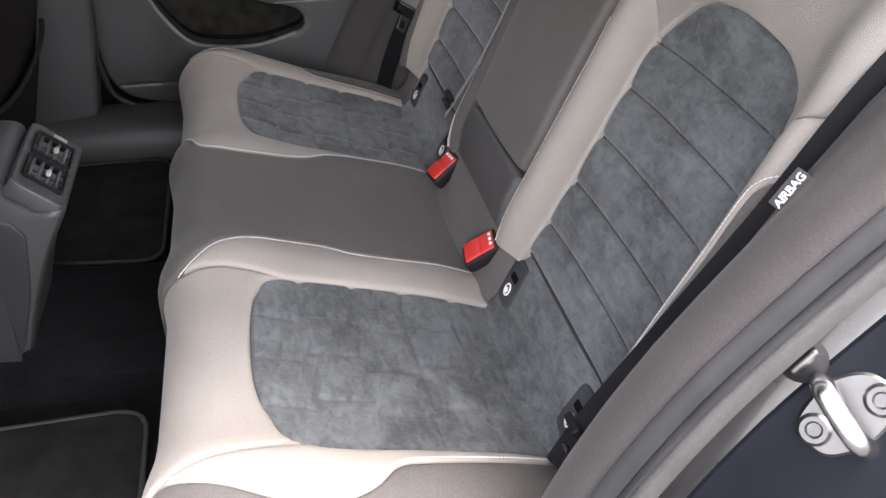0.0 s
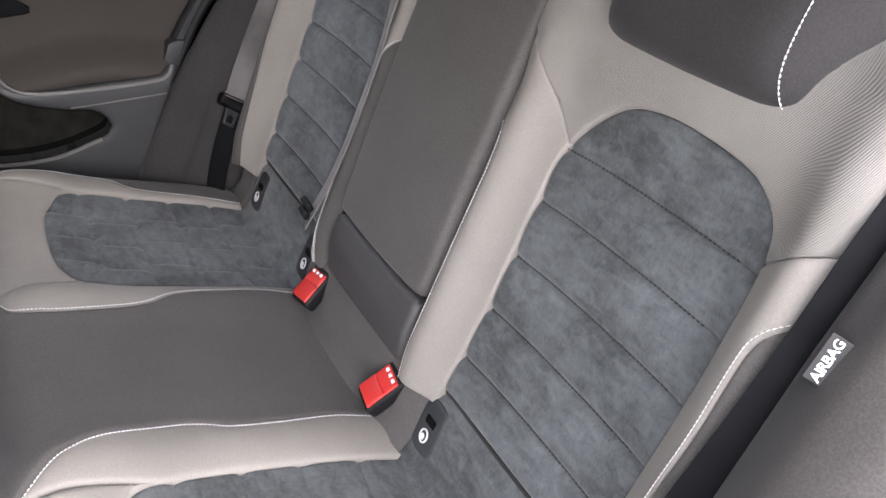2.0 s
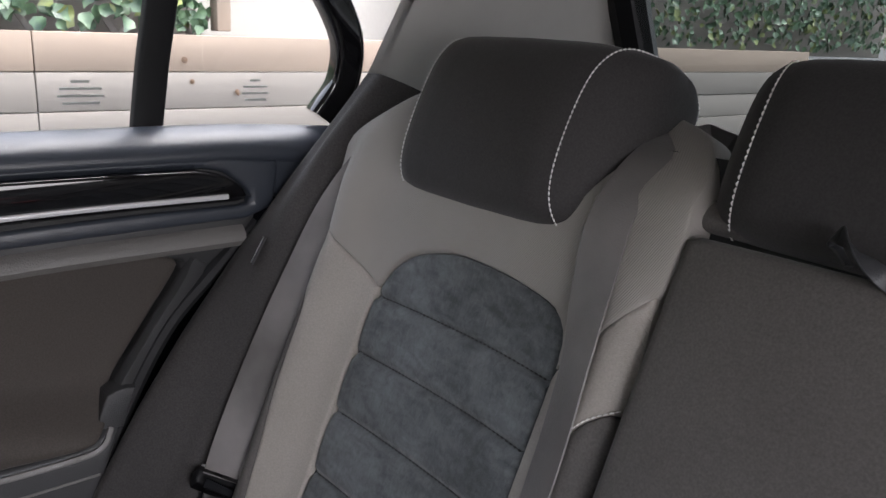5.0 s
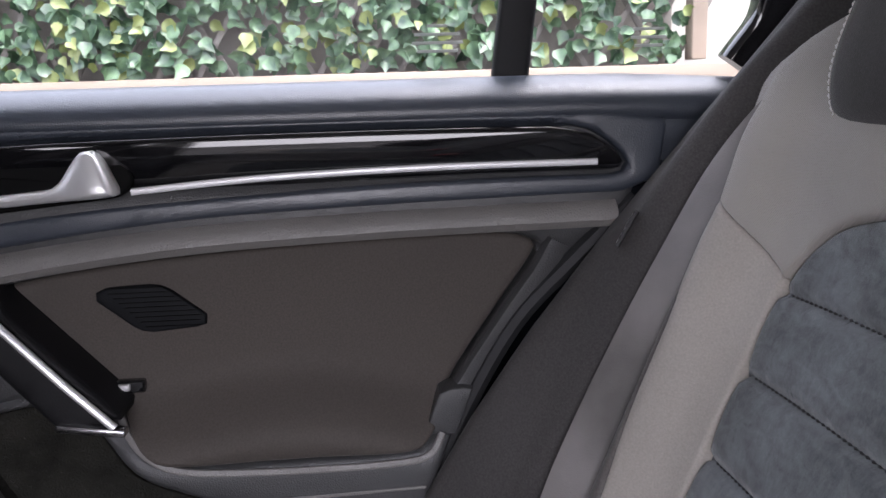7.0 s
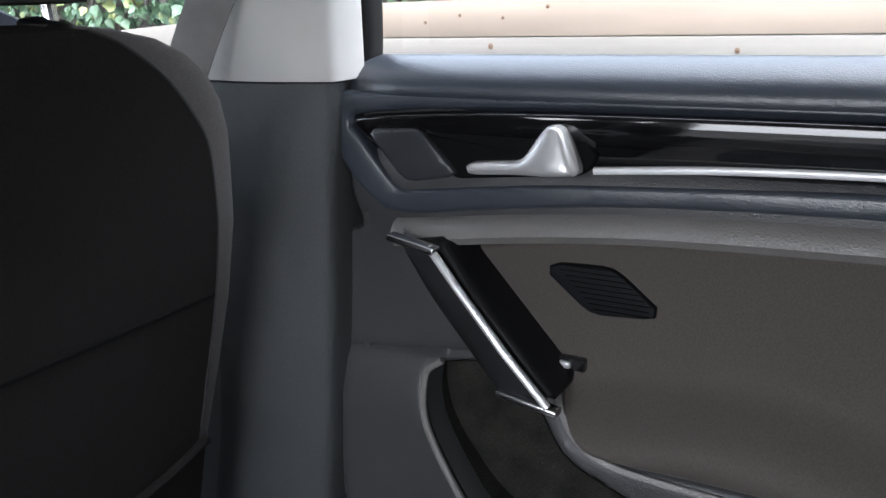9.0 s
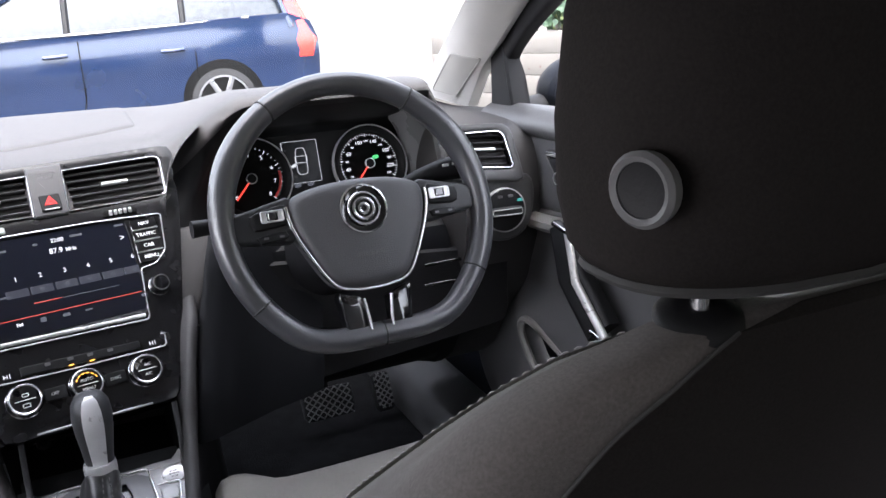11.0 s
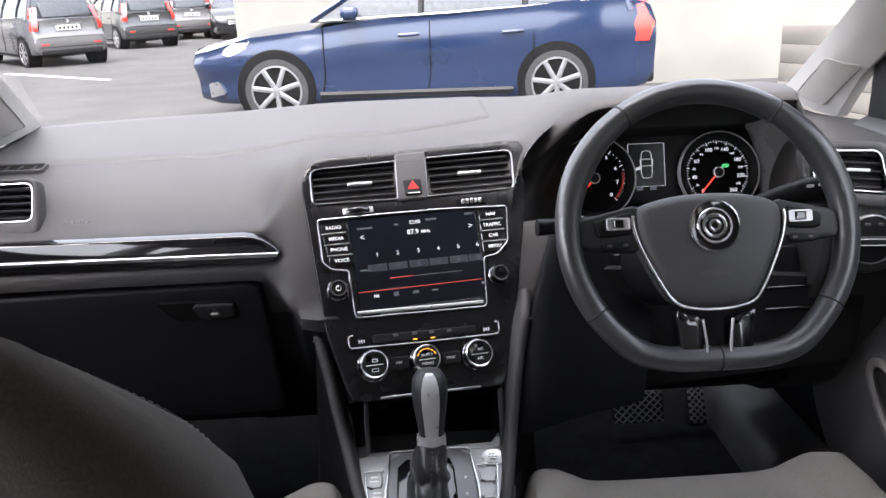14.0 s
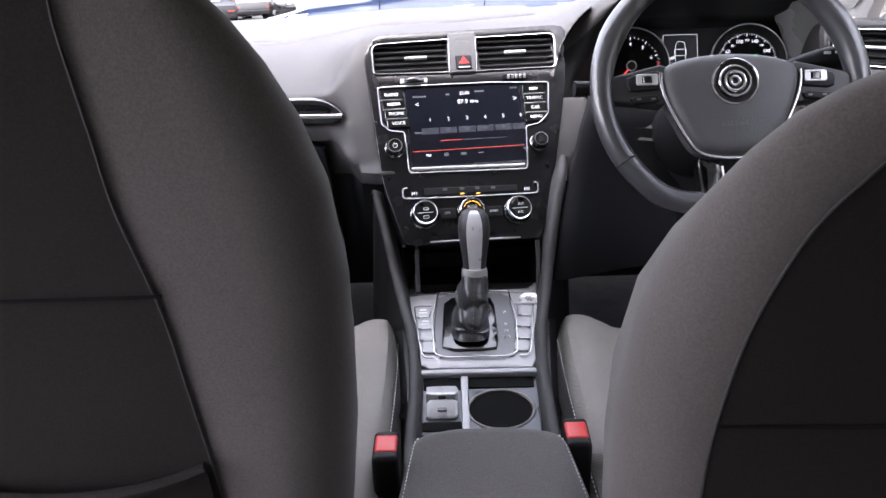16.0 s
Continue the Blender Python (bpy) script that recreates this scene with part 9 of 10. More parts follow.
g.patch(rrect(0.042, 0.028, 0.003, -0.050, -0.236), con, lambda u, v: 0.004 + 0.25 * (v + 0.236), 0.01, (), 0.003, 0.002, 0.015)
pb = part("parking_brake_key", g, GREYPLATE, cons, "grey parking brake key")
g = Geo()
g.patch(rrect(0.042, 0.024, 0.003, -0.050, -0.208), con, lambda u, v: 0.010 - 0.3 * (v + 0.208), 0.01, (), 0.003, 0.002, 0.015)
part("key_cap", g, SILVER, pb, "silver upper half of the key")
g = Geo()
g.prism(rrect(0.010, 0.006, 0.002, -0.050, -0.218), con, 0.004, 0.0118, 0.0003)
g.prism(rrect(0.012, 0.006, 0.002, -0.050, -0.238), con, 0.002, 0.0048, 0.0003)
part("key_mark", g, DIMPRINT, pb)
# flat black patches that paint shaded wells beside the keys and behind the cup
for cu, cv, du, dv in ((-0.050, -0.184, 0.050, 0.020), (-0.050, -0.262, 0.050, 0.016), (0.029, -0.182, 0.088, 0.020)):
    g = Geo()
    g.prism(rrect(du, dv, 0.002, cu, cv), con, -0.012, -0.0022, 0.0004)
    part("tray_well", g, DEEP, tr_, "black patch painting the shade of a tray well")
# padded armrest
f_ar = frame_of((-0.014, 0.84, 0.640), (1, 0, 0), (0, 1, -0.02))
AR = fillet([(-0.083, 0.148, 0.02), (-0.04, 0.156, 0.03), (0.04, 0.156, 0.03), (0.084, 0.148, 0.02), (0.097, 0.0), (0.099, -0.14), (-0.099, -0.14), (-0.097, 0.0)], 0.02)
g = Geo()
g.patch(AR, f_ar, lambda u, v: 0.006 - 0.9 * u * u, 0.014, (), 0.018, 0.018, 0.02)
ar = part("armrest", g, CHARCOAL, cons, "charcoal cloth padded armrest")
g = Geo()
for sd in (-1, 1):
    g.stitches([tuple(f_ar(np.array([sd * a]), np.array([b]), np.array([-0.0065]))[0]) for a, b in spline([(0.074, 0.142), (0.079, 0.12), (0.087, 0.0), (0.090, -0.13)], 8)], (sd * 0.4, 0, 1), 0.004, 0.0025, 0.0009, 0.0018)
part("stitching", g, STITCH, ar, "white contrast stitching")
g = Geo()
g.rbox((-0.014, 0.835, 0.595), (0.150, 0.27, 0.06), 0.02)
part("box", g, VINYL, ar)
# rear end of the console with its air vents
rc_ = thing("rear_console_vents", (-0.014, 0.68, 0.36), "black rear end of the console with two sloping air vents", "air vent")
RCP = spline([(0.720, 0.33), (0.700, 0.37), (0.672, 0.46), (0.640, 0.54), (0.612, 0.592), (0.605, 0.608), (0.609, 0.617), (0.644, 0.620), (0.668, 0.641), (0.675, 0.664), (0.700, 0.672), (0.760, 0.668)], 4)
g = Geo()
rows = []
for x, k in ((-0.108, 0.80), (-0.106, 0.92), (-0.100, 0.975), (-0.090, 1.0), (-0.014, 1.0), (0.062, 1.0), (0.072, 0.975), (0.078, 0.92), (0.080, 0.80)):
    rows.append([(x, 0.72 + (y - 0.72) * k, 0.50 + (z - 0.50) * (0.5 + 0.5 * k)) for y, z in RCP] + [(x, 0.80, 0.60), (x, 0.80, 0.34)])
g.loft(rows)
part("housing", g, DOORSKIN, rc_, "black plastic housing")
for x, k in ((-0.1085, 1), (0.0805, -1)):
    g = Geo()
    pn = fillet([(0.655, 0.600), (0.78, 0.630), (0.78, 0.35), (0.715, 0.35), (0.672, 0.49)], 0.02)
    g.patch(pn if k > 0 else pn[::-1], lambda u, v, h: np.column_stack([x - k * h + 0 * u, u, v]), lambda u, v: 0.003 + 0 * u, 0.03, (), 0.006, 0.004, 0.01)
    part("side_cover", g, VINYL, rc_, "dark side cover")
f_rcv = frame_of((-0.0125, 0.6325, 0.6385), (1, 0, 0), (0, 0.76, 0.65))
g = Geo()
g.patch(rrect(0.180, 0.078, 0.008, -0.0015, 0.0), f_rcv, lambda u, v: 0.003 + 0 * u, 0.012, (rrect(0.062, 0.056, 0.004, -0.034, 0.0), rrect(0.062, 0.056, 0.004, 0.034, 0.0)), 0.004, 0.003, 0.022)
part("vent_plate", g, DOORSKIN, rc_, "black plate round the two vents")
for a in (-0.034, 0.034):
    vt = air_vent(lambda u, v, h: f_rcv(u, v, h + 0.004), rrect(0.062, 0.056, 0.004, a, 0.0), 4, a, 0.058, -0.027, 0.027, rc_, framed=MATT)
    g = Geo()
    g.rbox(f_rcv(np.array([a]), np.array([-0.003]), np.array([0.006]))[0], (0.011, 0.006, 0.006), 0.0015)
    part("vent_tab", g, SILVER, vt, "silver adjuster tab")
    for q in (-0.02, 0.0, 0.02):
        g = Geo()
        p0, p1 = (f_rcv(np.array([a + q]), np.array([b]), np.array([-0.008]))[0] for b in (-0.026, 0.026))
        g.sweep([tuple(p0), tuple((p0 + p1) / 2), tuple(p1)], (0, -0.65, 0.76), rrect(0.002, 0.010, 0.0008, 0, 0, 2))
        part("fin", g, LOUVRE, vt)
g = Geo()
g.prism(rrect(0.005, 0.020, 0.001, 0.075, -0.004), f_rcv, -0.002, 0.0055, 0.0005)
part("thumb_wheel", g, SILVER, rc_, "small ribbed thumb wheel")

# ---- outside: car park, timber wall with ivy screen, white walls, parked cars ----
ASPHALT = material("worn_asphalt", (0.036, 0.0345, 0.033), 0.9, grain="noise", grain_scale=60, bump=0.6, depth=0.01, var=0.34, var_scale=1.3)
# the broad tone variation paints blotchy shadow on the wall
RENDER = material("white_rendered_wall", (0.235, 0.225, 0.20), 0.9, grain="noise", grain_scale=40, bump=0.3, depth=0.004, var=0.14, var_scale=1.2)
CREAM = material("cream_rendered_wall", (0.45, 0.43, 0.385), 0.9, grain="noise", grain_scale=40, bump=0.3, depth=0.004, var=0.12, var_scale=0.8)
WOOD = material("weathered_pale_timber", (0.165, 0.15, 0.132), 0.8, grain="noise", grain_scale=30, bump=0.5, depth=0.003, var=0.16, var_scale=5, stretch=(1, 0.12, 1), random_value=0.10)
NEWWOOD = material("fresh_orange_timber", (0.22, 0.172, 0.132), 0.75, grain="noise", grain_scale=30, bump=0.4, depth=0.002, var=0.14, var_scale=6, stretch=(1, 0.12, 1), random_value=0.06)
LEAF = material("ivy_leaf", (0.066, 0.115, 0.058), 0.45, bump=0.2, grain_scale=40, var=0.45, var_scale=22, dark=(0.014, 0.038, 0.023))
LEAFY = material("yellow_green_leaf", (0.145, 0.175, 0.055), 0.45, bump=0.2, grain_scale=40, var=0.3, var_scale=14)
g = Geo()
xs_ = [-300, -60, -20, -8, -4, 0, 4, 8, 20, 60, 300]
ys_ = [-300, -60, -20, -6, 0, 2, 4, 6, 8.5, 12, 16, 20, 23, 26, 30, 34, 60, 300]
gz = lambda y: float(np.interp(y, [-20, 0, 8.5, 12, 20, 26, 34, 60], [0.10, 0.0, -0.105, -0.19, -0.45, -0.53, -0.66, -0.8]))
g.loft([[(x, y, gz(y)) for x in xs_] for y in ys_], closed=False)
setting("ground", g, ASPHALT, "worn grey asphalt car park", "ground")
g = Geo()
for x, y, w, l, a in ((-6.35, 16.35, 0.10, 3.9, 47), (-10.8, 20.4, 0.10, 4.0, 47)):
    m = Matrix.Rotation(radians(a), 3, "Z") @ Matrix.Rotation(-0.0325 * math.cos(radians(a)), 3, "X")
    g.rbox((x, y, gz(y) + 0.004), (w, l, 0.006), 0.002, m.to_4x4())
setting("road_marking", g, material("worn_white_line", (0.6, 0.6, 0.58), 0.9, bump=0.2, grain_scale=50, var=0.25, var_scale=9), "worn white parking lines", "road marking")


def wall(name, x0, x1, y0, y1, z0, z1, mat, label):
    g = Geo()
    g.rbox(((x0 + x1) / 2, (y0 + y1) / 2, (z0 + z1) / 2), (x1 - x0, y1 - y0, z1 - z0), 0.01)
    return setting(name, g, mat, label, "wall")


wall("wall_white_front", -1.95, 7.0, 11.0, 11.3, -0.4, 4.0, RENDER, "bright white rendered wall behind the blue estate car")
wall("wall_white_return", -1.95, -1.65, 11.31, 34.0, -0.9, 4.0, RENDER, "bright white rendered wall returning to the back")
wall("wall_cream_far", -30.0, -1.96, 36.0, 36.3, -0.9, 3.4, CREAM, "cream rendered boundary wall")
wall("wall_white_side", 3.3, 3.5, -6.0, -0.6, -0.2, 3.2, CREAM, "white rendered wall behind the ivy screen")
wall("wall_left", -9.0, -8.7, -12.0, 9.0, -0.3, 3.0, CREAM, "pale rendered wall across the yard")
wall("wall_back", -8.69, 3.29, -12.0, -11.7, -0.3, 3.0, CREAM, "pale rendered wall at the back of the yard")
for x in (0.9, 2.75):
    g = Geo()
    g.rbox((x, 10.985, 1.2), (0.35, 0.02, 2.8), 0.01)
    setting("wall_pier", g, RENDER, "shallow white pier on the wall", "wall")

# low timber retaining wall, board on board, sloping with the yard
FX = 2.80
top_at = lambda y: 1.085 - 0.0605 * max(0.0, y - 2.1)
fence = thing("timber_wall", (FX, 0, 0.0), "low retaining wall of weathered horizontal boards with a fresh top board", "timber wall", "", "structure")
gm = Geo()
gm.rbox((0, 0, 0), (0.035, 2.397, 0.1300), 0.004, None, 2)
pale = link_mesh("board", gm, WOOD)
fresh = link_mesh("board", gm, NEWWOOD)
gm = Geo()
gm.rbox((0, 0, 0), (0.035, 1.937, 0.1300), 0.004, None, 2)
short = link_mesh("board", gm, WOOD)
for row in range(9):
    for k in range(5):
        yc, half = (-3.9 + 2.4 * k, 1.2) if k < 4 else (5.47, 0.97)
        za, zb = top_at(yc - half), top_at(yc + half)
        ob = new("board", short if k == 4 else fresh if row == 0 and yc < 1.4 else pale)
        ob.parent = fence
        ob.matrix_parent_inverse = BASES[fence.name]
        ob.matrix_basis = Matrix.Translation((FX + random.uniform(-0.003, 0.003), yc, (za + zb) / 2 - 0.066 - 0.133 * row)) @ Matrix.Rotation(math.atan((zb - za) / (2 * half)), 4, "X")
gk = Geo()
for k in range(46):
    y = random.uniform(-2, 6)
    row = random.randrange(5)
    z = top_at(y) - 0.133 * row - random.uniform(0.03, 0.10)
    gk.lathe([(0.0, 0.0), (random.uniform(0.006, 0.013), 0.0), (0.004, 0.002), (0.0, 0.002)], (FX - 0.021, y, z), (-1, 0, 0), 8)
tagged(part("knot", gk, material("dark_knot", (0.10, 0.06, 0.035), 0.8, bump=0), fence), kind="stuff")
for yy in (-0.98,):
    g = Geo()
    g.rbox((FX + 0.06, yy, 1.75), (0.07, 0.055, 1.3), 0.005)
    part("post", g, NEWWOOD, fence, "upright timber post at the end of the ivy screen")

# trellis with ivy leaves above the boards
tre = thing("ivy_screen", (FX + 0.12, 2.5, 1.0), "trellis screen grown over with green and yellowish ivy leaves", "ivy screen")
g = Geo()
for y in np.arange(-0.9, 4.9, 0.14):
    for sg in (-1, 1):
        g.sweep([(FX + 0.13 + 0.012 * sg, y, top_at(y) - 0.02), (FX + 0.13 + 0.012 * sg, y + sg * 0.62, top_at(y) + 1.0)], (-1, 0, 0), rrect(0.022, 0.008, 0.002, 0, 0, 2))
tagged(part("lattice", g, WOOD, tre), kind="stuff")
g = Geo()
g.rbox((FX + 0.24, 2.1, 1.6), (0.03, 6.1, 1.5), 0.005)
part("backing", g, WOOD, tre, "pale boards behind the trellis")


def leaves(n, y0, y1, z0, z1, x, deep, seed, size=0.052):
    rnd = random.Random(seed)
    a, b = Geo(), Geo()
    shape = [(0, 0), (0.30, 0.12), (0.42, 0.45), (0.22, 0.62), (0, 1.0), (-0.22, 0.62), (-0.42, 0.45), (-0.30, 0.12)]
    for _ in range(n):
        y = rnd.uniform(y0, y1)
        z = top_at(y) + rnd.uniform(z0, z1)
        clump = 0.5 + 0.5 * math.sin(y * 9.0 + 3 * math.sin(z * 7)) * math.cos(z * 11 + y * 3)
        if rnd.random() < 0.30 * (1 - clump):
            continue
        s_ = size * rnd.uniform(0.65, 1.25)
        m = Matrix.Translation((x + rnd.uniform(-deep, deep), y, z)) @ Euler((rnd.uniform(-0.7, 0.7), rnd.uniform(-0.6, 0.6), rnd.uniform(-0.7, 0.7))).to_matrix().to_4x4() @ Matrix.Rotation(math.pi + rnd.uniform(-1.2, 1.2), 4, "X")
        vs = [m @ V3((0.10 * s_ * math.cos(3 * q[0]) - abs(q[0]) * 0.35 * s_, q[0] * s_, q[1] * s_)) for q in shape]
        (b if rnd.random() < 0.17 else a).add(vs, [[0, 1, 2, 3, 4], [0, 4, 5, 6, 7]])
    return a, b


la, lb = leaves(7600, -0.93, 5.1, 0.03, 1.0, FX + 0.07, 0.05, 3, 0.060)
tagged(part("leaf", la, LEAF, tre, angle=80), kind="stuff")
tagged(part("leaf", lb, LEAFY, tre, "yellow-green leaves", angle=80), kind="stuff")
tre2 = thing("ivy_screen", (FX + 0.12, -4.5, 1.0), "second stretch of ivy screen behind the car", "ivy screen")
la, lb = leaves(3200, -6.4, -2.1, 0.03, 0.9, FX + 0.07, 0.05, 5)
tagged(part("leaf", la, LEAF, tre2, angle=80), kind="stuff")
tagged(part("leaf", lb, LEAFY, tre2, "yellow-green leaves", angle=80), kind="stuff")
g = Geo()
g.rbox((FX + 0.2, -4.3, 1.7), (0.03, 4.4, 1.3), 0.005)
part("backing", g, WOOD, tre2)

# ---- parked cars ----
TYRE = material("tyre_rubber", (0.022, 0.022, 0.023), 0.8, grain="noise", grain_scale=80, bump=0.3, var=0.2)
ALLOY = material("silver_alloy", (0.34, 0.34, 0.35), 0.3, 0.8, bump=0.05, var=0.06)
CARGLASS = material("dark_car_glass", (0.03, 0.035, 0.04), 0.06, bump=0, var=0.2, coat=0.5)
LAMP = material("clear_headlamp", (0.75, 0.76, 0.78), 0.12, 0.3, bump=0.05, var=0.1, coat=1.0)
REDLAMP = material("red_tail_lamp", (0.65, 0.03, 0.02), 0.15, bump=0.05, var=0.1, coat=1.0)
PLATE = material("pale_number_plate", (0.7, 0.7, 0.66), 0.5, bump=0, var=0.03)


def paint(name, c, rough=0.16):
    return material(name, c, rough, 0.15, bump=0.02, grain_scale=3.0, depth=0.02, var=0.05, var_scale=1.5, coat=0.8, rough_var=0.04)


def make_car(name, label, colour, m, length=4.6, width=1.82, height=1.48, nose=0.9, tail=0.9, hood=0.93, belt=0.95, estate=True, wheel_r=0.325, spokes=7, hood_len=1.25, ground=0.18, rise=1.0, hatch=False):
    """A parked car, nose to -x, its near side to -y, on z = 0, then set at the pose m."""
    car = thing(name, tuple(m.translation), label, "car", "parked cars")
    T = lambda q: m @ V3(q)
    hw = width / 2
    xf, xr = -length / 2, length / 2
    wf, wr = xf + nose, xr - tail

    def cap(g, rows, cap=True):
        return g.loft([[tuple(T(q)) for q in r] for r in rows], cap=cap)
    # lower body
    xs = [(xf, 0.55, 0.36, 0.62, 0.72), (xf + 0.05, 0.72, 0.24, 0.70, 0.80), (xf + 0.25, 0.86, 0.20, hood - 0.16, 0.92), (xf + 0.6, 0.95, ground, hood - 0.06, 0.98), (xf + hood_len, 1.0, ground, hood, 1.0), (xf + hood_len + 0.5, 1.0, ground, belt, 1.0), (0.4, 1.0, ground, belt + 0.03 * rise, 1.0), (xr - 0.8, 1.0, ground, belt + 0.06 * rise, 1.0), (xr - 0.3, 0.96, 0.22, belt + 0.07 * rise, 0.96), (xr - 0.08, 0.90, 0.26, belt + 0.03 * rise, 0.9), (xr, 0.82, 0.34, belt - 0.10, 0.84)]
    if hatch:
        xs[7:] = [(xr - 0.62, 1.0, ground, belt + 0.05, 1.0), (xr - 0.34, 0.99, 0.24, belt + 0.05, 0.97), (xr - 0.20, 0.965, 0.27, belt + 0.03, 0.93), (xr - 0.13, 0.94, 0.28, belt - 0.02, 0.90), (xr - 0.10, 0.93, 0.29, 0.74, 0.90), (xr - 0.03, 0.92, 0.30, 0.66, 0.91), (xr, 0.86, 0.36, 0.61, 0.86)]
    rows = []
    for x, wb, zb, zt, wt in xs:
        zm = zb + (zt - zb) * 0.55
        sec = spline([(-hw * wb * 0.90, zb), (-hw * wb * 0.975, zb + 0.06), (-hw * wb * 0.985, zm - 0.1), (-hw * wt, zm + 0.06), (-hw * wt * 0.965, zt - 0.05), (-hw * wt * 0.88, zt), (0, zt + 0.03), (hw * wt * 0.88, zt), (hw * wt * 0.965, zt - 0.05), (hw * wt, zm + 0.06), (hw * wb * 0.985, zm - 0.1), (hw * wb * 0.975, zb + 0.06), (hw * wb * 0.90, zb)], 3)
        rows.append([(x, y, z) for y, z in sec])
    g = Geo()
    cap(g, rows)
    body = part("body", g, colour, car)
    # cabin with glass and roof
    x0, x1, x2, x3 = xf + hood_len - 0.05, xf + hood_len + 0.75, xr - (0.75 if estate else 0.9), xr - (0.18 if estate else 0.10)
    g = Geo()
    ring = lambda z, k, a, b: [(a, -hw * k, z), (a + 0.3, -hw * k * 1.01, z), ((a + b) / 2, -hw * k * 1.02, z), (b - 0.2, -hw * k, z), (b, -hw * k * 0.9, z), (b, hw * k * 0.9, z), (b - 0.2, hw * k, z), ((a + b) / 2, hw * k * 1.02, z), (a + 0.3, hw * k * 1.01, z), (a, hw * k, z)]
    zr = height - 0.05
    cap(g, [ring(belt - 0.02, 0.93, x0, x3), ring(belt + 0.2, 0.86, x0 + 0.32, x3 - 0.05), ring(zr - 0.03, 0.74, x1, x3 - 0.22 if estate else x2)])
    part("glasshouse", g, CARGLASS, car, "dark window glass")
    g = Geo()
    cap(g, [ring(zr - 0.035, 0.755, x1 - 0.04, (x3 - 0.20) if estate else x2 + 0.05), ring(zr + 0.02, 0.72, x1 + 0.05, (x3 - 0.22) if estate else x2), ring(height, 0.5, x1 + 0.3, (x3 - 0.4) if estate else x2 - 0.3)])
    part("roof", g, colour, car)
    for xp in (x0 + 0.03, wf + 1.42, wr - 0.30, x3 - 0.10):
        for sd in (-1, 1):
            g = Geo()
            up = x1 if xp < x0 + 0.1 else (xp + 0.02 if xp < x3 - 0.2 else x3 - 0.24)
            g.tube([tuple(T((xp, sd * hw * 0.935, belt))), tuple(T(((xp + up) / 2, sd * hw * 0.86, (belt + zr) / 2))), tuple(T((up, sd * hw * 0.75, zr - 0.02)))], 0.03, 6)
            part("roof_pillar", g, MATT if x0 + 0.1 < xp < x3 - 0.2 else colour, car)
    # wheels over black discs that paint the shade in the arches
    for xw in (wf, wr):
        for sd in (-1, 1):
            yo = sd * (hw * 0.985)
            ax = m.to_3x3() @ V3((0, sd, 0))
            g = Geo()
            g.lathe([(wheel_r + 0.055, -0.25), (wheel_r + 0.055, 0.012), (wheel_r + 0.045, 0.016), (0.0, 0.016)], T((xw, yo, wheel_r + 0.015)), ax, 36)
            part("wheel_arch", g, DEEP, car, "black disc painting the shade inside the wheel arch")
            g = Geo()
            g.lathe([(0.20, -0.19), (wheel_r - 0.02, -0.18), (wheel_r, -0.15), (wheel_r, -0.01), (wheel_r - 0.02, 0.018), (wheel_r - 0.075, 0.022), (wheel_r - 0.085, 0.0), (0.10, -0.02)], T((xw, yo, wheel_r)), ax, 40)
            wl = part("wheel", g, TYRE, car, "black tyre")
            rr = wheel_r - 0.085
            g = Geo()
            g.lathe([(rr + 0.006, -0.02), (rr + 0.006, 0.023), (rr - 0.010, 0.024), (rr - 0.018, 0.0), (rr - 0.02, -0.06)], T((xw, yo, wheel_r)), ax, 40)
            for k in range(spokes):
                q = 2 * math.pi * k / spokes + 0.3
                d = V3((math.cos(q), 0, math.sin(q)))
                g.sweep([tuple(T(V3((xw, yo + sd * 0.012, wheel_r)) + d * 0.03)), tuple(T(V3((xw, yo + sd * 0.014, wheel_r)) + d * rr * 0.6)), tuple(T(V3((xw, yo + sd * 0.010, wheel_r)) + d * (rr - 0.005)))], tuple(ax), rrect(0.050, 0.024, 0.010, 0, 0, 2))
            g.lathe([(0.0, 0.028), (0.032, 0.026), (0.045, 0.010), (0.045, -0.02)], T((xw, yo, wheel_r)), ax, 20)
            part("wheel_rim", g, ALLOY, wl, "silver alloy rim")
            g = Geo()
            g.lathe([(0.0, -0.05), (rr, -0.05), (rr, -0.055), (0, -0.055)], T((xw, yo, wheel_r)), ax, 24)
            part("brake_shadow", g, DEEP, wl)
    # doors, handles, sills, mirrors
    for sd in (-1, 1):
        for x in (wf + 0.48, wf + 1.50, wr - 0.22):
            g = Geo()
            ys = lambda z: -hw * (0.988 if z < 0.6 else 1.003 if z < 0.75 else 0.972)
            g.tube([tuple(T((x + (0.0 if k else -0.03), -sd * ys(z), z))) for k, z in enumerate((0.30, 0.45, 0.60, 0.72, belt - 0.03))], 0.006, 5)
            part("door_gap", g, DEEP, car)
        for x in (wf + 1.30, wr - 0.42):
            g = Geo()
            g.tube([tuple(T((x - 0.10, sd * hw * 1.0, belt - 0.155))), tuple(T((x, sd * hw * 1.025, belt - 0.15))), tuple(T((x + 0.10, sd * hw * 1.0, belt - 0.145)))], 0.017, 8)
            part("door_handle", g, colour, car)
        g = Geo()
        g.tube([tuple(T((x0 + 0.12, sd * hw * 0.965, belt - 0.005))), tuple(T((0.3, sd * hw * 0.968, belt + 0.018 * rise))), tuple(T((x3 - 0.5, sd * hw * 0.955, belt + 0.055 * rise)))], 0.011, 6)
        part("waist_trim", g, CHROME, car, "bright waist trim")
        g = Geo()
        g.tube([tuple(T((wf + 0.42, sd * hw * 0.985, 0.27))), tuple(T((wr - 0.42, sd * hw * 0.985, 0.27)))], 0.035, 6)
        part("sill", g, MATT, car, "black sill")
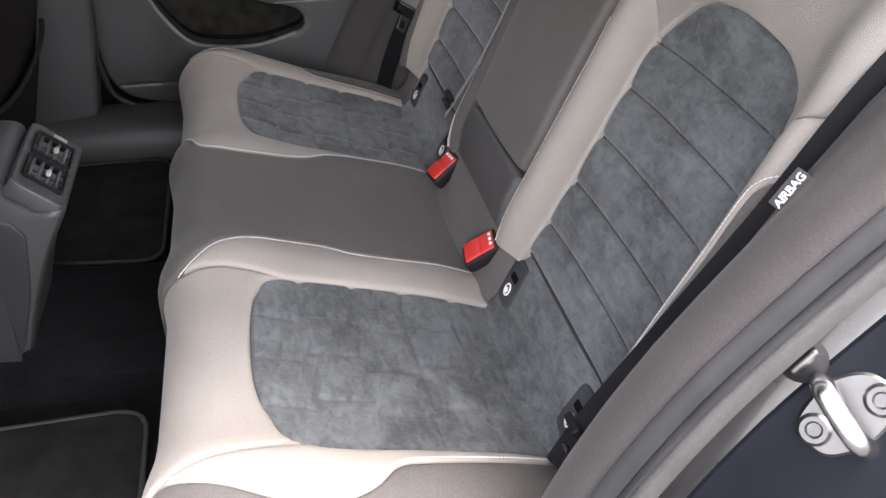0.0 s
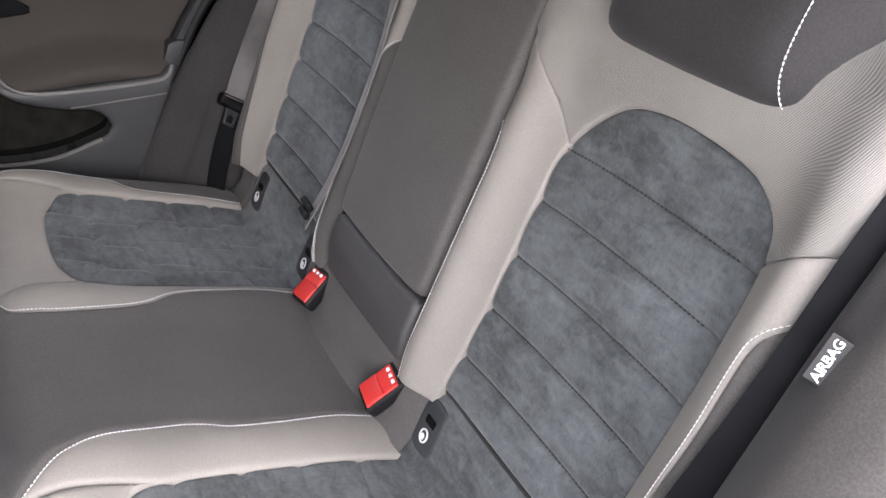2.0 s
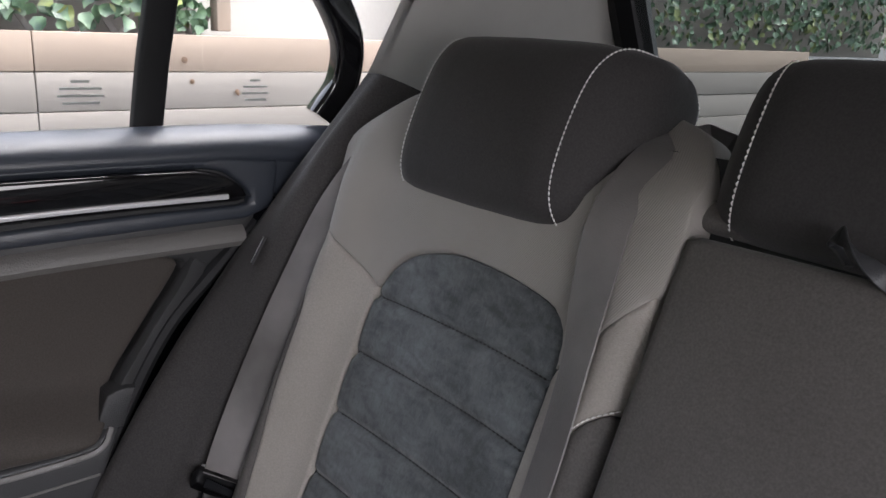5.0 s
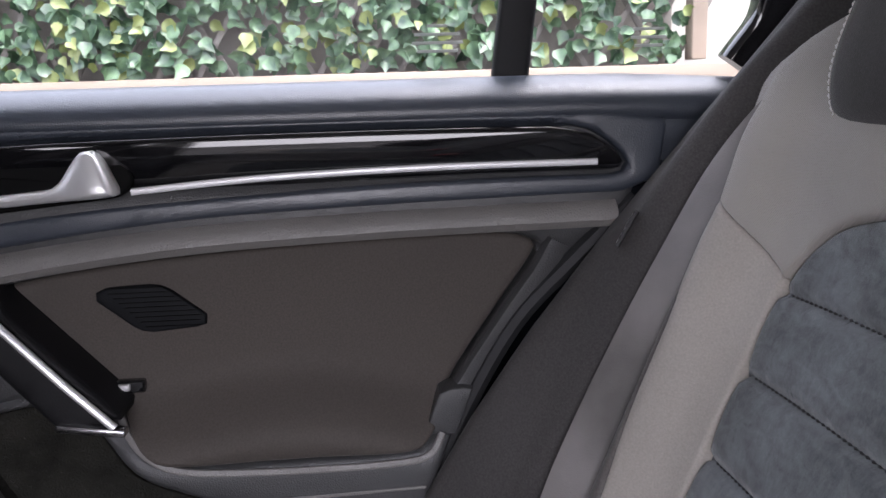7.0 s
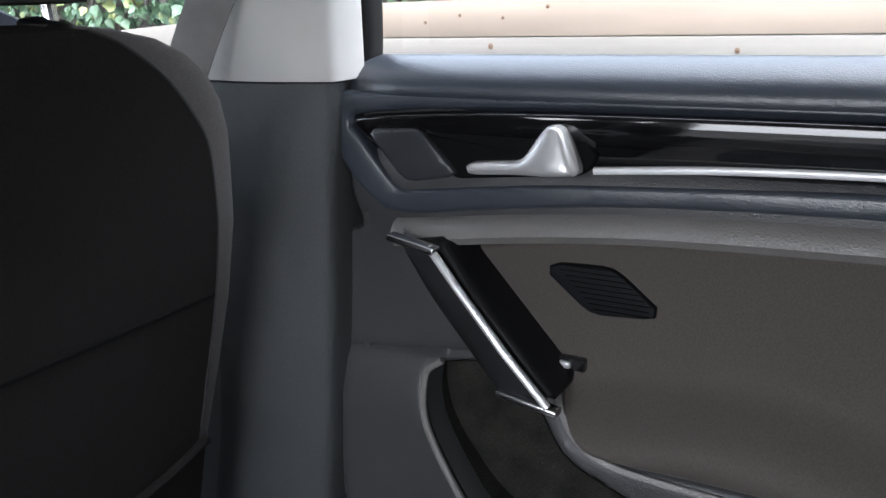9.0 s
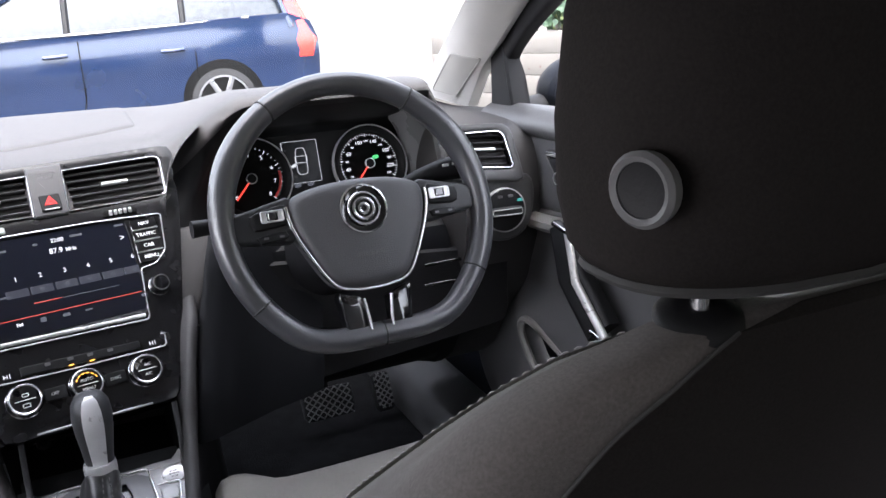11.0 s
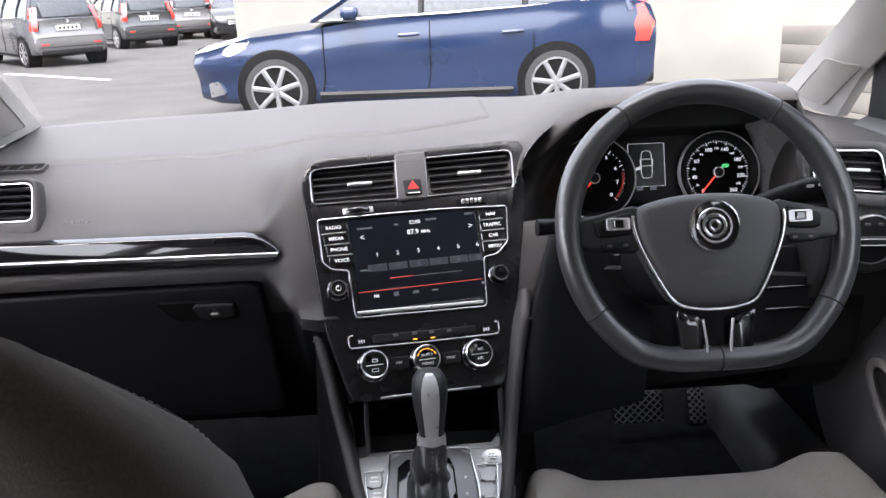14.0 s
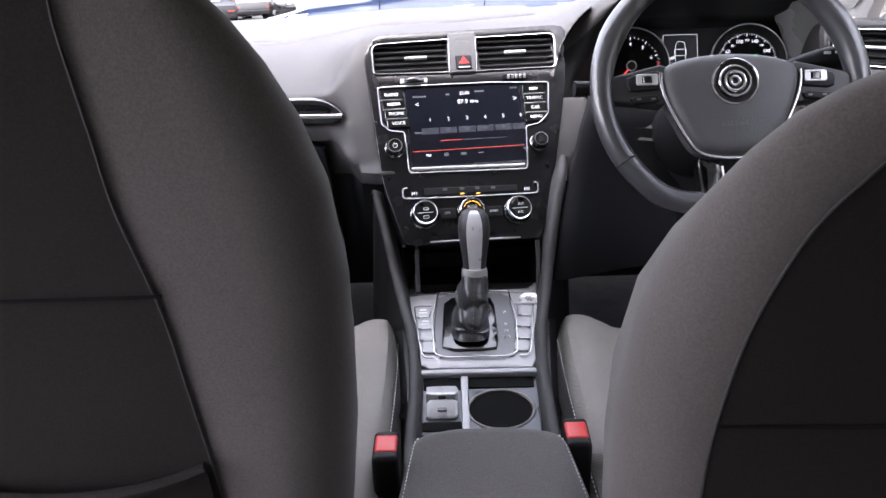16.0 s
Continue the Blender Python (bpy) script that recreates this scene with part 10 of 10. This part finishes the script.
        g = Geo()
        g.rbox(T((x0 + 0.42, sd * (hw + 0.09), belt + 0.07)), (0.17, 0.19, 0.13), 0.05, m.to_3x3().to_4x4())
        part("door_mirror", g, colour, car)
        g = Geo()
        rows = []
        for x, y, za, zb in ((xf + 0.13, hw * 0.68, 0.58, 0.66), (xf + 0.25, hw * 0.86, 0.58, 0.72), (xf + 0.42, hw * 0.935, 0.62, 0.78), (xf + 0.60, hw * 0.955, 0.71, 0.80)):
            rows.append([tuple(T((x, sd * y, za))), tuple(T((x - 0.01, sd * (y + 0.012), (za + zb) / 2))), tuple(T((x + 0.03, sd * y * 0.99, zb)))])
        g.loft(rows, closed=False)
        part("headlamp", g, LAMP, car, "clear headlamp")
        g = Geo()
        rows = []
        lamp = ((belt - 0.28, xr - 0.06, hw * 0.90, 0.16), (belt - 0.12, xr - 0.04, hw * 0.90, 0.20), (belt + 0.05, xr - 0.12, hw * 0.88, 0.17), (belt + 0.22, xr - 0.20, hw * 0.84, 0.12), (belt + 0.35, xr - 0.26, hw * 0.80, 0.07))
        if hatch:
            lamp = ((belt - 0.23, xr - 0.105, hw * 0.875, 0.03), (belt - 0.14, xr - 0.105, hw * 0.88, 0.13), (belt - 0.04, xr - 0.12, hw * 0.86, 0.22), (belt + 0.06, xr - 0.19, hw * 0.83, 0.12), (belt + 0.17, xr - 0.23, hw * 0.80, 0.06), (belt + 0.26, xr - 0.27, hw * 0.77, 0.03))
        for z, x, y, w in lamp:
            rows.append([tuple(T((x - w, sd * (y + 0.035), z))), tuple(T((x - 0.02, sd * (y + 0.015), z))), tuple(T((x + 0.045, sd * (y - 0.10), z)))])
        g.loft(rows, closed=False)
        part("tail_lamp", g, REDLAMP, car, "red tail lamp")
        g = Geo()
        q = fillet([(xf + 0.17, 0.26), (xf + 0.33, 0.30), (xf + 0.27, 0.42), (xf + 0.16, 0.40)], 0.02)
        g.loft([[tuple(T((x, sd * hw * (0.80 + 0.5 * (x - xf - 0.17)) + sd * 0.015, z))) for x, z in q], [tuple(T((x + 0.02, sd * hw * (0.76 + 0.5 * (x - xf - 0.17)), z))) for x, z in q]])
        part("fog_lamp_surround", g, ALLOY, car, "silver fog lamp surround")
    g = Geo()
    g.rbox(T((xf - 0.005, 0, 0.60)), (0.05, 0.72, 0.22), 0.02, m.to_3x3().to_4x4())
    gr = part("grille", g, DEEP, car, "black radiator grille")
    for k in range(3):
        g = Geo()
        g.rbox(T((xf - 0.032, 0, 0.54 + 0.06 * k)), (0.02, 0.66, 0.012), 0.004, m.to_3x3().to_4x4())
        part("grille_bar", g, CHROME, gr)
    if hatch:
        rot = m.to_3x3().to_4x4()
        tilt_t = rot @ Matrix.Rotation(radians(-12), 4, "Y")
        g = Geo()
        g.rbox(T((xr - 0.150, 0, belt + 0.20)), (0.03, width * 0.60, 0.34), 0.014, rot @ Matrix.Rotation(radians(-24), 4, "Y"))
        rw = part("rear_window", g, CARGLASS, car, "dark sloping rear window")
        g = Geo()
        g.tube([tuple(T((xr - 0.095, 0.02, belt + 0.03))), tuple(T((xr - 0.112, -0.16, belt + 0.075))), tuple(T((xr - 0.125, -0.32, belt + 0.10)))], 0.011, 6)
        part("wiper", g, MATT, rw, "black rear wiper")
        g = Geo()
        g.tube([tuple(T((xr - 0.02, y * hw, 0.655 - 0.02 * y * y))) for y in np.linspace(-0.84, 0.84, 9)], 0.022, 8)
        bm_ = part("bumper", g, colour, car, "rounded bumper edge")
        g = Geo()
        g.tube([tuple(T((xr - 0.008, y * hw, 0.44))) for y in np.linspace(-0.80, 0.80, 7)], 0.012, 6)
        part("bumper_crease", g, MATT, bm_)
        for sd in (-1, 1):
            g = Geo()
            g.tube([tuple(T((xr - 0.094, sd * hw * 0.74, 0.70))), tuple(T((xr - 0.098, sd * hw * 0.73, 0.82))), tuple(T((xr - 0.112, sd * hw * 0.68, belt - 0.02)))], 0.005, 5)
            part("tailgate_gap", g, DEEP, car)
            g = Geo()
            g.rbox(T((xr - 0.002, sd * hw * 0.66, 0.50)), (0.02, 0.17, 0.035), 0.008, rot)
            part("reflector", g, REDLAMP, car, "red bumper reflector")
        g = Geo()
        g.rbox(T((xr - 0.088, 0, belt - 0.105)), (0.03, 0.62, 0.035), 0.012, tilt_t)
        part("tailgate_handle", g, ALLOY if colour is DARKC else colour, car, "handle strip over the plate")
        g = Geo()
        g.lathe([(0.0, 0.010), (0.040, 0.010), (0.045, 0.0), (0.045, -0.01)], T((xr - 0.096, 0, belt - 0.035)), m.to_3x3() @ V3((1, 0, 0.2)), 18)
        part("badge", g, ALLOY, car, "round silver badge")
    px_ = xr - 0.082 if hatch else xr + 0.012
    g = Geo()
    g.rbox(T((px_, 0, belt - 0.18)), (0.02, 0.52, 0.11), 0.004, m.to_3x3().to_4x4())
    pl = part("number_plate", g, PLATE, car, "pale number plate")
    for k in range(5):
        g = Geo()
        g.rbox(T((px_ + 0.011, -0.18 + 0.09 * k, belt - 0.18)), (0.004, 0.05, 0.06), 0.001, m.to_3x3().to_4x4())
        part("plate_bar", g, SEAM, pl)
    g = Geo()
    g.rbox(T((xr - 0.03, 0, 0.335)), (0.09, width * 0.78, 0.12), 0.03, m.to_3x3().to_4x4())
    part("bumper_insert", g, MATT, car)
    return car


BLUE = paint("deep_blue_paint", (0.009, 0.021, 0.060))
BLUE2 = paint("bright_blue_paint", (0.012, 0.035, 0.14))
GREYC = paint("mid_grey_paint", (0.11, 0.11, 0.113))
DARKC = paint("charcoal_car_paint", (0.035, 0.037, 0.04))
BLACKC = paint("black_car_paint", (0.012, 0.013, 0.015))
make_car("estate_car", "deep blue estate car parked side-on before the white wall", BLUE, Matrix.Translation((0.28, 9.42, -0.105)) @ Matrix.Rotation(radians(-3.4), 4, "Z"), 4.55, 1.86, 1.48, 0.86, 0.98, 0.90, 0.97, rise=2.0)
make_car("hatchback", "mid-grey hatchback parked with its tail to the yard", GREYC, Matrix.Translation((-8.47, 21.3, -0.45)) @ Matrix.Rotation(radians(-50), 4, "Z"), 4.1, 1.72, 1.54, 0.75, 0.62, 0.98, 1.02, wheel_r=0.31, hood_len=0.95, hatch=True)
make_car("hatchback", "charcoal hatchback parked with its tail to the yard", DARKC, Matrix.Translation((-8.1, 27.1, -0.54)) @ Matrix.Rotation(radians(-55), 4, "Z"), 4.0, 1.70, 1.53, 0.75, 0.62, 0.98, 1.02, wheel_r=0.30, hood_len=0.9, hatch=True)
make_car("saloon_car", "black saloon car parked with its bright grille to the yard", BLACKC, Matrix.Translation((-5.35, 30.9, -0.61)) @ Matrix.Rotation(radians(98), 4, "Z"), 4.6, 1.85, 1.60, 0.85, 0.95, 1.02, 1.05, wheel_r=0.34)
make_car("hatchback", "bright blue hatchback at the edge of the yard", BLUE2, Matrix.Translation((-10.6, 19.9, -0.42)) @ Matrix.Rotation(radians(-50), 4, "Z"), 4.1, 1.75, 1.50, 0.75, 0.65, 0.95, 0.98, wheel_r=0.31, hood_len=0.95, hatch=True)
make_car("hatchback", "grey hatchback parked further back", GREYC, Matrix.Translation((-7.7, 31.4, -0.62)) @ Matrix.Rotation(radians(-60), 4, "Z"), 4.0, 1.70, 1.5, 0.75, 0.62, 0.98, 1.02, wheel_r=0.30, hood_len=0.9, hatch=True)
